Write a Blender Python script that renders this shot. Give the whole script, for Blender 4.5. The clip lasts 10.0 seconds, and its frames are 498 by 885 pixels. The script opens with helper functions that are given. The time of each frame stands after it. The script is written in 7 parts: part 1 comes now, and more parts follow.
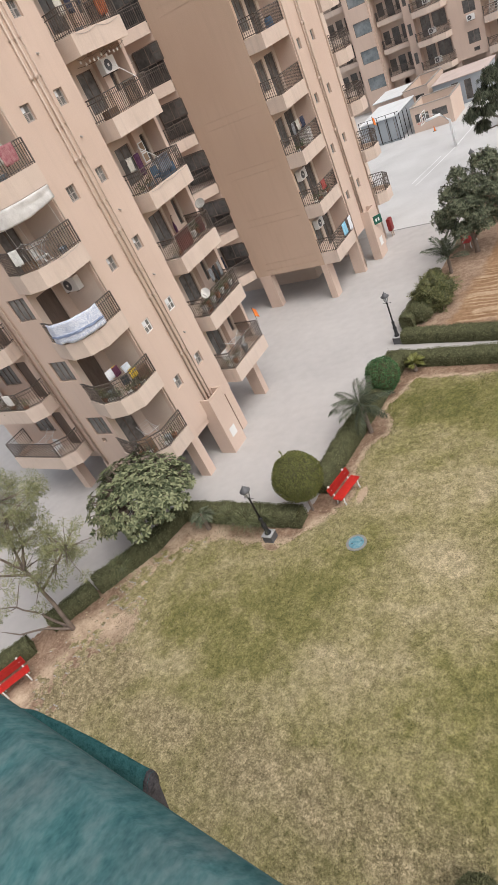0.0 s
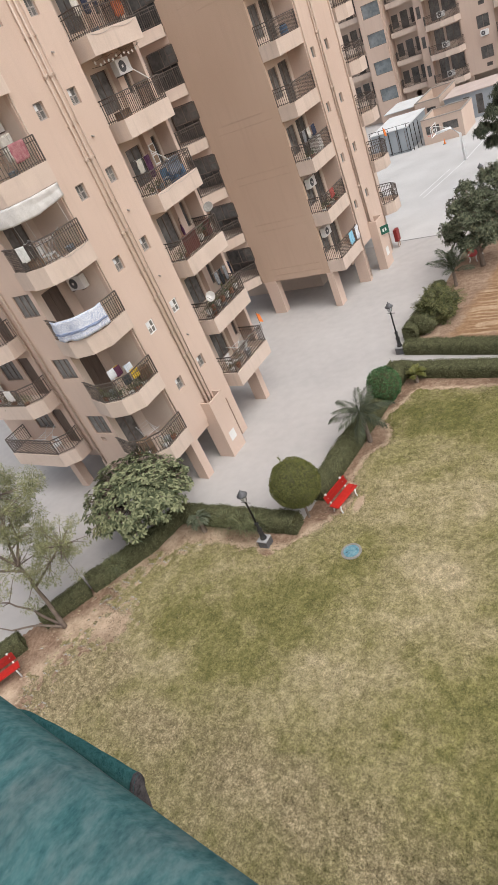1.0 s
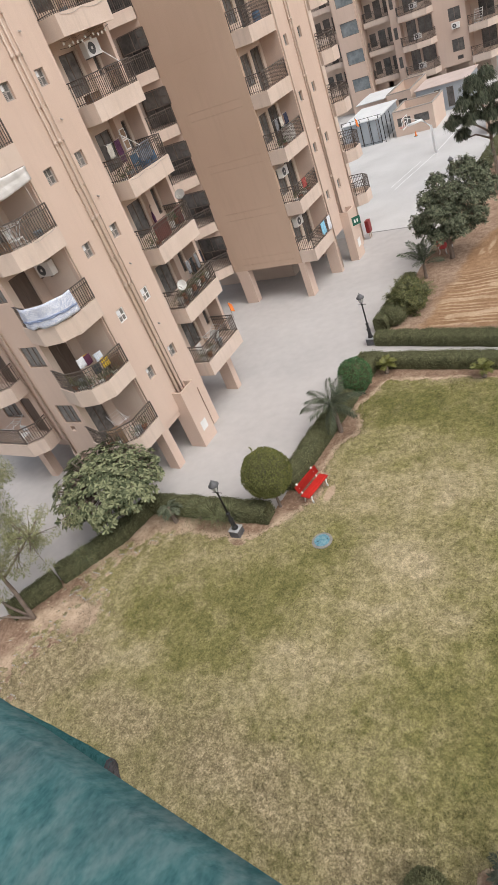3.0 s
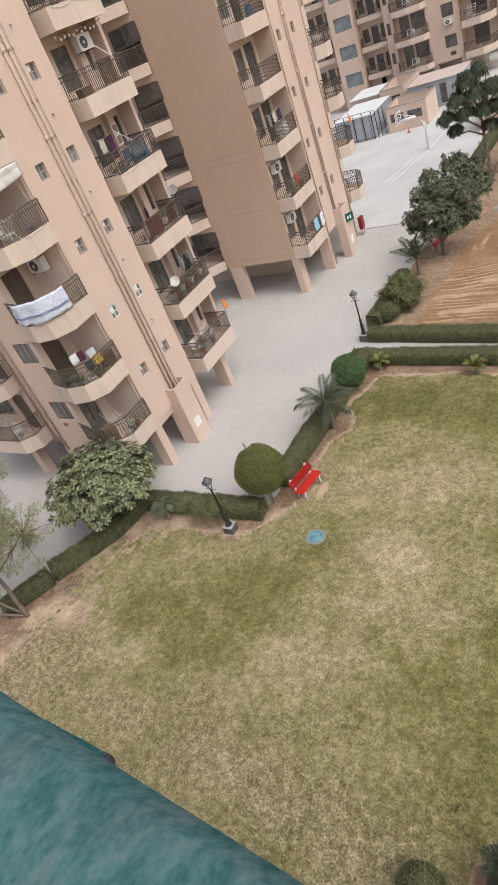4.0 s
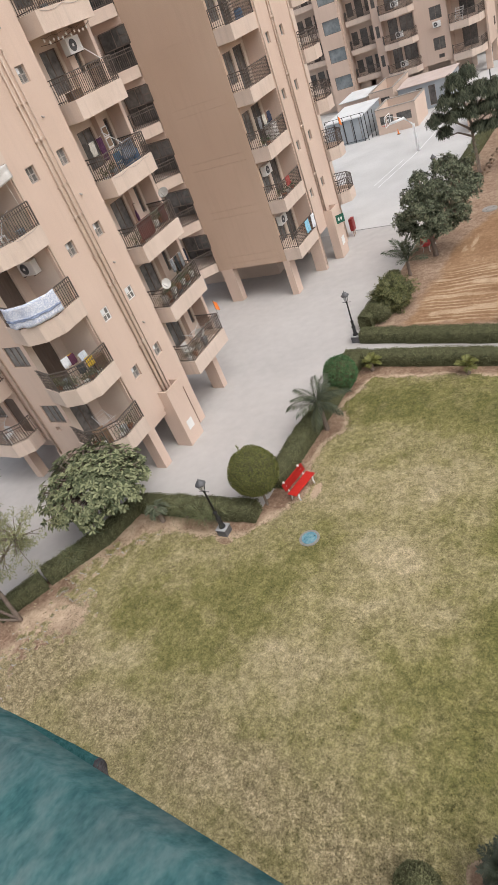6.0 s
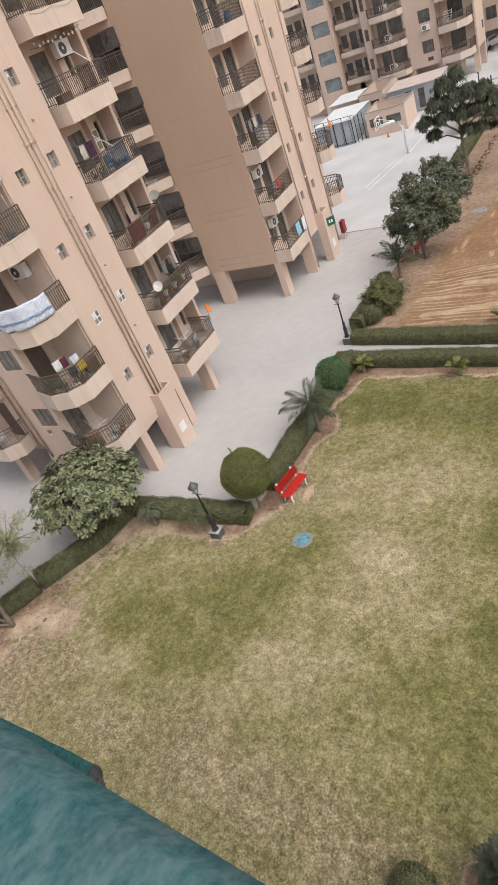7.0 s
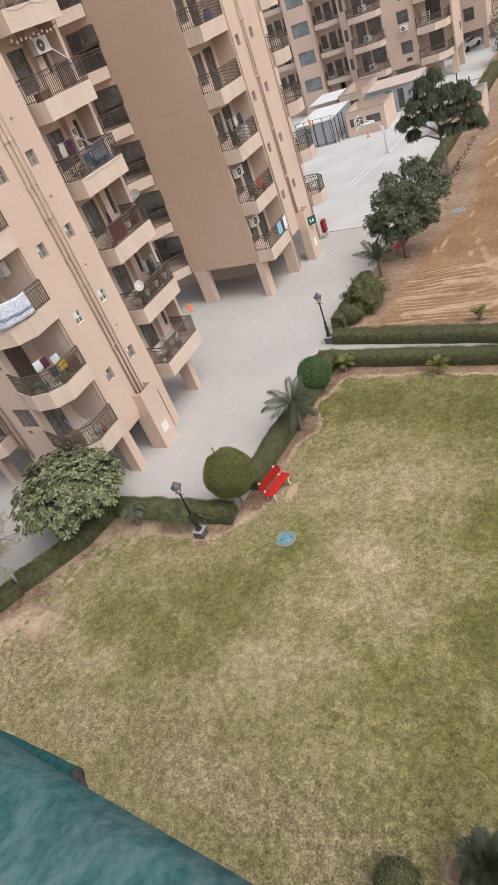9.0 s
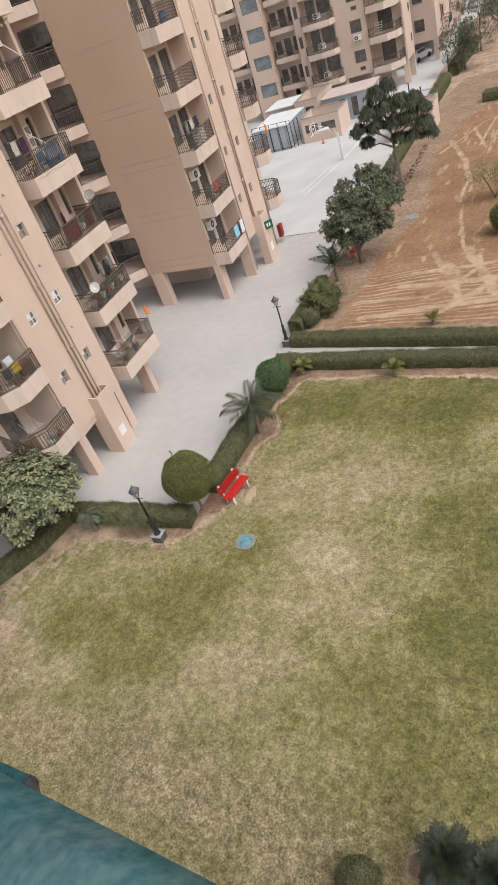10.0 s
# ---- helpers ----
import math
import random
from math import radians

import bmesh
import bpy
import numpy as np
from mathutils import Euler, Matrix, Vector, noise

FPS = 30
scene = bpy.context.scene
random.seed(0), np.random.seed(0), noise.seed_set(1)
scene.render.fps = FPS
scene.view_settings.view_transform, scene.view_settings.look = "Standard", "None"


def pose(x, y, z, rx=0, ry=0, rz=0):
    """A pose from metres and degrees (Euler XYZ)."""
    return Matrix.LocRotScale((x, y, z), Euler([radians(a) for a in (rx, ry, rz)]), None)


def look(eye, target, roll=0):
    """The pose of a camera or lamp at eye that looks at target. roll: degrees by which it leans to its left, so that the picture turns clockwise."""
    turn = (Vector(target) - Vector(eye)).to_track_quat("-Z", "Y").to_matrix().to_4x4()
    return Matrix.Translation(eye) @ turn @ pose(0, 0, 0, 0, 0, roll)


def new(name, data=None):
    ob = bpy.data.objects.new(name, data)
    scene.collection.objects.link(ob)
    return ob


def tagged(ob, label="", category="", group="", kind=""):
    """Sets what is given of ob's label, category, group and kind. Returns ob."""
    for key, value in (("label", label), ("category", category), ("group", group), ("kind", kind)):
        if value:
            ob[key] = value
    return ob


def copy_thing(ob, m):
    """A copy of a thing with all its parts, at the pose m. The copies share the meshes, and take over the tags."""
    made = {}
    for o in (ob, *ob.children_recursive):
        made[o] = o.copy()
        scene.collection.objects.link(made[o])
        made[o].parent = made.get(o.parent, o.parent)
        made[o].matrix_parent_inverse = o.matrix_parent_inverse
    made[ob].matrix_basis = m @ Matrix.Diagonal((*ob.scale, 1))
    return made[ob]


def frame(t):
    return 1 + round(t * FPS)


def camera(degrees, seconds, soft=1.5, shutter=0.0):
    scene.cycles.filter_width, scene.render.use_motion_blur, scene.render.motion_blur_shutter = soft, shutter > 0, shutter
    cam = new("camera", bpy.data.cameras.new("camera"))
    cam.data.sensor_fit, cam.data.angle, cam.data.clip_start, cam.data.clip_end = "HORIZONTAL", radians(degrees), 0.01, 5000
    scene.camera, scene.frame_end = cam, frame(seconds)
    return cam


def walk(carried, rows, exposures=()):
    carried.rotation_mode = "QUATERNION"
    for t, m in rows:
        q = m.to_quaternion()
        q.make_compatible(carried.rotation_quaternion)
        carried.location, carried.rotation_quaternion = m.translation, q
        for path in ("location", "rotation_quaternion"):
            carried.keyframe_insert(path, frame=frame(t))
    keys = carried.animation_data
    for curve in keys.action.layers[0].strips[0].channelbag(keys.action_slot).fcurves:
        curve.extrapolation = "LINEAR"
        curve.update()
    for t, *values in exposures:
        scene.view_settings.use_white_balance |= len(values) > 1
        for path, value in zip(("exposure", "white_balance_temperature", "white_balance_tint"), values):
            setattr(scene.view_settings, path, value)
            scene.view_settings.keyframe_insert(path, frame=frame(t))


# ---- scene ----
cam = camera(43.5, 10.0, soft=0.7)
PATH = [
    (0, (-0.138, 0.168, 16.356), (-6.090, 6.256, 11.111), -27.49),
    (0.5, (-0.127, 0.164, 16.369), (-5.935, 6.312, 11.033), -25.64),
    (1, (-0.114, 0.162, 16.386), (-6.056, 6.298, 11.187), -25.15),
    (1.5, (-0.122, 0.163, 16.378), (-5.931, 6.381, 11.124), -24.79),
    (2, (-0.132, 0.164, 16.359), (-5.804, 6.388, 10.965), -24.29),
    (2.5, (-0.129, 0.163, 16.368), (-5.738, 6.404, 10.928), -23.95),
    (4, (-0.137, 0.162, 16.361), (-5.612, 6.420, 10.806), -23.58),
    (4.5, (-0.140, 0.164, 16.357), (-5.577, 6.434, 10.778), -23.54),
    (5, (-0.140, 0.164, 16.352), (-5.579, 6.387, 10.722), -23.49),
    (6.5, (-0.141, 0.165, 16.354), (-5.483, 6.543, 10.806), -23.75),
    (7, (-0.140, 0.165, 16.356), (-5.421, 6.565, 10.775), -23.55),
    (7.5, (-0.150, 0.169, 16.340), (-5.396, 6.577, 10.735), -23.38),
    (8, (-0.134, 0.163, 16.360), (-5.312, 6.623, 10.752), -23.17),
    (8.5, (-0.137, 0.164, 16.359), (-5.167, 6.651, 10.646), -22.58),
    (9, (-0.131, 0.163, 16.364), (-5.177, 6.666, 10.684), -22.98),
    (9.5, (-0.144, 0.166, 16.349), (-5.091, 6.734, 10.657), -22.66),
    (10, (-0.151, 0.168, 16.335), (-4.613, 6.948, 10.494), -20.84),
]
walk(cam, [(t, look(eye, target, roll)) for t, eye, target, roll in PATH], exposures=[(0.0, 0.15), (10.0, 0.15)])

# ---- daylight: pale overcast sky, soft sun from the garden side ----
SUN_EL, SUN_AZ = 55.0, 109.0
sky_world = bpy.data.worlds.new("sky")
scene.world = sky_world
sky_world.use_nodes = True
_n = sky_world.node_tree.nodes
_sky = _n.new("ShaderNodeTexSky")
_sky.sky_type = "NISHITA"
_sky.sun_disc = False
_sky.sun_elevation, _sky.sun_rotation = radians(SUN_EL), radians(SUN_AZ)
_sky.dust_density, _sky.air_density, _sky.ozone_density = 4.0, 1.0, 1.0
_n["Background"].inputs[1].default_value = 0.148
_haze = _n.new("ShaderNodeHueSaturation")
_haze.inputs["Saturation"].default_value = 0.3
sky_world.node_tree.links.new(_sky.outputs[0], _haze.inputs["Color"])
sky_world.node_tree.links.new(_haze.outputs[0], _n["Background"].inputs[0])
sun_data = bpy.data.lights.new("sun", "SUN")
sun_data.energy, sun_data.angle, sun_data.color = 1.25, radians(50), (1.0, 0.95, 0.89)
sun = new("sun", sun_data)
sun.matrix_basis = look((math.sin(radians(SUN_AZ)) * math.cos(radians(SUN_EL)) * 60, math.cos(radians(SUN_AZ)) * math.cos(radians(SUN_EL)) * 60, math.sin(radians(SUN_EL)) * 60), (0, 0, 0))


# ---- mesh and material helpers ----
class MB:
    """Collects plain polygons into one mesh."""

    def __init__(self):
        self.v, self.f = [], []

    def poly(self, pts):
        n = len(self.v)
        self.v += [tuple(p) for p in pts]
        self.f.append(tuple(range(n, n + len(pts))))
        return self

    def box(self, x0, x1, y0, y1, z0, z1):
        return self.prism([(x0, y0), (x1, y0), (x1, y1), (x0, y1)], z0, z1)

    def prism(self, pts, z0, z1):
        n, k = len(self.v), len(pts)
        self.v += [(x, y, z0) for x, y in pts] + [(x, y, z1) for x, y in pts]
        self.f.append(tuple(n + k - 1 - i for i in range(k)))
        self.f.append(tuple(n + k + i for i in range(k)))
        self.f += [(n + i, n + (i + 1) % k, n + k + (i + 1) % k, n + k + i) for i in range(k)]
        return self

    def tube(self, pts, r, n=6, r2=None):
        """A round bar through the points; r2: radius at the far end."""
        pts = [Vector(p) for p in pts]
        base, last = len(self.v), len(pts) - 1
        for i, p in enumerate(pts):
            d = (pts[min(i + 1, last)] - pts[max(i - 1, 0)]).normalized()
            a = d.orthogonal().normalized() if abs(d.z) < 0.99 else Vector((1, 0, 0))
            b = d.cross(a).normalized()
            rr = r if r2 is None else r + (r2 - r) * i / max(last, 1)
            for j in range(n):
                t = 2 * math.pi * j / n
                self.v.append(tuple(p + (a * math.cos(t) + b * math.sin(t)) * rr))
        for i in range(last):
            for j in range(n):
                self.f.append((base + i * n + j, base + i * n + (j + 1) % n, base + (i + 1) * n + (j + 1) % n, base + (i + 1) * n + j))
        self.f.append(tuple(base + n - 1 - j for j in range(n)))
        self.f.append(tuple(base + last * n + j for j in range(n)))
        return self

    def lathe(self, prof, c=(0, 0, 0), n=12):
        base = len(self.v)
        for r, z in prof:
            for j in range(n):
                t = 2 * math.pi * j / n
                self.v.append((c[0] + r * math.cos(t), c[1] + r * math.sin(t), c[2] + z))
        for i in range(len(prof) - 1):
            for j in range(n):
                self.f.append((base + i * n + j, base + i * n + (j + 1) % n, base + (i + 1) * n + (j + 1) % n, base + (i + 1) * n + j))
        self.f.append(tuple(base + n - 1 - j for j in range(n)))
        e = base + (len(prof) - 1) * n
        self.f.append(tuple(e + j for j in range(n)))
        return self

    def obox(self, c, u, w, d, z0, z1):
        """An upright box round c: w along the level direction u, d across it."""
        ux, uy = u
        k = math.hypot(ux, uy)
        ux, uy = ux / k * w / 2, uy / k * w / 2
        vx, vy = -uy / w * d, ux / w * d
        return self.prism([(c[0] - ux - vx, c[1] - uy - vy), (c[0] + ux - vx, c[1] + uy - vy), (c[0] + ux + vx, c[1] + uy + vy), (c[0] - ux + vx, c[1] - uy + vy)], z0, z1)

    def mesh(self, name, smooth=False):
        me = bpy.data.meshes.new(name)
        if len(self.v) < 4000 and not smooth:
            seen, idx, vs = {}, [], []
            for p in self.v:
                q = (round(p[0], 4), round(p[1], 4), round(p[2], 4))
                if q not in seen:
                    seen[q] = len(vs)
                    vs.append(p)
                idx.append(seen[q])
            fs = [tuple(dict.fromkeys(idx[i] for i in f)) for f in self.f]
            me.from_pydata(vs, [], [f for f in fs if len(f) > 2])
        else:
            me.from_pydata(self.v, [], self.f)
        if smooth:
            me.polygons.foreach_set("use_smooth", [True] * len(me.polygons))
        me.update()
        return me


def part(name, mb, material, parent=None, label="", smooth=False, local=False):
    """One mesh object under a thing or a part. local: given in the thing's own frame, else in the world's."""
    ob = new(name, mb.mesh(name, smooth))
    ob.data.materials.append(material)
    if parent is not None:
        ob.parent = parent
        if not local and parent.parent is None:
            ob.matrix_parent_inverse = parent.matrix_basis.inverted()
    return tagged(ob, label)


def thing(name, label, category, at=(0, 0, 0), group="", turn=0.0):
    ob = new(name)
    ob.empty_display_size = 0.2
    ob.matrix_basis = pose(at[0], at[1], at[2], 0, 0, turn)
    return tagged(ob, label, category, group)


def mat(name, c1, c2, scale=1.0, fine=20.0, rough=0.8, bump=0.15, metal=0.0, stretch=(1, 1, 1), island=0.0, spec=0.5, dist=0.02, lo=0.3, hi=0.7, obrandom=0.0, streak=0.0):
    m = bpy.data.materials.new(name)
    m.use_nodes = True
    nt = m.node_tree
    nd, ln = nt.nodes, nt.links.new
    b = nd["Principled BSDF"]
    b.inputs["Roughness"].default_value, b.inputs["Metallic"].default_value = rough, metal
    b.inputs["Specular IOR Level"].default_value = spec
    co, mp = nd.new("ShaderNodeTexCoord"), nd.new("ShaderNodeMapping")
    mp.inputs["Scale"].default_value = stretch
    ln(co.outputs["Object"], mp.inputs["Vector"])
    fac = None
    na, nb = nd.new("ShaderNodeTexNoise"), nd.new("ShaderNodeTexNoise")
    for n, s in ((na, scale), (nb, fine)):
        n.inputs["Scale"].default_value, n.inputs["Detail"].default_value = s, 4.0
        ln(mp.outputs["Vector"], n.inputs["Vector"])
    mx = nd.new("ShaderNodeMix")
    mx.inputs[0].default_value = 0.42
    ln(na.outputs["Fac"], mx.inputs[2])
    ln(nb.outputs["Fac"], mx.inputs[3])
    fac = mx.outputs[0]
    if island or obrandom:
        src = nd.new("ShaderNodeNewGeometry").outputs["Random Per Island"] if island else nd.new("ShaderNodeObjectInfo").outputs["Random"]
        k = nd.new("ShaderNodeMix")
        k.inputs[0].default_value = island or obrandom
        ln(fac, k.inputs[2])
        ln(src, k.inputs[3])
        fac = k.outputs[0]
    rp = nd.new("ShaderNodeValToRGB")
    rp.color_ramp.elements[0].position, rp.color_ramp.elements[1].position = lo, hi
    rp.color_ramp.elements[0].color, rp.color_ramp.elements[1].color = c1, c2
    ln(fac, rp.inputs[0])
    col = rp.outputs[0]
    if streak:
        m2, n2, r2, k2 = nd.new("ShaderNodeMapping"), nd.new("ShaderNodeTexNoise"), nd.new("ShaderNodeValToRGB"), nd.new("ShaderNodeMix")
        m2.inputs["Scale"].default_value = (1.7, 1.7, 0.13)
        n2.inputs["Scale"].default_value, n2.inputs["Detail"].default_value = 2.4, 6.0
        ln(co.outputs["Object"], m2.inputs["Vector"])
        ln(m2.outputs["Vector"], n2.inputs["Vector"])
        ln(n2.outputs["Fac"], r2.inputs[0])
        r2.color_ramp.elements[0].position, r2.color_ramp.elements[1].position = 0.5, 0.78
        r2.color_ramp.elements[0].color, r2.color_ramp.elements[1].color = (1, 1, 1, 1), (1 - streak, 1 - streak, 1 - streak, 1)
        k2.data_type, k2.blend_type = "RGBA", "MULTIPLY"
        k2.inputs[0].default_value = 1.0
        ln(col, k2.inputs[6])
        ln(r2.outputs[0], k2.inputs[7])
        col = k2.outputs[2]
    ln(col, b.inputs["Base Color"])
    if bump:
        bp = nd.new("ShaderNodeBump")
        bp.inputs["Strength"].default_value, bp.inputs["Distance"].default_value = bump, dist
        ln(nb.outputs["Fac"], bp.inputs["Height"])
        ln(bp.outputs[0], b.inputs["Normal"])
    return m


# ---- materials ----
M_WALL = mat("beige_wall_paint", (0.575, 0.435, 0.355, 1), (0.675, 0.53, 0.445, 1), 0.35, 30, 0.85, 0.08, stretch=(1, 1, 0.7), spec=0.2, streak=0.05)
# beige wall paint again, browner and darkened for the shade by the near tower
M_BLANK = mat("shaded_brown_wall_paint", (0.50, 0.36, 0.268, 1), (0.585, 0.435, 0.335, 1), 0.35, 30, 0.85, 0.08, stretch=(1, 1, 0.7), spec=0.2, streak=0.05)
M_BAND = mat("cream_fascia_paint", (0.58, 0.465, 0.39, 1), (0.69, 0.57, 0.49, 1), 0.8, 25, 0.85, 0.08, spec=0.2, streak=0.13)
M_IN = mat("cream_inner_paint", (0.57, 0.46, 0.385, 1), (0.68, 0.57, 0.485, 1), 0.8, 25, 0.85, 0.05, spec=0.2)
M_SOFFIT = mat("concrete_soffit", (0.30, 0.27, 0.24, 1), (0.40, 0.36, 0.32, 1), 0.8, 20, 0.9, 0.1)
M_CONC = mat("pale_concrete", (0.435, 0.413, 0.402, 1), (0.53, 0.505, 0.49, 1), 0.22, 1.8, 0.9, 0.12, spec=0.2)
M_COURT = mat("bleached_concrete", (0.47, 0.46, 0.455, 1), (0.62, 0.61, 0.605, 1), 0.3, 9, 0.9, 0.12, spec=0.2)
M_EARTH = mat("dusty_earth", (0.27, 0.18, 0.13, 1), (0.53, 0.40, 0.305, 1), 1.1, 16, 0.95, 0.6, dist=0.03, spec=0.1, lo=0.36, hi=0.62)
M_METAL = mat("dark_brown_railing_paint", (0.075, 0.058, 0.05, 1), (0.135, 0.11, 0.095, 1), 3, 40, 0.55, 0.05)
M_BLACK = mat("black_cast_iron", (0.012, 0.012, 0.013, 1), (0.03, 0.03, 0.032, 1), 4, 40, 0.45, 0.1)
M_GLASS = mat("dark_window_glass", (0.045, 0.045, 0.046, 1), (0.17, 0.16, 0.15, 1), 1.1, 5, 0.12, 0.0)
M_FRAME = mat("brown_window_frame", (0.14, 0.105, 0.085, 1), (0.22, 0.17, 0.14, 1), 3, 40, 0.5, 0.05)
M_WHITE = mat("white_paint", (0.72, 0.71, 0.69, 1), (0.80, 0.79, 0.77, 1), 2, 40, 0.6, 0.05)
M_DOOR = mat("dark_wood_door", (0.09, 0.065, 0.053, 1), (0.165, 0.122, 0.10, 1), 2, 30, 0.5, 0.1, stretch=(6, 6, 1))
M_PIPE = mat("beige_painted_pipe", (0.52, 0.405, 0.33, 1), (0.60, 0.48, 0.40, 1), 2, 30, 0.6, 0.05)
M_STEEL = mat("grey_sheet_metal", (0.30, 0.33, 0.36, 1), (0.40, 0.43, 0.46, 1), 0.8, 20, 0.45, 0.05)
M_ROOF = mat("white_roof_sheet", (0.66, 0.67, 0.68, 1), (0.78, 0.79, 0.80, 1), 0.8, 20, 0.6, 0.05)

M_GREYF = mat("grey_aluminium_frame", (0.30, 0.27, 0.25, 1), (0.40, 0.37, 0.34, 1), 3, 40, 0.5, 0.0)
# lighter grey blotches in the base colour stand for reflections on the panes
M_GREYG = mat("grey_reflection_glass", (0.07, 0.068, 0.066, 1), (0.26, 0.25, 0.24, 1), 1.3, 5, 0.2, 0.0)

# glossy glass with the sky's pale blue reflection painted into its base colour
M_SKYG = mat("sky_toned_glass", (0.12, 0.145, 0.16, 1), (0.30, 0.335, 0.35, 1), 0.9, 3, 0.08, 0.0)

STOREY, BASE = 3.03, 2.35


def panel(mb, p, u, n, w, z0, z1, holes=(), thick=0.2):
    """An upright wall from p along u (unit, level), facing n, with holes (u0, u1, za, zb) that go through."""
    us = sorted({0.0, w, *[h[0] for h in holes], *[h[1] for h in holes]})
    zs = sorted({z0, z1, *[h[2] for h in holes], *[h[3] for h in holes]})

    def pt(a, z, d=0.0):
        return (p[0] + u[0] * a - n[0] * d, p[1] + u[1] * a - n[1] * d, z)

    for a, b in zip(us, us[1:]):
        for c, e in zip(zs, zs[1:]):
            if any(h[0] <= (a + b) / 2 <= h[1] and h[2] <= (c + e) / 2 <= h[3] for h in holes):
                continue
            mb.poly([pt(a, c), pt(b, c), pt(b, e), pt(a, e)])
            mb.poly([pt(b, c, thick), pt(a, c, thick), pt(a, e, thick), pt(b, e, thick)])
    for a, b, c, e in [(0.0, w, z0, z1), *holes]:
        for q, r in (((a, c), (b, c)), ((b, c), (b, e)), ((b, e), (a, e)), ((a, e), (a, c))):
            mb.poly([pt(*q), pt(*r), pt(*r, thick), pt(*q, thick)])


def offset(line, d):
    """The polyline moved d to its left, mitred."""
    out = []
    for i, p in enumerate(line):
        a, b = line[max(i - 1, 0)], line[min(i + 1, len(line) - 1)]
        ds = []
        for q, r in ((a, p), (p, b)):
            if q != r:
                k = math.hypot(r[0] - q[0], r[1] - q[1])
                ds.append((-(r[1] - q[1]) / k, (r[0] - q[0]) / k))
        nx, ny = sum(e[0] for e in ds) / len(ds), sum(e[1] for e in ds) / len(ds)
        k = nx * nx + ny * ny
        out.append((p[0] + nx / k * d, p[1] + ny / k * d))
    return out


def railing_mesh(line, z0, h=0.92, gap=0.115, r=0.011):
    mb = MB()
    for (ax, ay), (bx, by) in zip(line, line[1:]):
        k = math.hypot(bx - ax, by - ay)
        u = ((bx - ax) / k, (by - ay) / k)
        c = ((ax + bx) / 2, (ay + by) / 2)
        mb.obox(c, u, k, 0.05, z0 + h - 0.04, z0 + h)
        mb.obox(c, u, k, 0.03, z0 + h - 0.20, z0 + h - 0.175)
        mb.obox(c, u, k, 0.03, z0 + 0.06, z0 + 0.085)
        n = max(1, int(k / gap))
        for i in range(0 if (ax, ay) == tuple(line[0]) else 1, n + 1):
            rr = 0.022 if i in (0, n) else r
            x, y = ax + u[0] * k * i / n, ay + u[1] * k * i / n
            mb.obox((x, y), u, rr * 2, rr * 2, z0, z0 + h - 0.02)
    return mb


def balcony(parent, front, back, zb, fascia=0.75, side=1, rail=True):
    """A balcony: front, its outer line; back, the points that close its floor. side: 1 where its inside lies left of the line."""
    mb = MB()
    inner = offset(front, 0.11 * side)
    for i in range(len(front) - 1):
        q = [front[i], front[i + 1], inner[i + 1], inner[i]]
        mb.prism(q if side > 0 else q[::-1], zb, zb + fascia)
    fl = inner + back
    mb.prism(fl if side > 0 else fl[::-1], zb + 0.25, zb + 0.5)
    b = part("balcony", mb, M_BAND, parent)
    if rail:
        r = part("railing", railing_mesh(offset(front, 0.055 * side), zb + fascia), M_METAL, b)
    return b


def window(parent, p, u, n, w, z0, h, panes=2, deep=0.08, frame_mat=None, glass=None, name="window"):
    """A framed window in an opening: p its lower corner on the wall's face, u along the wall, n outwards."""
    mb, t = MB(), 0.045
    q = (p[0] - n[0] * deep, p[1] - n[1] * deep)
    s = (w - t) / panes
    panel(mb, (q[0] + n[0] * 0.025, q[1] + n[1] * 0.025), u, n, w, z0, z0 + h, [(t + s * i, s * (i + 1), z0 + t, z0 + h - t) for i in range(panes)], 0.05)
    f = part(name, mb, frame_mat or M_FRAME, parent)
    for i in range(panes):
        g = MB()
        a, b = t + (w - t) * i / panes, (w - t) * (i + 1) / panes
        m = (q[0] + u[0] * (a + b) / 2 - n[0] * 0.004 * i, q[1] + u[1] * (a + b) / 2 - n[1] * 0.004 * i)
        g.obox(m, u, b - a, 0.012, z0 + t, z0 + h - t)
        part("pane", g, glass or M_GLASS, f)
    return f


# ---- ground ----
def sheet(name, pts, z0, z1, material, label, category="ground"):
    return tagged(part(name, MB().prism(pts, z0, z1), material), label, category, kind="structure")


sheet("ground", [(-1500, -1500), (1500, -1500), (1500, 1500), (-1500, 1500)], -0.6, -0.06, M_EARTH, "dusty brown earth reaching to the horizon")
sheet("road", [(-75, -30), (-13.1, -30), (-13.1, 42.6), (-75, 42.6)], -0.3, 0.0, M_CONC, "pale grey concrete drive between towers and garden", "road")
sheet("court", [(-75, 42.604), (-13.1, 42.604), (-13.1, 80), (-9.5, 180), (-75, 180)], -0.3, -0.012, M_COURT, "bleached white concrete sports court and far road", "road")


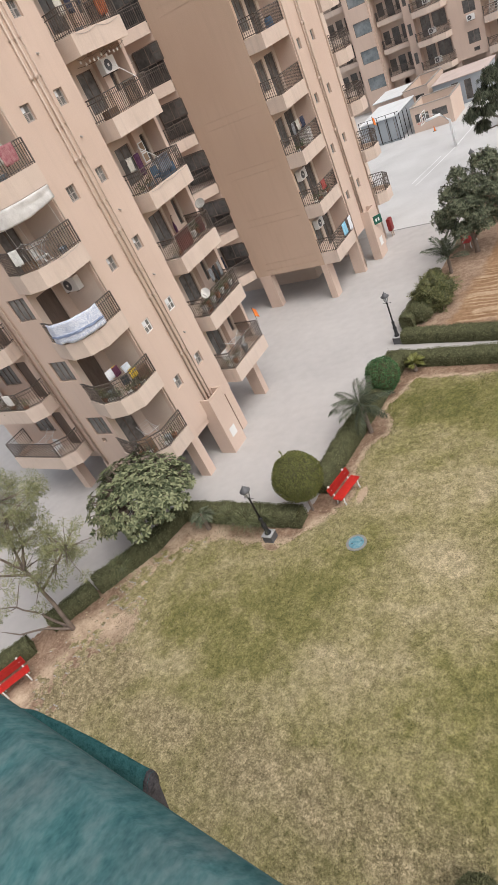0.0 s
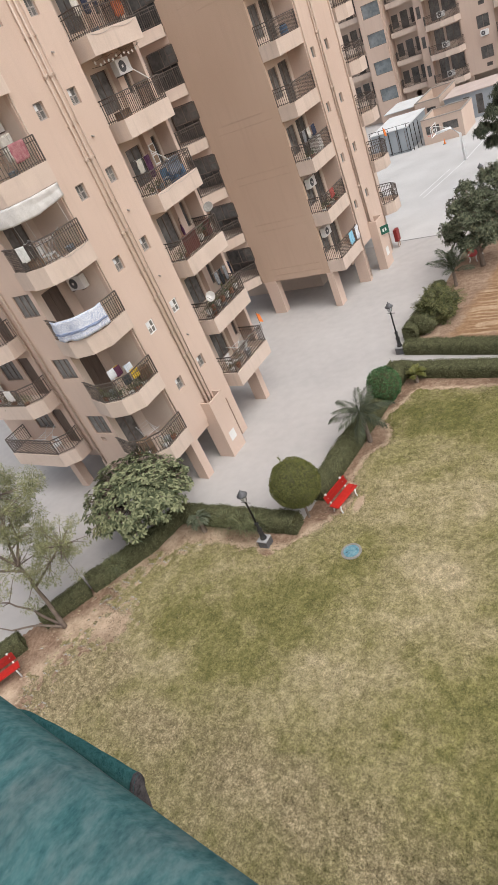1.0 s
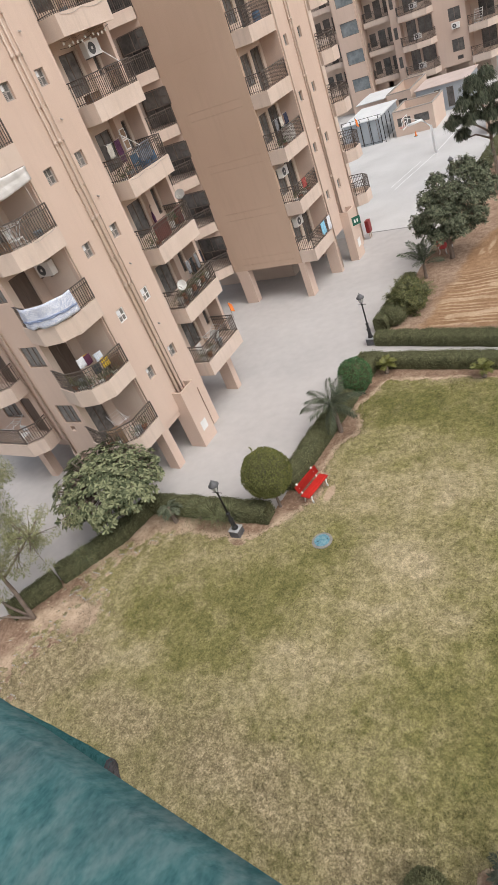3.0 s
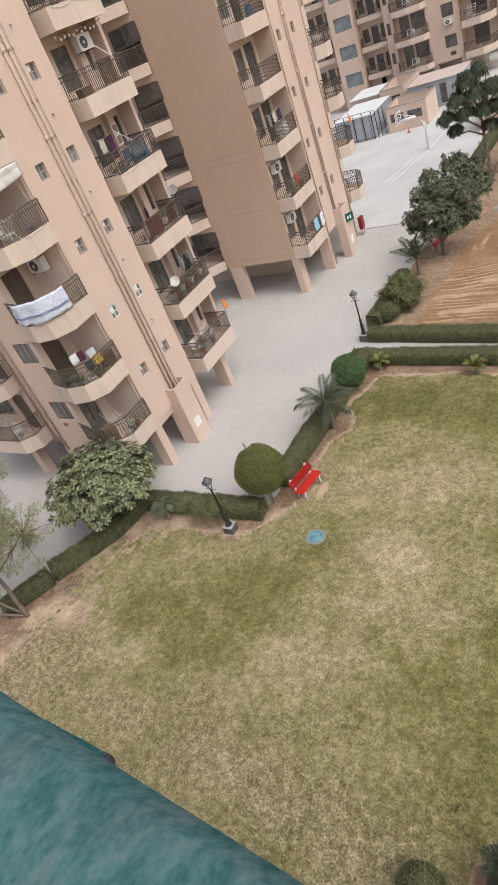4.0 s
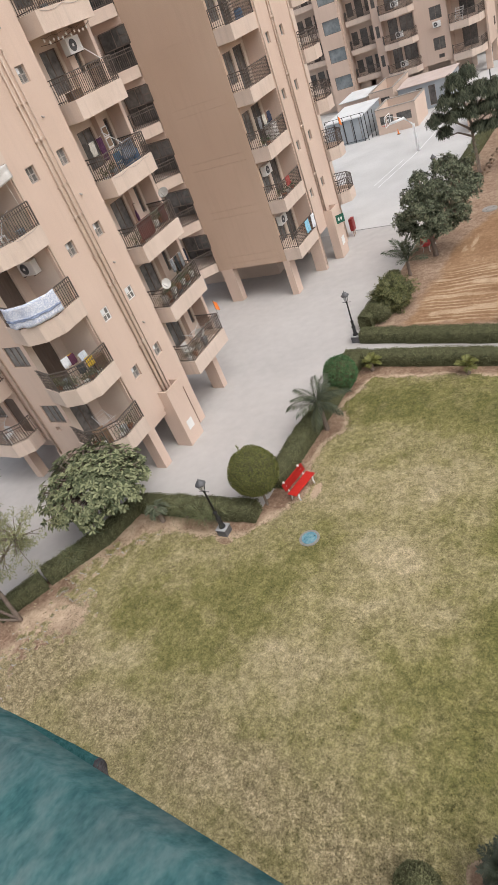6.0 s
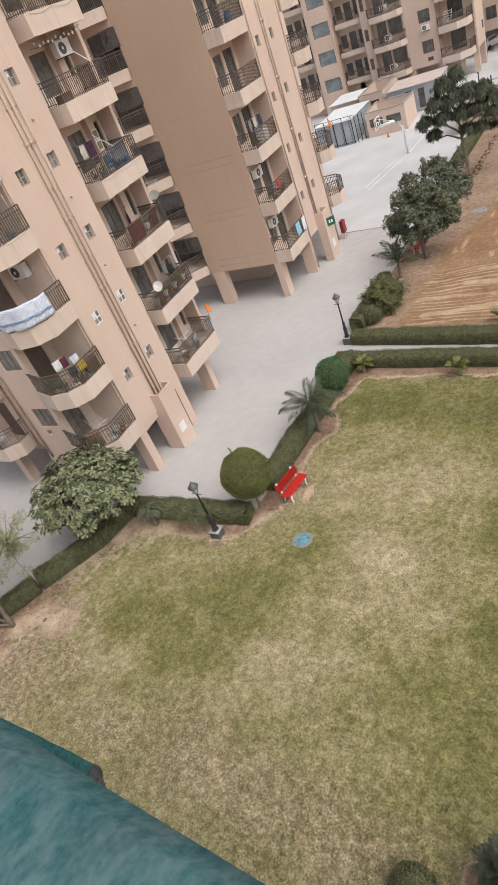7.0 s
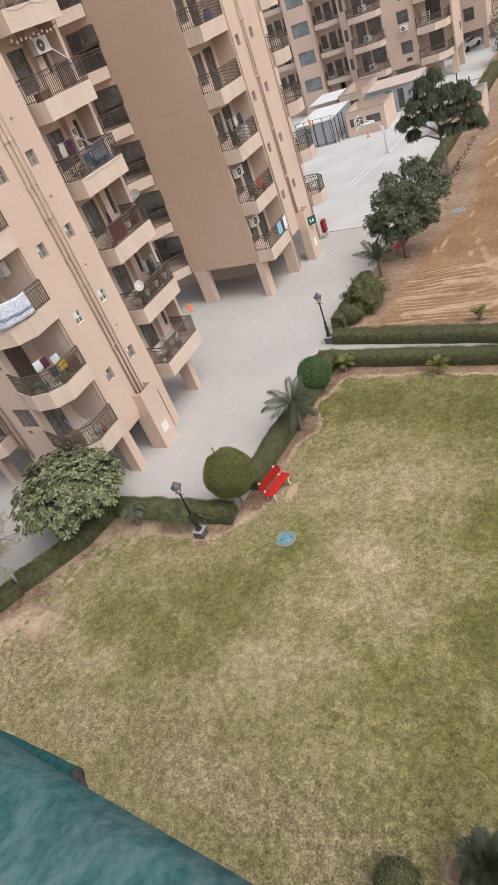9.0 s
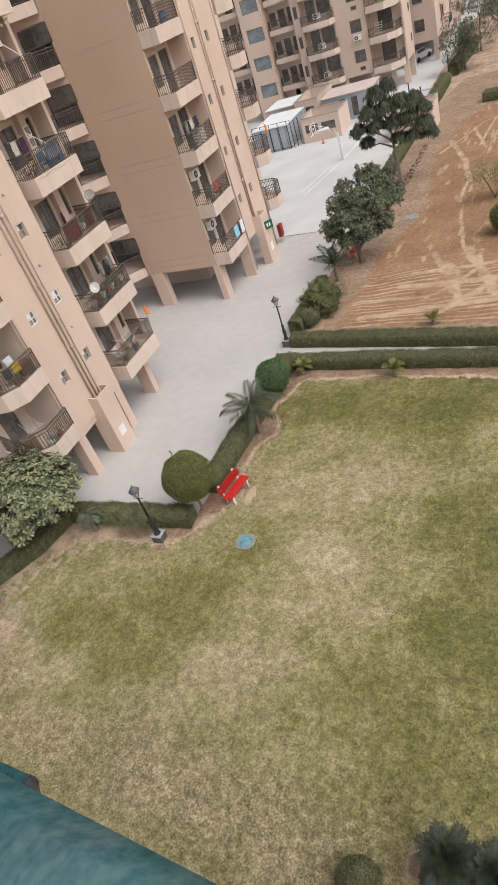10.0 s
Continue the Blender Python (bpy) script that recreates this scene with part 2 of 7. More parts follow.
# ---- tower with the corner balcony facing the garden ----
def tower_near():
    S, B, N = STOREY, BASE, 7
    W, Z0 = 2.955, 4.54  # pitch and lowest sill of the bathroom windows
    top = B + S * N + 0.6
    t = thing("apartment_building", "beige apartment tower on stilts with railed corner balconies", "building", (-24, 18, 0))
    # east wall with two columns of small bathroom windows
    holes = [(y - 16.75 - 0.24, y - 16.75 + 0.24, Z0 + W * k, Z0 + 0.58 + W * k) for y in (17.85, 19.7) for k in range(N)]
    mb = MB()
    panel(mb, (-19.6, 16.75), (0, 1), (1, 0), 3.95, B, top, holes)
    part("wall", mb, M_WALL, t)
    for y in (17.85, 19.7):
        for k in range(N):
            white = (y, k) in ((17.85, 1), (19.7, 1))
            window(t, (-19.6, y - 0.24), (0, 1), (1, 0), 0.48, Z0 + W * k, 0.58, 2, 0.05 if white else 0.13, M_WHITE if white else M_GREYF, M_GREYG)
            z = Z0 + W * k
            d = 0.03 if white else 0.115
            w = part("window_grille", MB().box(-19.6 - d, -19.585 - d, y - 0.235, y + 0.235, z + 0.27, z + 0.31), M_WHITE if white else M_GREYF, t)
            for i in range(4):
                part("louvre", MB().box(-19.6 - d, -19.588 - d, y - 0.21, y - 0.02, z + 0.06 + i * 0.055, z + 0.085 + i * 0.055), M_GREYF, w)
            if (k + int(y)) % 2 or white:
                part("fan_panel", MB().box(-19.6 - d, -19.588 - d, y - 0.21, y - 0.02, z + 0.33, z + 0.53), M_ROOF, w, "pale exhaust panel")
    # return of that wall beside the north balconies, and the walls behind them
    mb = MB()
    mb.box(-21.5, -19.602, 20.5, 20.698, B, top)
    part("wall", mb, M_WALL, t)
    part("pillar", MB().box(-20.549, -20.25, 23.1, 23.5, B, top), M_WALL, t)
    hs = []
    for k in range(N):
        z = B + 0.5 + S * k
        hs += [(0.2, 1.0, z, z + 2.1), (1.25, 2.25, z + 0.55, z + 2.1), (2.85, 3.45, z + 0.9, z + 2.1)]
    mb = MB()
    panel(mb, (-20.55, 20.7), (0, 1), (1, 0), 3.6, B, top, hs)
    part("wall", mb, M_IN, t)
    part("wall", MB().box(-30, -19.75, 24.31, 24.5, B, top), M_WALL, t)
    for k in range(N):
        z = B + 0.5 + S * k
        window(t, (-20.55, 20.9), (0, 1), (1, 0), 0.8, z, 2.1, 1, 0.1, M_DOOR, M_GLASS, "balcony_door")
        window(t, (-20.55, 23.55), (0, 1), (1, 0), 0.6, z + 0.9, 1.2, 1, 0.1)
        window(t, (-20.55, 21.95), (0, 1), (1, 0), 1.0, z + 0.55, 1.55, 2, 0.1, M_DOOR, M_GREYG)
        balcony(t, [(-21.3, 21.15), (-19.1, 21.15), (-19.1, 24.3), (-21.3, 24.3)], [], B + S * k)
    # corner recess and south face
    mb = MB()
    mb.box(-21.9, -19.802, 16.752, 16.93, B, top)
    part("wall", mb, M_IN, t)
    hs = [(0.35, 1.3, B + 0.5 + S * k, B + 2.6 + S * k) for k in range(N)]
    mb = MB()
    panel(mb, (-21.7, 14.902), (0, 1), (1, 0), 1.85, B, top, hs)
    part("wall", mb, M_IN, t)
    ws = [(0.62, 1.75, B + 1.85 + S * k, B + 2.85 + S * k) for k in range(N)] + [(0.75, 1.05, B + 1.4, B + 1.65)]
    mb = MB()
    panel(mb, (-23.7, 14.9), (1, 0), (0, -1), 1.99, B, top, ws)
    part("wall", mb, M_WALL, t)
    part("wall", MB().box(-23.7, -23.5, 15.1, 15.8, B, top), M_WALL, t)
    for k in range(N):
        z = B + S * k
        window(t, (-21.7, 15.25), (0, 1), (1, 0), 0.95, z + 0.5, 2.1, 2, 0.1, M_DOOR, M_GREYG if k in (0, 3, 5) else M_DOOR, "balcony_door")
        window(t, (-23.08, 14.9), (1, 0), (0, -1), 1.13, z + 1.85, 1.0, 3, 0.08, None, M_GREYG)
        balcony(t, [(-22.0, 14.88), (-20.75, 14.5), (-19.9, 14.72), (-19.36, 15.35), (-19.36, 16.8)], [(-21.7, 16.75)], z)
    # west wing
    hs = []
    for k in range(N):
        z = B + 0.5 + S * k
        hs += [(2.9, 4.3, z + 0.9, z + 2.1), (4.7, 5.6, z, z + 2.1)]
    mb = MB()
    panel(mb, (-31.7, 15.8), (1, 0), (0, -1), 8.2, B, top, hs)
    part("wall", mb, M_WALL, t)
    for k in range(N):
        z = B + S * k
        window(t, (-28.8, 15.8), (1, 0), (0, -1), 1.4, z + 1.4, 1.2, 3, 0.08, None, M_GREYG)
        window(t, (-27.0, 15.8), (1, 0), (0, -1), 0.9, z + 0.5, 2.1, 1, 0.1, M_DOOR, M_DOOR, "balcony_door")
        balcony(t, [(-30.2, 15.78), (-30.2, 14.4), (-26.3, 14.4), (-25.6, 15.0), (-25.6, 15.78)], [], z)
    # floors, columns and core
    mb = MB()
    for k in range(N + 1):
        mb.box(-31.5, -21.71, 16.0, 24.24, B + 0.1 + S * k, B + 0.3 + S * k)
    mb.box(-21.69, -19.81, 16.94, 20.49, B + 0.002, B + 0.2)
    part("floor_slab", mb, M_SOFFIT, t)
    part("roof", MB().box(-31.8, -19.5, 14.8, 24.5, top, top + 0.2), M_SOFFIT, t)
    for x, y, w, d in ((-19.88, 20.45, 0.5, 0.5), (-19.9, 16.95, 0.6, 0.5), (-21.4, 15.2, 0.5, 0.5), (-20.2, 23.45, 0.75, 0.4), (-27.6, 15.7, 0.5, 0.5), (-24.0, 15.4, 0.5, 0.6), (-21.6, 20.5, 0.5, 0.4), (-26.0, 23.9, 0.5, 0.5), (-26, 19, 0.6, 0.6)):
        part("column", MB().box(x - w / 2, x + w / 2, y - d / 2, y + d / 2, 0, B), M_WALL, t)
    part("core_wall", MB().box(-30, -23.5, 18, 23.0, 0, B), M_WALL, t)
    part("beam", MB().box(-19.95, -19.7, 16.9, 20.3, 2.0, B), M_WALL, t)
    # pipe shaft at the foot, hollow, with a white notice plate
    mb = MB()
    for q in ((-19.95, -19.05, 18.38, 18.46), (-19.95, -19.05, 19.44, 19.52), (-19.13, -19.05, 18.462, 19.438)):
        mb.box(*q, 0, 3.25)
    s = part("pipe_shaft", mb, M_WALL, t)
    part("notice_plate", MB().box(-19.048, -19.03, 18.7, 19.15, 0.75, 1.25), M_WHITE, s, "white notice plate")
    for y, r in ((18.72, 0.045), (18.98, 0.045), (19.22, 0.022)):
        mb = MB().tube([(-19.53, y, 3.0), (-19.53, y, top)], r, 8)
        for k in range(N):
            z = 5.64 + W * k
            mb.tube([(-19.53, y, z), (-19.53, y, z + 0.13)], r * 1.45, 8)
            if r > 0.03:
                mb.tube([(-19.56, y, z + 0.06), (-19.53, y + 0.13, z + 0.12)], r * 0.8, 6)
            mb.box(-19.598, -19.5, y - r * 1.6, y + r * 1.6, z + 1.3, z + 1.34)
        part("drain_pipe", mb, M_PIPE, t, smooth=True)
    for k in range(N):
        part("wall_outlet", MB().tube([(-19.62, 19.62, 6.35 + W * k), (-19.5, 19.62, 6.3 + W * k)], 0.035, 8), M_GREYF, t)
    for x, y, r in ((-23.62, 14.83, 0.05), (-19.55, 16.82, 0.03), (-25.5, 15.72, 0.05)):
        part("drain_pipe", MB().tube([(x, y, 2.4), (x, y, top)], r, 8), M_PIPE, t, smooth=True)
    return t


def tower_mid():
    S, B, N = STOREY, BASE, 7
    top = B + S * N + 0.6
    t = thing("apartment_building", "beige apartment tower with a wide blank side wall on stilts", "building", (-24, 38, 0))
    # blank south wall in bands with recessed grooves, its shade held in M_BLANK's colour
    for k in range(N):
        # one band of plain wall a storey, split where two short score lines run
        z = B + S * k
        part("wall_band", MB().box(-24.8, -19.6, 33.53, 33.7, z, z + S), M_BLANK, t)
        for a, b in ((0.0, 0.37), (0.381, 0.80), (0.811, S)):
            part("render_coat", MB().box(-23.9, -20.05, 33.5, 33.529, z + a, z + b), M_BLANK, t)
        for x0, x1 in ((-24.8, -23.9), (-20.05, -19.6)):
            part("render_coat", MB().box(x0, x1, 33.5, 33.529, z, z + S), M_BLANK, t)
    W, Z0 = 2.945, 4.68
    holes = [(y - 36.6 - 0.23, y - 36.6 + 0.23, Z0 + W * k, Z0 + 0.56 + W * k) for y in (37.4, 39.35) for k in range(N)]
    mb = MB()
    panel(mb, (-18.6, 36.6), (0, 1), (1, 0), 4.45, B, top, holes)
    part("wall", mb, M_WALL, t)
    for y in (37.4, 39.35):
        for k in range(N):
            window(t, (-18.6, y - 0.23), (0, 1), (1, 0), 0.46, Z0 + W * k, 0.56, 2, 0.13, M_GREYF, M_GREYG)
    hs = []
    for k in range(N):
        z = B + 0.5 + S * k
        hs += [(0.25, 1.2, z + 0.55, z + 2.1), (1.5, 2.6, z, z + 2.15)]
    mb = MB()
    panel(mb, (-19.75, 33.702), (0, 1), (1, 0), 2.89, B, top, hs)
    part("wall", mb, M_IN, t)
    part("wall", MB().box(-19.95, -18.802, 36.602, 36.8, B, top), M_WALL, t)
    for k in range(N):
        z = B + S * k
        window(t, (-19.75, 33.952), (0, 1), (1, 0), 0.95, z + 1.05, 1.55, 2, 0.1, None, M_GREYG)
        window(t, (-19.75, 35.202), (0, 1), (1, 0), 1.1, z + 0.5, 2.15, 2, 0.1, M_DOOR, M_GLASS, "balcony_door")
        balcony(t, [(-19.58, 33.51), (-18.5, 33.51), (-18.5, 36.4), (-18.61, 36.598)], [(-19.74, 36.598), (-19.74, 33.72)], z)
        # west balcony past the blank wall
        balcony(t, [(-28.6, 33.6), (-28.6, 32.2), (-25.9, 32.2), (-24.82, 33.45)], [(-24.82, 35.0), (-28.6, 35.0)], z, 0.6)
        window(t, (-26.7, 33.55), (1, 0), (0, -1), 1.85, z + 1.65, 0.95, 2, 0.0)
        part("beam", MB().box(-28.5, -24.804, 33.5, 33.7, z + 2.64, z + S - 0.004), M_WALL, t)
        sash = part("window_sash", MB().box(-25.35, -24.7, 33.46, 33.498, z + 1.66, z + 2.6), M_METAL, t)
        for zz in (1.76, 2.18):
            part("pane", MB().box(-25.25, -24.8, 33.445, 33.458, z + zz, z + zz + 0.34), M_GLASS, sash)
    hs = [(1.0, 3.2, B + 0.5 + S * k, B + 2.6 + S * k) for k in range(N)]
    mb = MB()
    panel(mb, (-29, 35.0), (1, 0), (0, -1), 4.2, B, top, hs)
    part("wall", mb, M_IN, t)
    for k in range(N):
        window(t, (-28, 35.0), (1, 0), (0, -1), 2.2, B + 0.5 + S * k, 2.1, 3, 0.1)
    part("wall", MB().box(-24.8, -24.6, 33.702, 34.998, B, top), M_WALL, t)
    # north wing past the far corner
    part("wall", MB().box(-20.85, -18.602, 40.85, 41.048, B, top), M_WALL, t)
    part("wall", MB().box(-21.05, -20.85, 40.85, 46.6, B, top), M_IN, t)
    for k in range(N):
        balcony(t, [(-20.84, 41.9), (-18.75, 41.9), (-18.2, 42.35), (-18.2, 43.3), (-18.75, 43.8), (-20.84, 43.8)], [], B + S * k)
    mb = MB()
    for k in range(N + 1):
        mb.box(-29, -21.71, 35.3, 46.5, B + 0.1 + S * k, B + 0.3 + S * k)
    mb.box(-24.59, -20.36, 33.71, 40.8, B + 0.002, B + 0.2)
    mb.box(-20.355, -18.81, 36.81, 40.84, B + 0.002, B + 0.2)
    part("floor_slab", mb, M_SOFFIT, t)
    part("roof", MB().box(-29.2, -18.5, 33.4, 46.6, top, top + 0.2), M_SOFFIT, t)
    for x, y, w, d in ((-19.68, 33.86, 0.45, 0.7), (-24.2, 33.75, 0.9, 0.5), (-19.05, 36.78, 0.8, 0.35), (-18.9, 40.75, 0.5, 0.5), (-24.2, 38.0, 0.6, 0.6), (-21.6, 40, 0.6, 0.6)):
        part("column", MB().box(x - w / 2, x + w / 2, y - d / 2, y + d / 2, 0, B), M_WALL, t)
    part("core_wall", MB().box(-29, -22.5, 37.0, 46, 0, B), M_IN, t)
    mb = MB()
    for q in ((-18.598, -18.0, 38.2, 38.28), (-18.598, -18.0, 39.3, 39.38), (-18.08, -18.0, 38.282, 39.298)):
        mb.box(*q, 0, 3.35)
    s = part("pipe_shaft", mb, M_WALL, t)
    part("notice_plate", MB().box(-17.998, -17.98, 38.6, 39.05, 0.75, 1.3), M_WHITE, s, "white notice plate")
    for y, r in ((38.3, 0.05), (38.55, 0.05)):
        mb = MB().tube([(-18.53, y, 3.0), (-18.53, y, top)], r, 8)
        for k in range(N):
            mb.tube([(-18.53, y, 5.7 + W * k), (-18.53, y, 5.85 + W * k)], r * 1.35, 8)
        part("drain_pipe", mb, M_PIPE, t, smooth=True)
    for x, y, r in ((-18.54, 36.72, 0.04), (-18.54, 40.9, 0.05)):
        part("drain_pipe", MB().tube([(x, y, 0.3), (x, y, top)], r, 8), M_PIPE, t, smooth=True)
    return t


def tower_far():
    """The tower that closes the court: stair shaft, three columns of balconies, window strip."""
    S, B, N, Y = STOREY, 2.35, 6, 83.0
    top = B + S * N + 0.6
    t = thing("apartment_building", "beige apartment tower across the court with stacked balconies", "building", (-26, 88, 0))
    mb = MB()
    panel(mb, (-34.6, Y), (1, 0), (0, -1), 2.75, 0, top, [(0.55, 2.7, 2.6 + S * k, 4.05 + S * k) for k in range(N)])
    part("wall", mb, M_WALL, t)
    for k in range(N):
        window(t, (-34.05, Y), (1, 0), (0, -1), 2.15, 2.6 + S * k, 1.45, 1, 0.12, None, M_SKYG)
    # recessed balconies beside the shaft, each side
    for x0, x1, bays in ((-31.85, -28.05, 1), (-42.0, -34.6, 2)):
        w = x1 - x0
        hs = []
        for k in range(N):
            z = B + 0.5 + S * k
            for b in range(bays):
                o = w / bays * b
                hs += [(o + 0.3, o + 1.1, z + 0.6, z + 2.0), (o + 1.4, o + 2.3, z, z + 2.1), (o + 2.6, o + 3.3, z + 0.6, z + 2.1)]
        mb = MB()
        panel(mb, (x0, Y + 2.0), (1, 0), (0, -1), w, 0, top, hs)
        part("wall", mb, M_IN, t)
        for k in range(N):
            z = B + 0.5 + S * k
            for b in range(bays):
                o = x0 + w / bays * b
                window(t, (o + 0.3, Y + 2.0), (1, 0), (0, -1), 0.8, z + 0.6, 1.4, 1)
                window(t, (o + 1.4, Y + 2.0), (1, 0), (0, -1), 0.9, z, 2.1, 1, 0.08, M_DOOR, M_GLASS, "balcony_door")
                window(t, (o + 2.6, Y + 2.0), (1, 0), (0, -1), 0.7, z + 0.6, 1.5, 1)
                balcony(t, [(o + 0.1, Y + 1.95), (o + 0.35, Y + 0.75), (o + w / bays - 0.35, Y + 0.75), (o + w / bays - 0.1, Y + 1.95)], [], z - 0.2, 0.55)
        for q in ((x0, x0 + 0.15), (x1 - 0.15, x1)):
            part("wall", MB().box(q[0], q[1], Y + 0.202, Y + 1.998, 0, top), M_WALL, t)
    # strip with the narrow windows, then the rounded balconies
    mb = MB()
    panel(mb, (-28.05, Y), (1, 0), (0, -1), 0.95, B, top, [(0.15, 0.6, B + 1.3 + S * k, B + 2.5 + S * k) for k in range(N)])
    part("wall", mb, M_WALL, t)
    mb = MB()
    hs = []
    for k in range(N):
        z = B + 0.5 + S * k
        hs += [(0.4, 1.5, z, z + 2.1), (1.75, 3.3, z + 0.5, z + 2.1)]
    panel(mb, (-27.1, Y + 1.0), (1, 0), (0, -1), 3.7, B, top, hs)
    part("wall", mb, M_IN, t)
    for k in range(N):
        z = B + S * k
        window(t, (-27.9, Y), (1, 0), (0, -1), 0.45, z + 1.3, 1.2, 1)
        window(t, (-26.7, Y + 1.0), (1, 0), (0, -1), 1.1, z + 0.5, 2.1, 2, 0.08, M_DOOR, M_GREYG, "balcony_door")
        window(t, (-25.35, Y + 1.0), (1, 0), (0, -1), 1.55, z + 1.0, 1.6, 2, 0.08, None, M_GREYG)
        balcony(t, [(-27.3, Y - 0.01), (-26.9, Y - 0.8), (-25.2, Y - 1.05), (-23.7, Y - 0.8), (-23.2, Y - 0.01)], [(-23.4, Y + 0.99), (-27.1, Y + 0.99)], z - 0.15, 0.6)
    mb = MB()
    hs = []
    for k in range(N):
        hs += [(1.7, 3.0, B + 1.3 + S * k, B + 2.55 + S * k), (2.1, 2.75, B + 0.45 + S * k, B + 0.85 + S * k)]
    panel(mb, (-23.4, Y), (1, 0), (0, -1), 3.6, B, top, hs)
    part("wall", mb, M_WALL, t)
    for k in range(N):
        window(t, (-21.7, Y), (1, 0), (0, -1), 1.3, B + 1.3 + S * k, 1.25, 2)
        window(t, (-21.3, Y), (1, 0), (0, -1), 0.65, B + 0.45 + S * k, 0.4, 1)
    for x in (-27.25, -23.4):
        part("wall", MB().box(x, x + 0.15, Y + 0.202, Y + 0.998, B, top), M_WALL, t)
    # corner balconies at the road side
    part("wall", MB().box(-19.8, -16.2, Y + 2.0, Y + 2.2, B, top), M_IN, t)
    part("wall", MB().box(-16.2, -16.0, Y + 1.4, 89, B, top), M_WALL, t)
    part("wall", MB().box(-20.0, -19.802, Y + 0.202, Y + 1.998, B, top), M_WALL, t)
    for k in range(N):
        z = B + S * k
        window(t, (-18.9, Y + 2.0), (1, 0), (0, -1), 1.6, z + 0.5, 2.1, 2, -0.03, M_DOOR, M_GLASS, "balcony_door")
        balcony(t, [(-19.8, Y + 0.1), (-19.6, Y - 0.5), (-17.6, Y - 0.6), (-16.6, Y + 0.2), (-16.2, Y + 1.9)], [(-19.8, Y + 1.99)], z - 0.25, 0.7)
        window(t, (-15.97, Y + 3.0 + 1.5), (0, 1), (1, 0), 0.6, z + 1.4, 0.8, 1, 0.0)
    for x, y in ((-16.35, Y + 1.8), (-19.9, Y + 0.5), (-23.2, Y + 0.5), (-27.3, Y + 0.5), (-30, Y + 2.3), (-16.3, Y + 5.6)):
        part("column", MB().box(x - 0.3, x + 0.3, y - 0.3, y + 0.3, 0, B - 0.002), M_WALL, t)
    part("core_wall", MB().box(-42, -18.5, Y + 3.2, 89, 0, B), M_IN, t)
    mb = MB()
    for k in range(N + 1):
        mb.box(-42, -16.21, Y + 2.21, 89, B + 0.1 + S * k, B + 0.3 + S * k)
    mb.box(-28, -20.01, Y + 0.21, Y + 2.2, B + 0.002, B + 0.2)
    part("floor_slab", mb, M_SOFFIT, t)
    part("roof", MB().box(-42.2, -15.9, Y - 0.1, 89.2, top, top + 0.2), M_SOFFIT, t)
    return t


def tower_last():
    """The next tower down the far road."""
    S, B, N = STOREY, 2.35, 6
    top = B + S * N + 0.6
    t = thing("apartment_building", "beige apartment tower farther along the road on stilts", "building", (-18, 110, 0))
    x, y0, y1 = -13.9, 93.5, 130.0
    part("wall", MB().box(-30, x - 0.02, y0, y0 + 0.2, B, top), M_WALL, t)
    ys = [y0 + 5.5, y0 + 14, y0 + 22.5]
    mb = MB()
    hs = [(yy - y0 - 1.4 + o, yy - y0 - 1.4 + o + w, B + a + S * k, B + b + S * k) for yy in ys for k in range(N) for o, w, a, b in ((0.2, 0.9, 0.5, 2.6), (1.5, 1.3, 1.2, 2.5), (4.2, 0.5, 1.6, 2.2))]
    panel(mb, (x - 0.02, y0 + 0.2), (0, 1), (1, 0), y1 - y0, B, top, hs)
    part("wall", mb, M_WALL, t)
    for yy in ys:
        for k in range(N):
            z = B + S * k
            window(t, (x - 0.02, yy - 1.0), (0, 1), (1, 0), 0.9, z + 0.5, 2.1, 1, 0.08, M_DOOR, M_GLASS, "balcony_door")
            window(t, (x - 0.02, yy + 0.3), (0, 1), (1, 0), 1.3, z + 1.2, 1.3, 2)
            window(t, (x - 0.02, yy + 3.0), (0, 1), (1, 0), 0.5, z + 1.6, 0.6, 1)
            balcony(t, [(x, yy - 1.8), (x + 1.0, yy - 1.5), (x + 1.0, yy + 1.5), (x, yy + 1.8)], [], z, 0.6)
    for k in range(N):
        z = B + S * k
        window(t, (x - 2.6, y0), (1, 0), (0, -1), 1.2, z + 1.2, 1.3, 2, -0.03)
    for i in range(7):
        part("column", MB().box(x - 0.6, x - 0.1, y0 + 0.3 + i * 5, y0 + 0.9 + i * 5, 0, B), M_WALL, t)
    part("core_wall", MB().box(-29, x - 5.5, y0 + 5, y1, 0, B), M_IN, t)
    part("roof", MB().box(-30, x + 0.2, y0 - 0.1, y1 + 0.3, top, top + 0.2), M_SOFFIT, t)
    part("floor_slab", MB().box(-30, x - 0.23, y0 + 0.21, y1, B + 0.1, B + 0.3), M_SOFFIT, t)
    return t


tower_near()
tower_mid()
tower_far()
tower_last()


# ---- plant materials ----
M_HEDGE = mat("clipped_hedge_leaves", (0.09, 0.095, 0.05, 1), (0.20, 0.20, 0.108, 1), 2.6, 14, 0.9, 0.3, island=0.25, spec=0.08, lo=0.34, hi=0.68)
# darker than the leaves: shade between them is put into this core colour
M_HCORE = mat("hedge_inner_shade", (0.04, 0.043, 0.024, 1), (0.15, 0.15, 0.082, 1), 5, 30, 0.95, 0.6, spec=0.05)
M_BALL = mat("topiary_leaves", (0.075, 0.085, 0.026, 1), (0.24, 0.238, 0.085, 1), 3.0, 16, 0.85, 0.3, island=0.35, spec=0.1)
M_BUSH = mat("glossy_bush_leaves", (0.035, 0.085, 0.035, 1), (0.115, 0.215, 0.09, 1), 2, 30, 0.7, 0.2, island=0.5, spec=0.15)
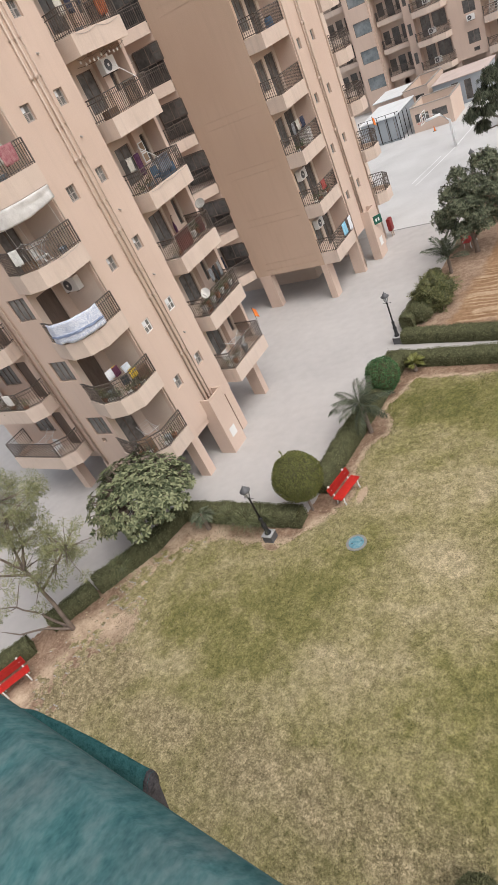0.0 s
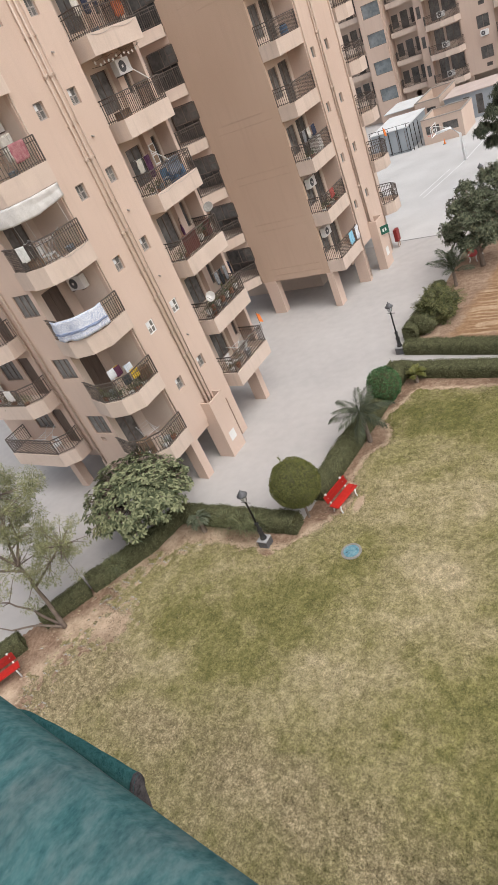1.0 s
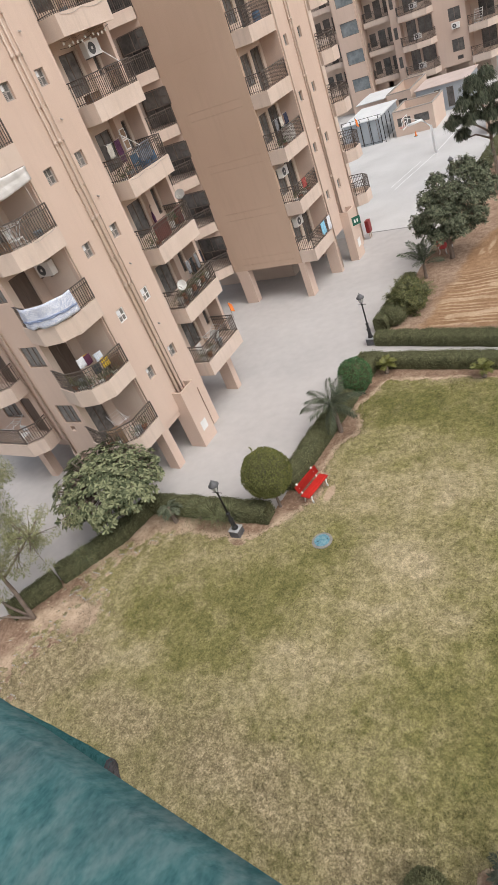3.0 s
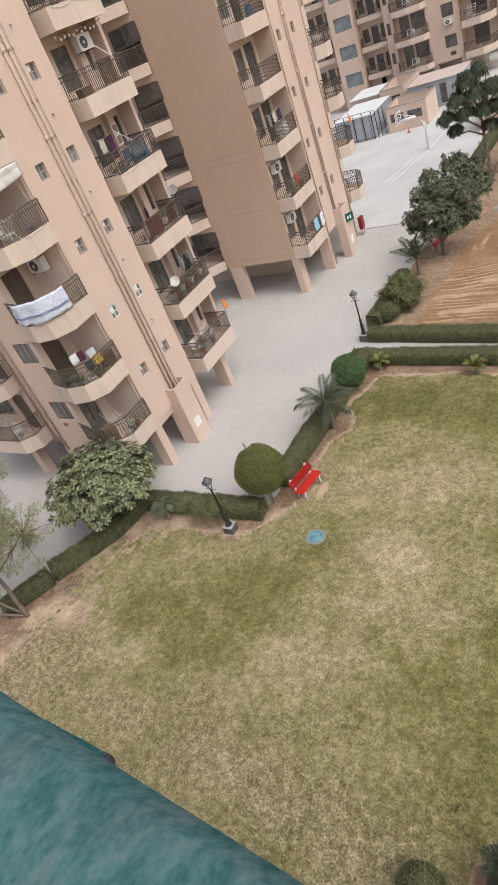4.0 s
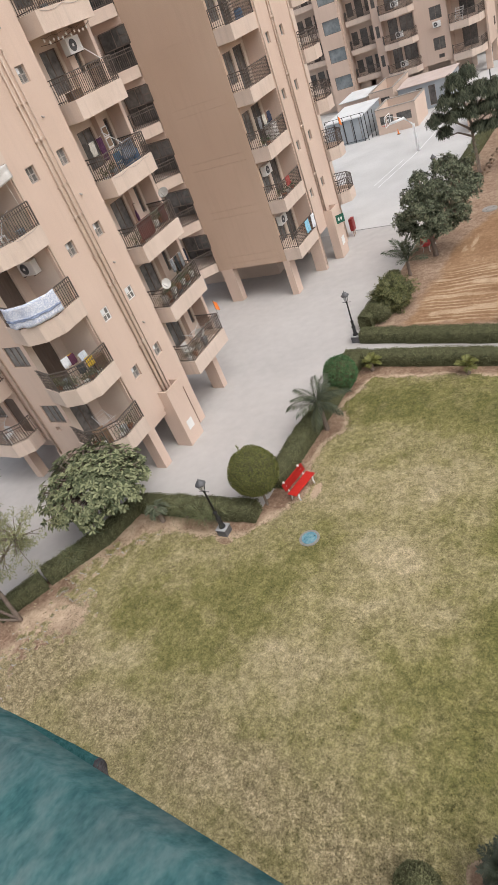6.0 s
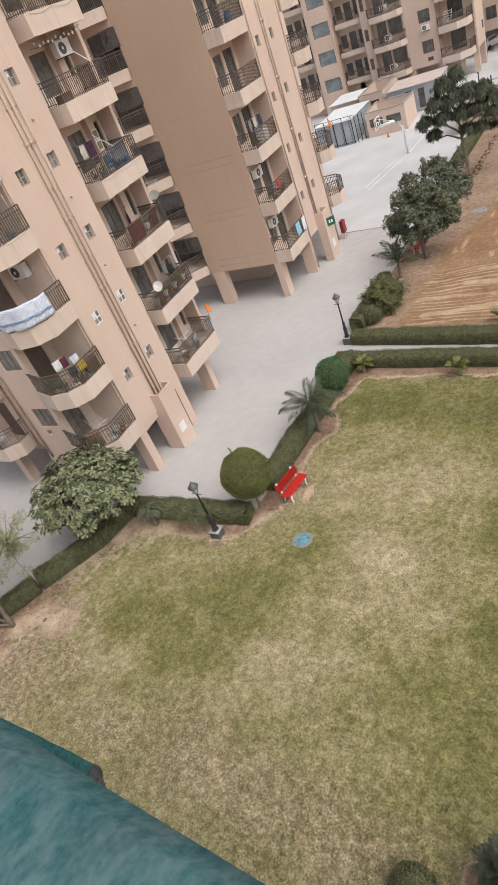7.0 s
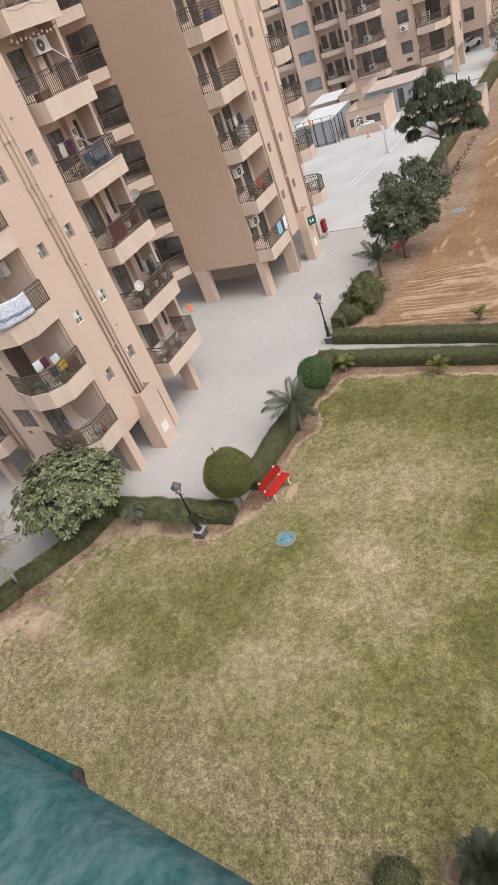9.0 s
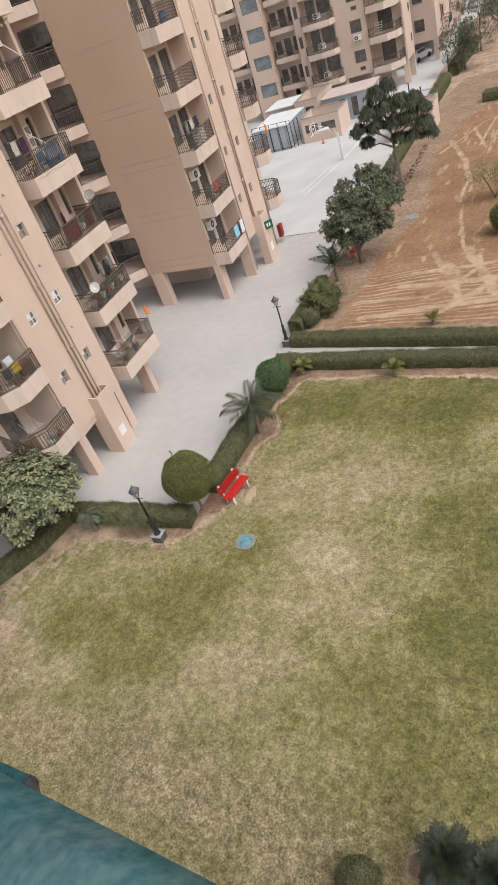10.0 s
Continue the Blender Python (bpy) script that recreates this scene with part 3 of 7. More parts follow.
M_PLUM = mat("plumeria_leaves", (0.065, 0.08, 0.04, 1), (0.27, 0.285, 0.16, 1), 2, 10, 0.6, 0.1, island=0.7, spec=0.25)
M_FEATH = mat("feathery_leaves", (0.13, 0.145, 0.06, 1), (0.34, 0.33, 0.17, 1), 2, 10, 0.6, 0.1, island=0.7)
M_MANGOL = mat("green_tree_leaves", (0.05, 0.062, 0.038, 1), (0.205, 0.22, 0.142, 1), 1, 10, 0.65, 0.1, island=0.6, spec=0.2)
M_TALL = mat("drooping_tree_leaves", (0.03, 0.04, 0.026, 1), (0.125, 0.14, 0.09, 1), 1, 10, 0.65, 0.1, island=0.6, spec=0.2)
M_MANGO = mat("dark_tree_leaves", (0.045, 0.06, 0.035, 1), (0.185, 0.205, 0.13, 1), 1, 10, 0.42, 0.1, island=0.65)
M_PALM = mat("grey_green_palm", (0.065, 0.085, 0.05, 1), (0.21, 0.23, 0.15, 1), 2, 20, 0.5, 0.1, island=0.6)
M_PALMY = mat("yellow_green_palm", (0.10, 0.11, 0.025, 1), (0.25, 0.25, 0.07, 1), 2, 20, 0.5, 0.1, island=0.6)
M_PALMG = mat("dusty_date_palm", (0.035, 0.046, 0.03, 1), (0.13, 0.145, 0.095, 1), 2, 20, 0.7, 0.1, island=0.6, spec=0.15)
M_GRASSY = mat("grassy_palm", (0.09, 0.10, 0.045, 1), (0.25, 0.265, 0.13, 1), 2, 20, 0.55, 0.1, island=0.6)
M_PALMD = mat("dark_palm", (0.02, 0.028, 0.018, 1), (0.07, 0.085, 0.05, 1), 2, 20, 0.5, 0.1, island=0.6)
M_OLIVE = mat("olive_bush_leaves", (0.07, 0.082, 0.028, 1), (0.225, 0.225, 0.085, 1), 2, 20, 0.6, 0.2, island=0.6)
M_BARK = mat("grey_brown_bark", (0.12, 0.09, 0.07, 1), (0.26, 0.205, 0.17, 1), 3, 25, 0.9, 0.5, stretch=(3, 3, 1))
M_RED = mat("red_bench_paint", (0.42, 0.012, 0.008, 1), (0.60, 0.03, 0.02, 1), 2, 25, 0.45, 0.1, stretch=(1, 6, 1))
M_GRANITE = mat("grey_granite", (0.045, 0.045, 0.05, 1), (0.15, 0.15, 0.158, 1), 3, 60, 0.6, 0.1)
M_GRANTOP = mat("pale_granite_cap", (0.34, 0.34, 0.35, 1), (0.48, 0.48, 0.49, 1), 3, 60, 0.6, 0.1)
M_LGLASS = mat("frosted_lantern_glass", (0.55, 0.56, 0.57, 1), (0.70, 0.70, 0.71, 1), 3, 20, 0.25, 0.0)
M_BLUE = mat("faded_blue_paint", (0.07, 0.21, 0.28, 1), (0.26, 0.42, 0.46, 1), 9, 40, 0.6, 0.3, lo=0.4, hi=0.68)
M_STONE = mat("grey_stone", (0.20, 0.19, 0.18, 1), (0.36, 0.34, 0.31, 1), 3, 25, 0.9, 0.4)
M_LITTER = mat("dry_litter", (0.14, 0.10, 0.06, 1), (0.46, 0.36, 0.25, 1), 2, 20, 0.9, 0.1, island=0.8)
M_ROCK = mat("brown_edging_stone", (0.13, 0.085, 0.055, 1), (0.32, 0.22, 0.15, 1), 3, 25, 0.9, 0.5, obrandom=0.5)


def node_kit(name, rough=0.92, spec=0.12):
    """A new material with small helpers: noise outputs, weighted sums, ramps, mixes and mesh attributes."""
    m = bpy.data.materials.new(name)
    m.use_nodes = True
    nd, ln = m.node_tree.nodes, m.node_tree.links.new
    b = nd["Principled BSDF"]
    b.inputs["Roughness"].default_value, b.inputs["Specular IOR Level"].default_value = rough, spec
    co = nd.new("ShaderNodeTexCoord")

    def fbm(scale, detail=4.0, stretch=None, turn=0.0):
        n = nd.new("ShaderNodeTexNoise")
        n.inputs["Scale"].default_value, n.inputs["Detail"].default_value = scale, detail
        n.inputs["Roughness"].default_value = 0.6
        src = co.outputs["Object"]
        if stretch:
            mp = nd.new("ShaderNodeMapping")
            mp.inputs["Scale"].default_value = stretch
            mp.inputs["Rotation"].default_value = (0, 0, radians(turn))
            ln(src, mp.inputs["Vector"])
            src = mp.outputs["Vector"]
        ln(src, n.inputs["Vector"])
        return n.outputs["Fac"]

    def weigh(*pairs):
        acc = None
        for src, w in pairs:
            k = nd.new("ShaderNodeMath")
            k.operation, k.inputs[1].default_value = "MULTIPLY", w
            ln(src, k.inputs[0])
            if acc is None:
                acc = k.outputs[0]
            else:
                a = nd.new("ShaderNodeMath")
                a.operation = "ADD"
                ln(acc, a.inputs[0])
                ln(k.outputs[0], a.inputs[1])
                acc = a.outputs[0]
        return acc

    def ramp(src, *stops):
        rp = nd.new("ShaderNodeValToRGB")
        e = rp.color_ramp.elements
        e[0].position, e[0].color = stops[0][0], (*stops[0][1], 1)
        e[1].position, e[1].color = stops[-1][0], (*stops[-1][1], 1)
        for p, c in stops[1:-1]:
            e.new(p).color = (*c, 1)
        ln(src, rp.inputs[0])
        return rp.outputs[0]

    def mix(fac, a, c, kind="MIX"):
        k = nd.new("ShaderNodeMix")
        k.data_type, k.blend_type = "RGBA", kind
        if isinstance(fac, float):
            k.inputs[0].default_value = fac
        else:
            ln(fac, k.inputs[0])
        ln(a, k.inputs[6])
        ln(c, k.inputs[7])
        return k.outputs[2]

    def attribute(key):
        a = nd.new("ShaderNodeAttribute")
        a.attribute_name = key
        return a.outputs["Fac"]

    def finish(colour, height, strength=0.7, dist=0.03):
        ln(colour, b.inputs["Base Color"])
        bp = nd.new("ShaderNodeBump")
        bp.inputs["Strength"].default_value, bp.inputs["Distance"].default_value = strength, dist
        ln(height, bp.inputs["Height"])
        ln(bp.outputs[0], b.inputs["Normal"])
        return m

    island = nd.new("ShaderNodeNewGeometry").outputs["Random Per Island"]
    return fbm, weigh, ramp, mix, attribute, finish, island


def lawn_material():
    """Patchy winter lawn: green, straw and dead brown turf by the mesh's own fields, tufted at four scales."""
    fbm, weigh, ramp, mix, attribute, finish, island = node_kit("patchy_lawn")
    n1, n6, n14, n42 = fbm(1.3, 9.0), fbm(5.5, 5.0), fbm(15.0, 4.0), fbm(42.0, 2.0)
    patch = ramp(weigh((attribute("straw"), 0.55), (n1, 0.25), (n6, 0.20)),
                 (0.30, (0.140, 0.137, 0.050)), (0.43, (0.204, 0.188, 0.078)), (0.54, (0.295, 0.256, 0.141)), (0.68, (0.41, 0.345, 0.23)))
    dead = ramp(weigh((n6, 0.5), (n14, 0.5)), (0.34, (0.215, 0.175, 0.102)), (0.52, (0.305, 0.252, 0.158)), (0.66, (0.405, 0.338, 0.232)))
    base = mix(attribute("dead"), patch, dead)
    grain = ramp(weigh((n6, 0.25), (n14, 0.33), (n42, 0.24), (island, 0.18)), (0.37, (0.42, 0.42, 0.38)), (0.5, (0.95, 0.95, 0.93)), (0.63, (1.8, 1.76, 1.68)))
    return finish(mix(1.0, base, grain, "MULTIPLY"), weigh((n14, 0.6), (n42, 0.4)), 0.8, 0.05)


def soil_material():
    """Reddish bed soil that dries to pale sand where the mesh's own field says so."""
    fbm, weigh, ramp, mix, attribute, finish, island = node_kit("bed_soil", 0.95, 0.08)
    n2, n9, n30 = fbm(1.8, 6.0), fbm(8.0, 6.0), fbm(30.0, 3.0)
    red = ramp(weigh((n2, 0.35), (n9, 0.4), (n30, 0.25)), (0.36, (0.14, 0.085, 0.058)), (0.5, (0.27, 0.175, 0.122)), (0.64, (0.41, 0.29, 0.21)))
    pale = ramp(weigh((n2, 0.4), (n9, 0.35), (n30, 0.25)), (0.36, (0.38, 0.27, 0.185)), (0.5, (0.55, 0.415, 0.30)), (0.64, (0.68, 0.535, 0.40)))
    return finish(mix(attribute("pale"), red, pale), weigh((n9, 0.5), (n30, 0.5)), 0.9, 0.05)


def field_material():
    """Orange levelled sand, grey-brown at its border, pale and dry where wheels ran."""
    fbm, weigh, ramp, mix, attribute, finish, island = node_kit("tracked_sand", 0.95, 0.08)
    n1, n4, n14 = fbm(0.5, 6.0), fbm(3.5, 6.0), fbm(14.0, 3.0)
    sand = ramp(weigh((n1, 0.4), (n4, 0.35), (n14, 0.25)), (0.36, (0.20, 0.112, 0.06)), (0.5, (0.285, 0.172, 0.098)), (0.64, (0.38, 0.245, 0.148)))
    dry = ramp(weigh((n4, 0.5), (n14, 0.5)), (0.36, (0.41, 0.285, 0.182)), (0.64, (0.56, 0.42, 0.29)))
    edge = ramp(weigh((n1, 0.3), (n4, 0.4), (n14, 0.3)), (0.36, (0.185, 0.118, 0.082)), (0.5, (0.305, 0.212, 0.152)), (0.64, (0.43, 0.32, 0.237)))
    return finish(mix(attribute("border"), mix(attribute("dry"), sand, dry), edge), weigh((n4, 0.5), (n14, 0.5)), 0.8, 0.05)


M_LAWN = lawn_material()

# ---- garden ground ----
BED = [(14, -9), (14, 24.6), (-2.6, 24.8), (-13.0, 25.6), (-13.25, 16.0), (-13.4, 14.75), (-19.7, 14.6), (-20.1, 12.0), (-24.3, 4.6), (-30, -5), (-30, -9)]
LAWN = [(14, -8.5), (14, 22.4), (-2.5, 23.2), (-7.7, 23.75), (-11.3, 23.6), (-11.75, 22.3), (-12.2, 21.2), (-11.5, 20.5), (-11.3, 19.7), (-12.0, 18.7), (-12.15, 17.4), (-11.6, 16.3), (-11.85, 15.2), (-12.5, 14.2), (-13.4, 13.1), (-14.4, 13.0), (-15.2, 12.75), (-15.9, 12.95), (-16.9, 13.0), (-17.9, 12.5),
        (-19.1, 11.5), (-19.9, 10.2), (-20.0, 9.3), (-18.9, 8.7), (-18.4, 8.2), (-18.5, 7.5), (-19.6, 7.0), (-20.3, 6.2), (-20.0, 5.0), (-19.6, 3.6), (-19.0, -8.5)]


def field_noise(x, y, scale, seed, octaves=3):
    """Smooth value noise between -1 and 1 over arrays."""
    total, amp, norm = np.zeros_like(x), 1.0, 0.0
    for o in range(octaves):
        u, v = x * scale + seed * 17.3 + o * 5.1, y * scale - seed * 9.7 + o * 3.7
        i, j = np.floor(u), np.floor(v)
        fu, fv = u - i, v - j
        fu, fv = fu * fu * (3 - 2 * fu), fv * fv * (3 - 2 * fv)

        def lattice(a, b):
            q = np.sin(a * 127.1 + b * 311.7 + seed * 13.7 + o * 71.3) * 43758.5453
            return (q - np.floor(q)) * 2 - 1

        total += amp * ((lattice(i, j) * (1 - fu) + lattice(i + 1, j) * fu) * (1 - fv) + (lattice(i, j + 1) * (1 - fu) + lattice(i + 1, j + 1) * fu) * fv)
        norm, amp, scale = norm + amp, amp * 0.55, scale * 2.1
    return total / norm


def depth_inside(x, y, pts):
    """Distance to the outline, positive inside it."""
    hit, d = np.zeros(x.shape, bool), np.full(x.shape, 1e9)
    for (ax, ay), (bx, by) in zip(pts, pts[1:] + pts[:1]):
        if ay != by:
            hit ^= ((ay > y) != (by > y)) & (x < (bx - ax) * (y - ay) / (by - ay) + ax)
        t = np.clip(((x - ax) * (bx - ax) + (y - ay) * (by - ay)) / ((bx - ax) ** 2 + (by - ay) ** 2), 0, 1)
        d = np.minimum(d, np.hypot(x - ax - t * (bx - ax), y - ay - t * (by - ay)))
    return np.where(hit, d, -d)


def blobs(x, y, spots, seed, ragged=0.5):
    """The strongest of soft round spots (x, y, radius along x, radius along y), with a ragged outline."""
    q = field_noise(x, y, 1.1, seed, 4) * ragged
    out = np.zeros_like(x)
    for cx, cy, rx, ry in spots:
        r = np.hypot((x - cx) / rx, (y - cy) / ry) + q
        out = np.maximum(out, np.clip(1.5 - r * 1.1, 0, 1))
    return out


STRAW_SPOTS = [(-9.4, 16.6, 1.9, 1.5), (-7.4, 16.9, 1.8, 1.9), (-5.0, 15.2, 0.8, 1.0), (-7.4, 13.2, 1.6, 1.5), (-6.6, 11.4, 1.6, 1.3), (-10.9, 15.6, 0.5, 0.7), (-16.2, 7.4, 1.6, 0.9), (-9.6, 4.6, 1.4, 0.8), (-8.6, 8.6, 1.9, 1.1), (-14.0, 12.0, 0.9, 0.5), (-2.5, 19.6, 0.8, 1.8), (-17.9, 10.6, 0.35, 0.8), (-11.4, 7.0, 1.6, 0.7)]
GREEN_SPOTS = [(-3.4, 15.6, 1.0, 1.6), (-15.3, 9.3, 1.7, 1.5), (-13.2, 8.3, 1.6, 1.3), (-12.2, 10.6, 2.2, 1.5), (-10.4, 13.0, 1.3, 1.2), (-4.4, 8.3, 2.2, 1.4), (-2.4, 10.5, 1.4, 1.8), (-9.5, 21.5, 2.0, 1.2), (-4.8, 20.9, 2.2, 1.3), (-3.0, 6.4, 1.5, 0.8), (-1.8, 13.0, 1.4, 2.0)]
DEAD_SPOTS = [(-18.7, 5.9, 1.6, 1.5), (-17.4, 6.7, 0.9, 0.9), (-19.6, 4.4, 1.4, 1.6), (-10.4, 5.2, 2.6, 1.1), (-7.6, 4.8, 2.2, 0.9), (-14.3, 5.2, 2.2, 0.8), (-5.6, 4.2, 1.6, 0.9)]
SAND_SPOTS = [(-19.2, 10.4, 0.9, 1.1), (-18.3, 11.8, 0.9, 0.8), (-19.3, 8.35, 1.2, 0.9), (-18.6, 8.1, 0.5, 0.5), (-19.9, 11.2, 0.7, 0.7), (-19.4, 12.6, 0.9, 0.8), (-18.2, 13.2, 0.9, 0.5), (-16.9, 13.25, 0.6, 0.4), (-14.9, 12.9, 0.6, 0.35), (-13.6, 13.1, 0.5, 0.3), (-12.4, 14.3, 0.6, 0.4), (-11.3, 15.9, 0.3, 0.5), (-12.0, 17.9, 0.25, 0.35), (-20.7, 5.4, 0.5, 0.9), (-21.2, 4.2, 0.6, 0.8), (-20.6, 7.6, 0.8, 0.6)]


def turf_fields(x, y):
    """Over arrays: how far inside the turf, how straw-coloured, how dead."""
    d = depth_inside(x, y, LAWN)
    west = np.clip((-15.5 - x) / 3.0, 0, 1) * np.clip((13.5 - y) / 2.0, 0, 1)
    torn = field_noise(x, y, 1.3, 3.0, 2) * 0.14 + field_noise(x, y, 5.5, 4.0, 3) * 0.16 + field_noise(x, y, 4.2, 14.0, 4) * 2.3 * west * np.clip(1.6 - d, 0, 1)
    sand = blobs(x, y, [(-18.85, 8.25, 0.8, 0.8), (-11.3, 15.9, 0.2, 0.45), (-2.85, 4.75, 0.45, 0.45), (-14.1, 12.8, 0.5, 0.25)], 8.0, 0.6)
    depth = np.where(sand > 0.02, np.minimum(d + torn, 0.55 - sand), d + torn) + np.where(np.hypot((x + 19.8) / 0.35, (y - 7.6) / 0.25) + torn < 1, 0.6, 0)
    straw = 0.50 + field_noise(x, y, 0.45, 1.0, 4) * 0.17 + field_noise(x, y, 1.6, 2.0, 3) * 0.10 + blobs(x, y, STRAW_SPOTS, 5.0) * 0.15 - blobs(x, y, GREEN_SPOTS, 6.0) * 0.19
    straw -= np.clip((x + 6.5) / 6.0, 0, 1) * 0.13 + np.clip((y - 17.0) / 5.0, 0, 1) * 0.18
    straw += np.clip(0.55 - depth, 0, 1) * 0.6 * np.clip(0.3 + west + field_noise(x, y, 1.7, 9.0, 2), 0, 1)
    dead = np.clip(blobs(x, y, DEAD_SPOTS, 7.0) * (0.6 + 0.4 * west) + field_noise(x, y, 1.9, 11.0, 3) * 0.28 + np.clip((7.5 - y) / 14, 0, 0.3), 0, 0.9)
    return depth, np.clip(straw, 0, 1), dead


def grid_sheet(name, xs, ys, keep, z, fields, material, label, category):
    """A sheet of small cells with float fields on its points; keep: which cells are there."""
    nx, ny = len(xs), len(ys)
    gx, gy = np.meshgrid(xs, ys, indexing="ij")
    i, j = np.nonzero(keep)
    quads = np.stack([i * ny + j, (i + 1) * ny + j, (i + 1) * ny + j + 1, i * ny + j + 1], axis=1)
    used, back = np.unique(quads, return_inverse=True)
    me = bpy.data.meshes.new(name)
    me.from_pydata(np.stack([gx.ravel(), gy.ravel(), z.ravel()], axis=1)[used].tolist(), [], back.reshape(-1, 4).tolist())
    for key, values in fields.items():
        me.attributes.new(key, "FLOAT", "POINT").data.foreach_set("value", values.ravel()[used].astype(np.float32))
    me.polygons.foreach_set("use_smooth", [True] * len(me.polygons))
    me.materials.append(material)
    me.update()
    return tagged(new(name, me), label, category, kind="structure")


def garden_ground():
    xs = np.concatenate([np.arange(-24.6, -21.0, 0.12), np.arange(-21.0, 0.6, 0.06), np.arange(0.6, 14.5, 0.7)])
    ys = np.concatenate([np.arange(-8.8, 2.6, 0.7), np.arange(2.6, 25.4, 0.06)])
    gx, gy = np.meshgrid(xs, ys, indexing="ij")
    depth, straw, dead = turf_fields(gx, gy)
    bed = depth_inside(gx, gy, BED)
    # soil: pale dry crust along the cut turf, clods, sandy spots
    rim = np.exp(-((depth + 0.09) / (0.12 + 0.07 * np.clip(field_noise(gx, gy, 1.5, 21.0, 2), -1, 1))) ** 2)
    pale = np.clip(rim * 0.95 + blobs(gx, gy, SAND_SPOTS, 12.0, 0.45) * 0.9 + field_noise(gx, gy, 2.2, 22.0, 4) * 0.3 + 0.05, 0, 1)
    zs = 0.03 + field_noise(gx, gy, 2.0, 23.0, 3) * 0.022 + field_noise(gx, gy, 9.0, 24.0, 2) * 0.014 + rim * 0.02
    zs -= np.clip(depth, 0, 0.5) * 0.2
    keep = (bed > 0.08)[:-1, :-1]
    grid_sheet("soil_bed", xs, ys, keep, zs, {"pale": pale}, soil_material(), "bare reddish soil bed with pale sandy spots inside the hedges", "ground")
    zt = 0.07 + field_noise(gx, gy, 0.8, 31.0, 2) * 0.012 + field_noise(gx, gy, 5.0, 32.0, 3) * 0.016
    zt -= np.clip(0.12 - depth, 0, 0.12) * 0.25
    grid_sheet("lawn", xs, ys, (depth > 0)[:-1, :-1], zt, {"straw": straw, "dead": dead}, M_LAWN, "patchy olive and straw coloured winter lawn", "lawn")


garden_ground()
sheet("subsoil", BED, -0.2, -0.02, M_EARTH, "packed earth under the garden")


def inside(x, y, pts):
    r = False
    for (ax, ay), (bx, by) in zip(pts, pts[1:] + pts[:1]):
        if (ay > y) != (by > y) and x < (bx - ax) * (y - ay) / (by - ay) + ax:
            r = not r
    return r


def grass():
    gen = np.random.RandomState(5)
    x, y = gen.uniform(-21, 0.5, 260000), gen.uniform(2.6, 24.2, 260000)
    depth, straw, dead = turf_fields(x, y)
    ok = np.nonzero(depth + gen.normal(0, 0.05, x.shape) > 0.0)[0][:150000]
    x, y, straw, dead = x[ok], y[ok], straw[ok], dead[ok]
    n = len(ok)
    a, lean, h, w = gen.uniform(0, 6.283, n), gen.uniform(0.03, 0.10, n), gen.uniform(0.015, 0.055, n), gen.uniform(0.008, 0.02, n)
    dx, dy = np.cos(a), np.sin(a)
    z = np.full(n, 0.055)
    v = np.stack([x - dy * w, y + dx * w, z, x + dy * w, y - dx * w, z, x + dx * lean, y + dy * lean, z + 0.02 + h], axis=1).reshape(-1, 3)
    me = bpy.data.meshes.new("grass")
    me.from_pydata(v.tolist(), [], np.arange(n * 3).reshape(-1, 3).tolist())
    for key, values in (("straw", straw), ("dead", dead)):
        me.attributes.new(key, "FLOAT", "POINT").data.foreach_set("value", np.repeat(values, 3).astype(np.float32))
    me.materials.append(M_LAWN)
    me.update()
    tagged(new("grass", me), "short dry winter grass blades on the lawn", "grass", kind="stuff")


grass()


def litter():
    rnd = random.Random(6)
    mb = MB()
    bed = [(-2, 24.3), (-12.4, 24.9), (-12.6, 16.5), (-12.9, 13.7), (-19.0, 13.5), (-19.2, 11.6), (-22.3, 5.5), (-20, 4.0), (-11.5, 14), (-11.2, 22.9), (-2, 22.6)]
    n = 0
    while n < 4500:
        x, y = rnd.uniform(-23, -2), rnd.uniform(3, 25)
        if not inside(x, y, bed):
            continue
        n += 1
        d = rand_dir(rnd)
        d.z *= 0.25
        leaf(mb, Vector((x, y, 0.062 if inside(x, y, LAWN) else 0.04)), d.normalized(), Vector((0, 0, 1)), rnd.uniform(0.03, 0.10), rnd.uniform(0.012, 0.04))
    ring = list(zip(LAWN, LAWN[1:] + LAWN[:1]))[3:26]
    for _ in range(3500):
        (ax, ay), (bx, by) = rnd.choice(ring)
        s = rnd.random()
        x, y = ax + (bx - ax) * s + rnd.gauss(0, 0.2), ay + (by - ay) * s + rnd.gauss(0, 0.2)
        d = rand_dir(rnd)
        d.z *= 0.25
        leaf(mb, Vector((x, y, 0.063)), d.normalized(), Vector((0, 0, 1)), rnd.uniform(0.03, 0.09), rnd.uniform(0.015, 0.04))
    tagged(part("dry_litter", mb, M_LITTER), "dry leaf litter and twigs on the soil beds", "litter", kind="stuff")


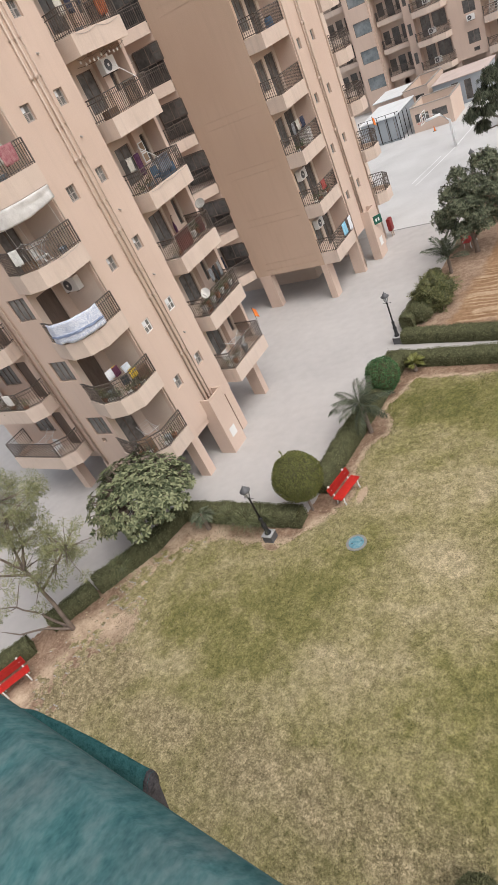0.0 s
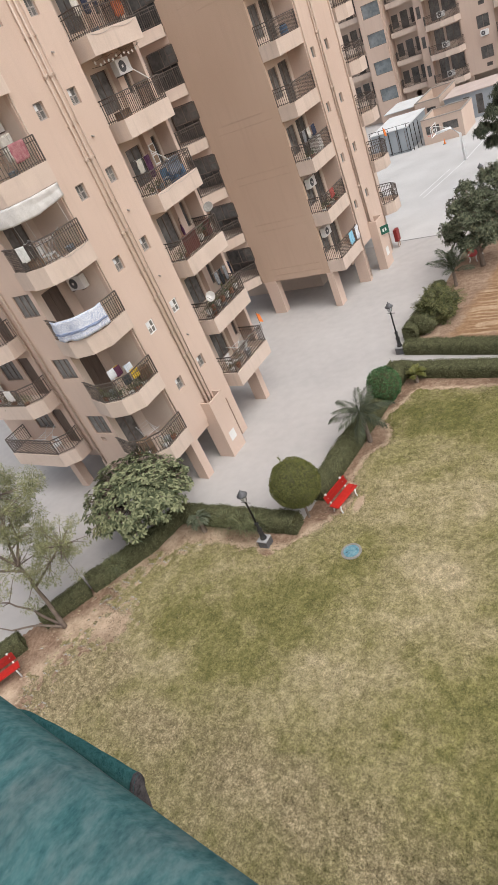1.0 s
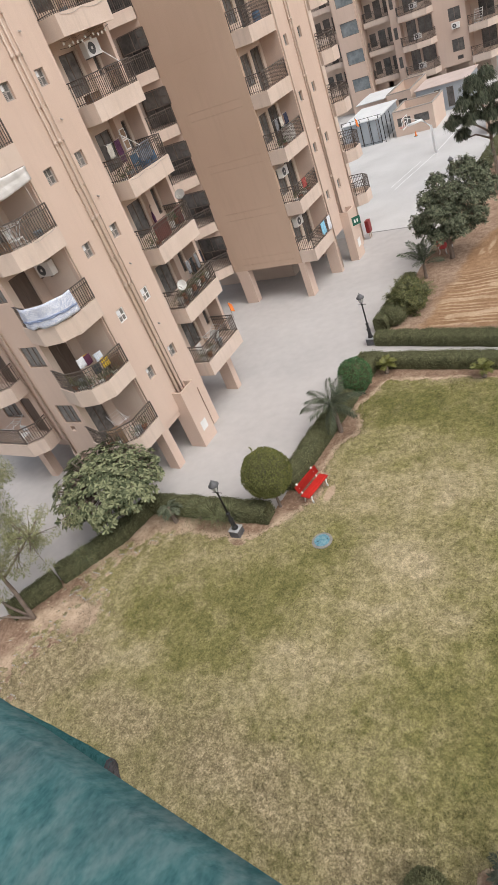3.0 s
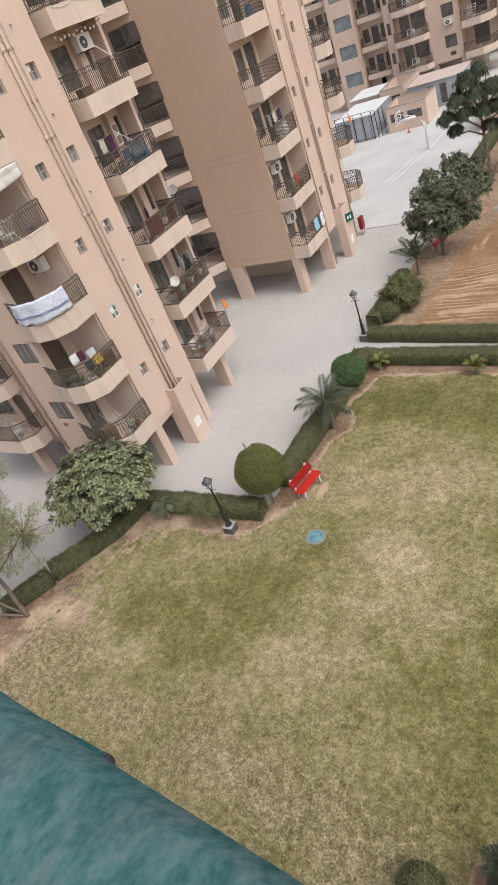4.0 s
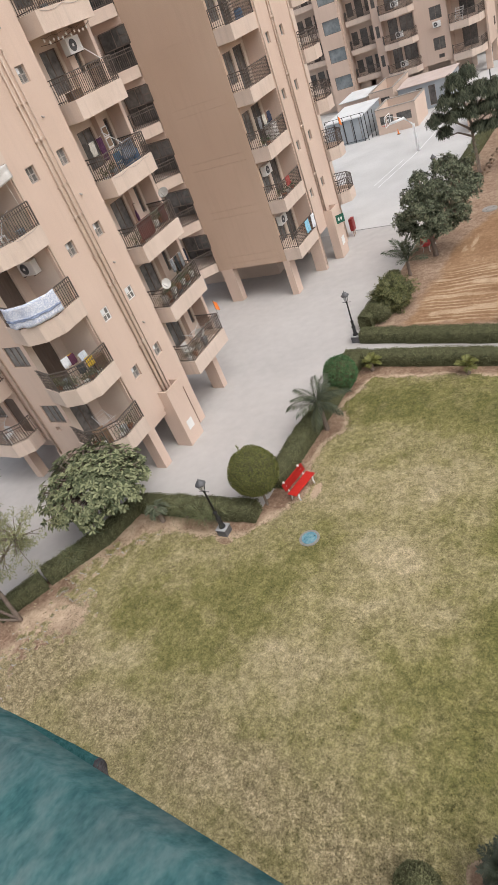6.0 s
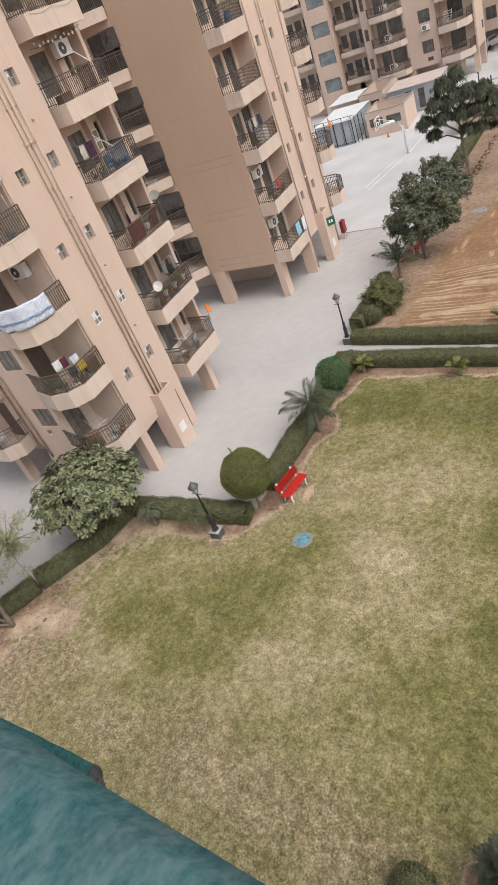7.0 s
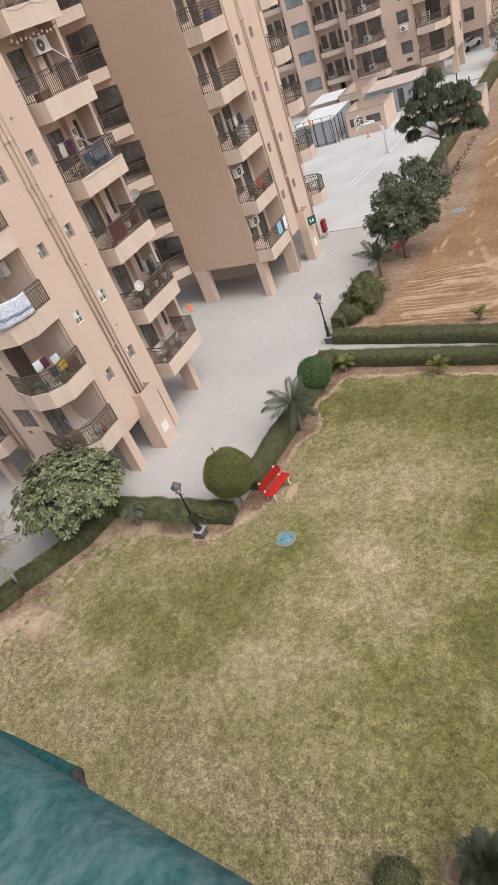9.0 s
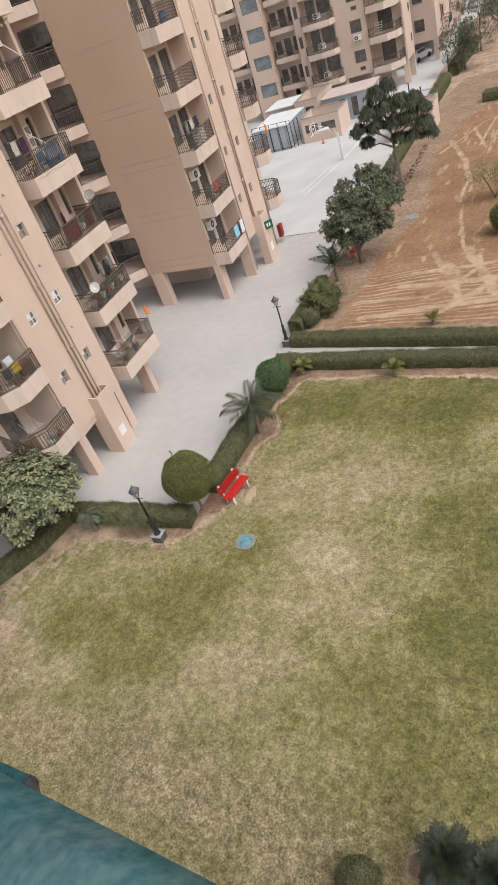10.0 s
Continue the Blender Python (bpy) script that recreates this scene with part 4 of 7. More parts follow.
# path between the hedges, field of tracked sand
sheet("path", [(-13.098, 25.0), (14, 23.2), (14, 25.6), (-13.098, 27.3)], -0.2, 0.008, M_CONC, "narrow pale concrete path between clipped hedges", "path")
FIELD = [(-10.9, 28.5), (14, 27.0), (14, 69), (-4, 68), (-6.9, 66.6), (-7.9, 62.3), (-9.2, 55.7), (-8.9, 48), (-8.7, 42), (-9.8, 39.6), (-10.7, 33.7)]
TRACKS = [([(-7.8, 34.0), (-5.4, 34.1), (-3.2, 34.4), (2, 35.5)], 0.2), ([(-8.2, 32.5), (-5.4, 32.45), (-3.1, 32.5), (2, 33)], 0.3), ([(-6.9, 36.4), (-5.4, 32.5), (-4.8, 30.5)], 0.24), ([(-5.0, 36.4), (-3.4, 32.0), (-3.0, 30.6)], 0.3),
          ([(-5.7, 29.4), (-3.9, 31.2), (-3.0, 32.6), (-1.5, 35)], 0.26), ([(-9.8, 29.3), (-6.3, 29.9), (-3.0, 30.1), (3, 30)], 0.24), ([(-8.4, 58.0), (-6.7, 52.2), (-6.0, 47.6)], 0.22), ([(-8.9, 55.2), (-6.0, 61.6), (-4.6, 62.9)], 0.14),
          ([(-6.8, 60.7), (-5.4, 54.6)], 0.15), ([(-5.2, 62.0), (-5.9, 55.5)], 0.12), ([(-4.6, 60.0), (-5.2, 53.0)], 0.12), ([(-5.9, 34.9), (-5.5, 33.6), (-5.2, 31.4)], 0.34), ([(-6.6, 31.0), (-5.2, 32.2), (-4.4, 33.6)], 0.18), ([(-4.2, 36.0), (-4.0, 33.0)], 0.18), ([(-6.1, 47.6), (-6.3, 44.0)], 0.14), ([(-6.0, 42.5), (-5.3, 36.6)], 0.12)]


def field_ground():
    xs = np.concatenate([np.arange(-13.09, -1.6, 0.065), np.arange(-1.6, 14.2, 0.6)])
    ys = np.concatenate([np.arange(26.6, 38.0, 0.045), np.arange(38.0, 62.0, 0.11), np.arange(62.0, 80.0, 0.3)])
    gx, gy = np.meshgrid(xs, ys, indexing="ij")
    wx, wy = gx + field_noise(gx, gy, 0.7, 41.0, 2) * 0.12, gy + field_noise(gx, gy, 0.7, 42.0, 2) * 0.12
    dry = np.zeros_like(gx)
    for line, w in TRACKS:
        d = np.full(gx.shape, 1e9)
        for (ax, ay), (bx, by) in zip(line, line[1:]):
            t = np.clip(((wx - ax) * (bx - ax) + (wy - ay) * (by - ay)) / ((bx - ax) ** 2 + (by - ay) ** 2), 0, 1)
            d = np.minimum(d, np.hypot(wx - ax - t * (bx - ax), wy - ay - t * (by - ay)))
        dry = np.maximum(dry, np.clip(2.3 - d / w * 2.0, 0, 1) * np.clip(0.75 + field_noise(gx, gy, 1.6, 43.0, 3) * 0.9, 0, 1))
    # scraped ridges that run along the hedge and fan out, and flecks along the field
    across = wy - 0.10 * (gx + 10.0) * np.clip((wy - 30.5) / 3.0, -0.4, 1.0)
    ridge = np.sin(across * 17.0 + field_noise(gx * 0.12, across, 1.2, 44.0, 3) * 6.0) * 0.5 + field_noise(gx * 0.25, across, 6.0, 49.0, 2) * 0.35
    near = np.clip((35.0 - across) / 1.5, 0, 1) * np.clip((gx + 11.2) / 0.8, 0, 1)
    dry = np.maximum(dry, np.clip(ridge * 3.0 - 0.35, 0, 0.9) * near * np.clip(0.8 + field_noise(gx, gy, 0.8, 45.0, 2), 0, 1))
    fleck = field_noise(wx * 2.2, wy * 0.42, 1.5, 46.0, 3)
    dry = np.maximum(dry, np.clip(fleck * 3.0 - 0.95, 0, 0.8) * (1 - near))
    border = np.clip(0.5 - (depth_inside(gx, gy, FIELD) + field_noise(gx, gy, 0.8, 47.0, 4) * 0.55) * 2.2, 0, 1)
    z = 0.03 + ridge * near * 0.025 + field_noise(gx, gy, 1.2, 48.0, 3) * 0.02 - 0.012 * dry
    keep = np.ones((len(xs) - 1, len(ys) - 1), bool)
    keep &= (gy > 27.2 - 0.07 * (gx + 13.1))[:-1, :-1] & (gy < 62 + (gx + 13.1) * 4.86)[:-1, :-1]
    grid_sheet("field", xs, ys, keep, z, {"dry": dry * (1 - border * 0.8), "border": border}, field_material(), "levelled orange sandy field with pale tyre marks", "ground")


field_ground()


def strip(pts, w, z):
    mb = MB()
    a, b = offset(pts, w / 2), offset(pts, -w / 2)
    n = len(pts)
    base = len(mb.v)
    mb.v += [(x, y, z) for x, y in a] + [(x, y, z) for x, y in b]
    mb.f += [(base + n + i, base + n + i + 1, base + i + 1, base + i) for i in range(n - 1)]
    return mb


M_PAINT = mat("worn_white_line", (0.74, 0.74, 0.73, 1), (0.84, 0.84, 0.83, 1), 3, 12, 0.7, 0.0)
for pts in ([(-19.58, 51.35), (-18.2, 58.8), (-17.6, 66.0)], [(-20.1, 52.0), (-19.1, 57.5)]):
    tagged(part("court_line", strip(pts, 0.07, -0.007), M_PAINT), "worn white painted line on the court", "line", kind="structure")
M_DARKJ = mat("drain_grating", (0.16, 0.155, 0.15, 1), (0.26, 0.25, 0.245, 1), 3, 30, 0.8, 0.2)
tagged(part("drain", strip([(-19.0, 42.75), (-13.2, 42.55)], 0.14, 0.005), M_DARKJ), "narrow grey drain joint across the drive", "drain", kind="structure")


# ---- foliage helpers ----
def leaf(mb, p, d, up, length, width):
    """One rhombic leaf from p along d, folded a little along its rib."""
    s = d.cross(up)
    if s.length < 1e-3:
        s = d.orthogonal()
    s = s.normalized() * width / 2
    n = len(mb.v)
    m = p + d * length * 0.5 + up * width * 0.18
    mb.v += [tuple(p), tuple(m + s), tuple(p + d * length), tuple(m - s)]
    mb.f.append((n, n + 1, n + 2, n + 3))


def round_leaf(mb, p, d, up, length, width):
    """A blunt oblong leaf that bends down towards its tip."""
    s = d.cross(up)
    s = (s if s.length > 1e-3 else d.orthogonal()).normalized() * width / 2
    n = len(mb.v)
    a, b, c = p + d * length * 0.4 + up * 0.015, p + d * length * 0.8 - up * 0.005, p + d * length - up * 0.03
    mb.v += [tuple(p), tuple(a + s * 0.8), tuple(b + s), tuple(c), tuple(b - s), tuple(a - s * 0.8)]
    mb.f += [(n, n + 1, n + 2, n + 3), (n, n + 3, n + 4, n + 5)]


def rand_dir(rnd):
    z = rnd.uniform(-1, 1)
    a = rnd.uniform(0, 6.2832)
    k = math.sqrt(1 - z * z)
    return Vector((k * math.cos(a), k * math.sin(a), z))


def hedge(line, w, h, seed, label, density=700, z0=0.0):
    """A clipped hedge along a level line: uneven core coloured as inner shade, small leaves all over."""
    rnd = random.Random(seed)
    t = thing("hedge", label, "hedge", (line[0][0], line[0][1], z0))
    core, lv = MB(), MB()
    lens = [math.hypot(b[0] - a[0], b[1] - a[1]) for a, b in zip(line, line[1:])]
    total = sum(lens)

    def at(s):
        for (a, b), k in zip(zip(line, line[1:]), lens):
            u = ((b[0] - a[0]) / k, (b[1] - a[1]) / k)
            if s <= k:
                return a[0] + u[0] * s, a[1] + u[1] * s, u
            s -= k
        return b[0], b[1], u

    prof = [(-0.5, 0.0), (-0.52, 0.45), (-0.48, 0.92), (-0.36, 1.0), (0, 1.02), (0.36, 1.0), (0.48, 0.92), (0.52, 0.45), (0.5, 0.0)]
    n = max(2, int(total / 0.12))
    k = len(prof)
    for i in range(n + 1):
        x, y, u = at(total * i / n)
        for a, b in prof:
            q = noise.noise((x * 1.6 + a, y * 1.6, b * 2 + seed)) * 0.09 + noise.noise((x * 4.5 + a * 3, y * 4.5, b * 5)) * 0.05
            o = a * (w - 0.06) * (1 + q * 1.2)
            core.v.append((x - u[1] * o, y + u[0] * o, z0 + (b * (h - 0.03)) * (1 + q)))
    for i in range(n):
        core.f += [(i * k + j, (i + 1) * k + j, (i + 1) * k + j + 1, i * k + j + 1) for j in range(k - 1)]
    core.f += [tuple(range(k - 1, -1, -1)), tuple(n * k + j for j in range(k))]
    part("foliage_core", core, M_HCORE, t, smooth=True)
    seg = [math.hypot((b[0] - a[0]) * w, (b[1] - a[1]) * h) for a, b in zip(prof, prof[1:])]
    for _ in range(int(total * density)):
        s = rnd.uniform(-0.05, total + 0.05)
        x, y, u = at(min(max(s, 0), total))
        r = rnd.uniform(0, sum(seg))
        for j, g in enumerate(seg):
            if r <= g:
                break
            r -= g
        fr = r / g
        a = prof[j][0] + (prof[j + 1][0] - prof[j][0]) * fr
        b = prof[j][1] + (prof[j + 1][1] - prof[j][1]) * fr
        q = noise.noise((x * 1.6 + a, y * 1.6, b * 2 + seed)) * 0.09 + noise.noise((x * 4.5 + a * 3, y * 4.5, b * 5)) * 0.05
        o = a * w * (1 + q * 1.2)
        p = Vector((x - u[1] * o, y + u[0] * o, z0 + b * h * (1 + q)))
        out = Vector((-u[1] * a, u[0] * a, (b - 0.4) * 0.9)).normalized()
        d = (rand_dir(rnd) + out * 0.9).normalized()
        leaf(lv, p - d * 0.03, d, out, rnd.uniform(0.05, 0.09), rnd.uniform(0.03, 0.05))
    # ends
    for (x, y), u in ((line[0], at(0.0)[2]), (line[-1], at(total)[2])):
        sg = -1 if (x, y) == line[0] else 1
        for _ in range(int(density * w * 0.35)):
            a, b = rnd.uniform(-0.5, 0.5) * w, rnd.uniform(0, h)
            out = Vector((u[0] * sg, u[1] * sg, 0.1))
            leaf(lv, Vector((x - u[1] * a, y + u[0] * a, z0 + b)), (rand_dir(rnd) + out * 0.8).normalized(), out, 0.07, 0.04)
    part("leaves", lv, M_HEDGE, t)
    return t


def ellipsoid_bush(name, at, r, rz, zc, seed, material, label, category, count, ll=0.07, lw=0.04, trunk=True, rough=0.06):
    """A clipped or round bush: uneven core coloured as inner shade, leaves over it, short stem."""
    rnd = random.Random(seed)
    t = thing(name, label, category, (at[0], at[1], 0.03))
    c = Vector((at[0], at[1], zc))
    core, lv = MB(), MB()
    nu, nv = 20, 12

    def rad(d):
        return 1 + noise.noise(d * 2.2 + Vector((seed, 0, 0))) * rough * 2 + noise.noise(d * 7 + Vector((0, seed, 0))) * rough

    for i in range(nv + 1):
        for j in range(nu):
            th, ph = math.pi * i / nv, 2 * math.pi * j / nu
            d = Vector((math.sin(th) * math.cos(ph), math.sin(th) * math.sin(ph), math.cos(th)))
            k = rad(d) * 0.95
            core.v.append((c.x + d.x * r * k, c.y + d.y * r * k, c.z + d.z * rz * k))
    for i in range(nv):
        core.f += [(i * nu + j, (i + 1) * nu + j, (i + 1) * nu + (j + 1) % nu, i * nu + (j + 1) % nu) for j in range(nu)]
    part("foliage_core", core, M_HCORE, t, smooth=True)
    for _ in range(count):
        d = rand_dir(rnd)
        k = rad(d) * rnd.uniform(0.93, 1.02)
        p = Vector((c.x + d.x * r * k, c.y + d.y * r * k, c.z + d.z * rz * k))
        leaf(lv, p, (rand_dir(rnd) + d * 0.9).normalized(), d, ll * rnd.uniform(0.7, 1.3), lw * rnd.uniform(0.7, 1.3))
    part("leaves", lv, material, t)
    if trunk:
        part("stem", MB().tube([(at[0] + 0.05, at[1] - 0.05, 0), (at[0], at[1], zc - rz * 0.7)], 0.06, 6, 0.05), M_BARK, t)
    return t


def tree(name, at, label, limbs, clusters, seed, material, per, ll, lw, spread, droop=0.0, twig=True, r0=0.12):
    """limbs: lines of points from the ground up; clusters: (x, y, z, radius) of leaf clumps, all relative to the foot."""
    rnd = random.Random(seed)
    t = thing(name, label, "tree", (at[0], at[1], 0.02))
    o = Vector((at[0], at[1], 0.0))
    wood, lv = MB(), MB()
    for i, l in enumerate(limbs):
        pts = [o + Vector(p) for p in l]
        fine = []
        for a, b in zip(pts, pts[1:]):
            for s in range(4):
                q = a.lerp(b, s / 4)
                fine.append(q + noise.noise_vector(q * 1.3) * 0.06 * (1 if s or a is not pts[0] else 0))
        fine.append(pts[-1])
        wood.tube(fine, r0 if i == 0 else r0 * 0.6, 7, r0 * 0.45 if i == 0 else r0 * 0.14)
    ends = [o + Vector(l[k]) for l in limbs for k in range(1, len(l))]
    for x, y, z, r in clusters:
        c = o + Vector((x, y, z))
        near = min(ends, key=lambda e: (e - c).length)
        if twig:
            m = near.lerp(c, 0.5) + rand_dir(rnd) * 0.12
            wood.tube([near, m, c], r0 * 0.2, 5, r0 * 0.06)
        for _ in range(int(per * r * r)):
            d = rand_dir(rnd)
            if d.z < -0.5:
                d.z *= 0.4
            p = c + d * r * (rnd.random() ** 0.4) * (1 + noise.noise(d * 3 + c) * 0.35)
            q = (rand_dir(rnd) * spread + d + Vector((0, 0, -droop))).normalized()
            leaf(lv, p, q, Vector((0, 0, 1)), ll * rnd.uniform(0.6, 1.3), lw * rnd.uniform(0.7, 1.2))
    part("trunk", wood, M_BARK, t, smooth=True)
    part("crown", lv, material, t)
    return t


FRONDS = {}


def frond_mesh(length, droop, leaf_len, leaf_w, n, seed, hang=0.0):
    rnd = random.Random(seed)
    mb, pts = MB(), []
    for i in range(11):
        s = i / 10
        pts.append(Vector((s * length * (1 - 0.18 * s), 0, length * (0.42 * s - droop * s * s))))
    mb.tube(pts, 0.018, 4, 0.005)
    for i in range(n):
        s = 0.14 + 0.86 * i / n
        k = min(int(s * 10), 9)
        p = pts[k].lerp(pts[k + 1], s * 10 - k)
        t = (pts[k + 1] - pts[k]).normalized()
        for sg in (-1, 1):
            d = (t * rnd.uniform(0.55, 0.85) + Vector((0, sg, 0)) * rnd.uniform(0.7, 1.0) + Vector((0, 0, rnd.uniform(-0.25, 0.25) - hang))).normalized()
            leaf(mb, p, d, Vector((0, 0, 1)), leaf_len * (0.55 + 0.7 * math.sin(math.pi * min(s, 0.95))) * rnd.uniform(0.85, 1.1), leaf_w)
    return mb


def palm(at, trunk, count, length, material, seed, label, droop=0.5, leaf_len=0.38, leaf_w=0.045, tilt=(5, 55), hang=0.0):
    rnd = random.Random(seed)
    t = thing("palm", label, "palm", (at[0], at[1], 0.02))
    prof = [(0.10, 0.0), (0.12, 0.1), (0.09, trunk * 0.5), (0.11, trunk * 0.8), (0.07, trunk), (0.03, trunk + 0.08)]
    part("trunk", MB().lathe(prof, n=8), M_BARK, t, local=True)
    key = (length, droop, leaf_len, leaf_w, hang)
    if key not in FRONDS:
        FRONDS[key] = [frond_mesh(length, droop, leaf_len, leaf_w, 52, i, hang).mesh("frond") for i in range(3)]
    for i in range(count):
        me = FRONDS[key][i % 3]
        if material.name not in me.materials:
            if len(me.materials):
                me = me.copy()
                me.materials.clear()
            me.materials.append(material)
        ob = new("frond", me)
        ob.parent = t
        ob.matrix_basis = pose(0, 0, trunk, 0, 0, 137.5 * i + rnd.uniform(-12, 12)) @ pose(0, 0, 0, rnd.uniform(-15, 15), -(tilt[0] + (tilt[1] - tilt[0]) * (i / count)) + 25, 0) @ Matrix.Diagonal((*[rnd.uniform(0.8, 1.1)] * 3, 1))
    return t


litter()
# ---- hedges ----
hedge([(-13.2, 15.9), (-12.75, 22.0), (-12.6, 24.9)], 0.85, 0.75, 1, "clipped dark green hedge along the concrete drive")
hedge([(-13.2, 14.25), (-16.0, 14.15), (-19.2, 14.05)], 0.8, 0.75, 2, "clipped dark green hedge facing the tower columns")
hedge([(-19.45, 13.95), (-19.8, 12.1), (-21.25, 9.5)], 0.8, 0.72, 3, "clipped dark green hedge beside bare soil")
hedge([(-21.25, 9.3), (-22.25, 7.35)], 0.75, 0.7, 4, "clipped hedge behind a feathery tree trunk")
hedge([(-22.4, 6.3), (-24.4, 2.6), (-27.5, -3.5)], 0.75, 0.72, 5, "clipped hedge behind a red bench")
hedge([(-13.2, 25.12), (-2.6, 24.48), (13, 23.5)], 0.8, 0.66, 6, "long clipped hedge bordering lawn and path", 600)
hedge([(-13.0, 27.3), (-2.6, 26.2), (13, 25.4)], 0.85, 0.62, 7, "long clipped hedge bordering path and sandy field", 600)
hedge([(-13.15, 28.3), (-13.0, 33.6)], 0.75, 0.8, 8, "clipped hedge between drive and sandy field")
hedge([(-12.6, 49.5), (-12.2, 60.5)], 0.8, 0.9, 9, "bright green hedge beside the sports court", 250)
hedge([(-11.9, 66.5), (-11.4, 79.5)], 1.0, 1.1, 10, "clipped hedge along the far road", 200)
hedge([(-11.0, 82.5), (-10.0, 96.0)], 1.2, 1.2, 12, "dark hedge along the far road", 160)
hedge([(-6.6, 68.6), (-1.5, 67.6)], 1.5, 0.9, 13, "yellow green clipped hedge past the sandy field", 250)

# ---- bushes ----
ellipsoid_bush("topiary", (-13.15, 14.97), 0.98, 0.98, 1.82, 21, M_BALL, "large clipped round green topiary bush on a stem", "bush", 14000, 0.06, 0.035, rough=0.03)
ellipsoid_bush("bush", (-12.45, 22.75), 0.75, 0.85, 1.0, 22, M_BUSH, "glossy bright green rounded bush by the hedge", "bush", 5200, 0.075, 0.045)
ellipsoid_bush("bush", (-12.15, 30.5), 1.0, 0.8, 0.85, 23, M_OLIVE, "loose olive green bush beside the field", "bush", 13000, 0.13, 0.03, rough=0.4)
ellipsoid_bush("bush", (-12.6, 29.2), 0.6, 0.5, 0.5, 24, M_HEDGE, "small dark bush in the hedge corner", "bush", 2000, 0.09, 0.04, rough=0.14)
ellipsoid_bush("topiary", (-4.0, 3.9), 0.5, 0.5, 0.6, 25, M_HEDGE, "round clipped dark topiary ball on the lawn", "bush", 5200, 0.05, 0.03, rough=0.04)
ellipsoid_bush("topiary", (-2.9, 38.2), 0.95, 0.9, 0.95, 26, M_BALL, "round clipped green topiary in the field", "bush", 4500, 0.07, 0.04, rough=0.04)
ellipsoid_bush("topiary", (-2.2, 70.6), 1.5, 1.3, 1.2, 27, M_BALL, "round clipped green topiary past the field", "bush", 3000, 0.12, 0.07, rough=0.05)

# ---- trees ----
_rn = random.Random(77)
tree("plumeria_tree", (-19.9, 12.75), "broad leafy plumeria tree with rosettes of pale green leaves",
     [[(0, 0, 0), (-0.05, 0.1, 0.9), (0.1, 0.2, 1.7)], [(-0.05, 0.1, 0.8), (-0.9, 0.1, 1.6), (-1.4, 0.2, 2.2)], [(0.0, 0.1, 0.9), (0.8, 0.5, 1.7), (1.3, 0.8, 2.3)], [(0.05, 0.15, 1.3), (0.1, -0.7, 2.0), (0.1, -1.2, 2.4)], [(0.05, 0.15, 1.3), (-0.2, 0.9, 2.1), (-0.4, 1.4, 2.6)]],
     [], 31, M_PLUM, 1, 0.1, 0.1, 1, r0=0.13)


def plumeria_crown():
    rnd = random.Random(32)
    host = [o for o in scene.objects if o.name == "plumeria_tree"][0]
    crown = [o for o in host.children if o.name.startswith("crown")][0]
    mb, wood = MB(), MB()
    c = Vector((-19.95, 12.95, 2.35))
    n = 0
    while n < 620:
        d = rand_dir(rnd)
        if d.z < -0.35:
            continue
        k = rnd.uniform(0.72, 1.0) * (1 + noise.noise(d * 2.5) * 0.32)
        p = c + Vector((d.x * 2.5, d.y * 2.25, d.z * 1.35)) * k
        if p.z < 0.95:
            continue
        n += 1
        ax = (d + Vector((0, 0, 0.8))).normalized()
        wood.tube([c + (p - c) * 0.35, p], 0.03, 5, 0.02)
        side = ax.orthogonal().normalized()
        m = rnd.randint(9, 13)
        for i in range(m):
            r = Matrix.Rotation(6.283 * i / m + rnd.uniform(-0.2, 0.2), 3, ax)
            q = (r @ side + ax * rnd.uniform(-0.15, 0.55)).normalized()
            round_leaf(mb, p, q, ax, rnd.uniform(0.18, 0.29), rnd.uniform(0.075, 0.10))
    for o, b in ((crown, mb),):
        old = o.data
        o.data = b.mesh("crown")
        o.data.materials.append(M_PLUM)
        bpy.data.meshes.remove(old)
    part("twig", wood, M_BARK, host)


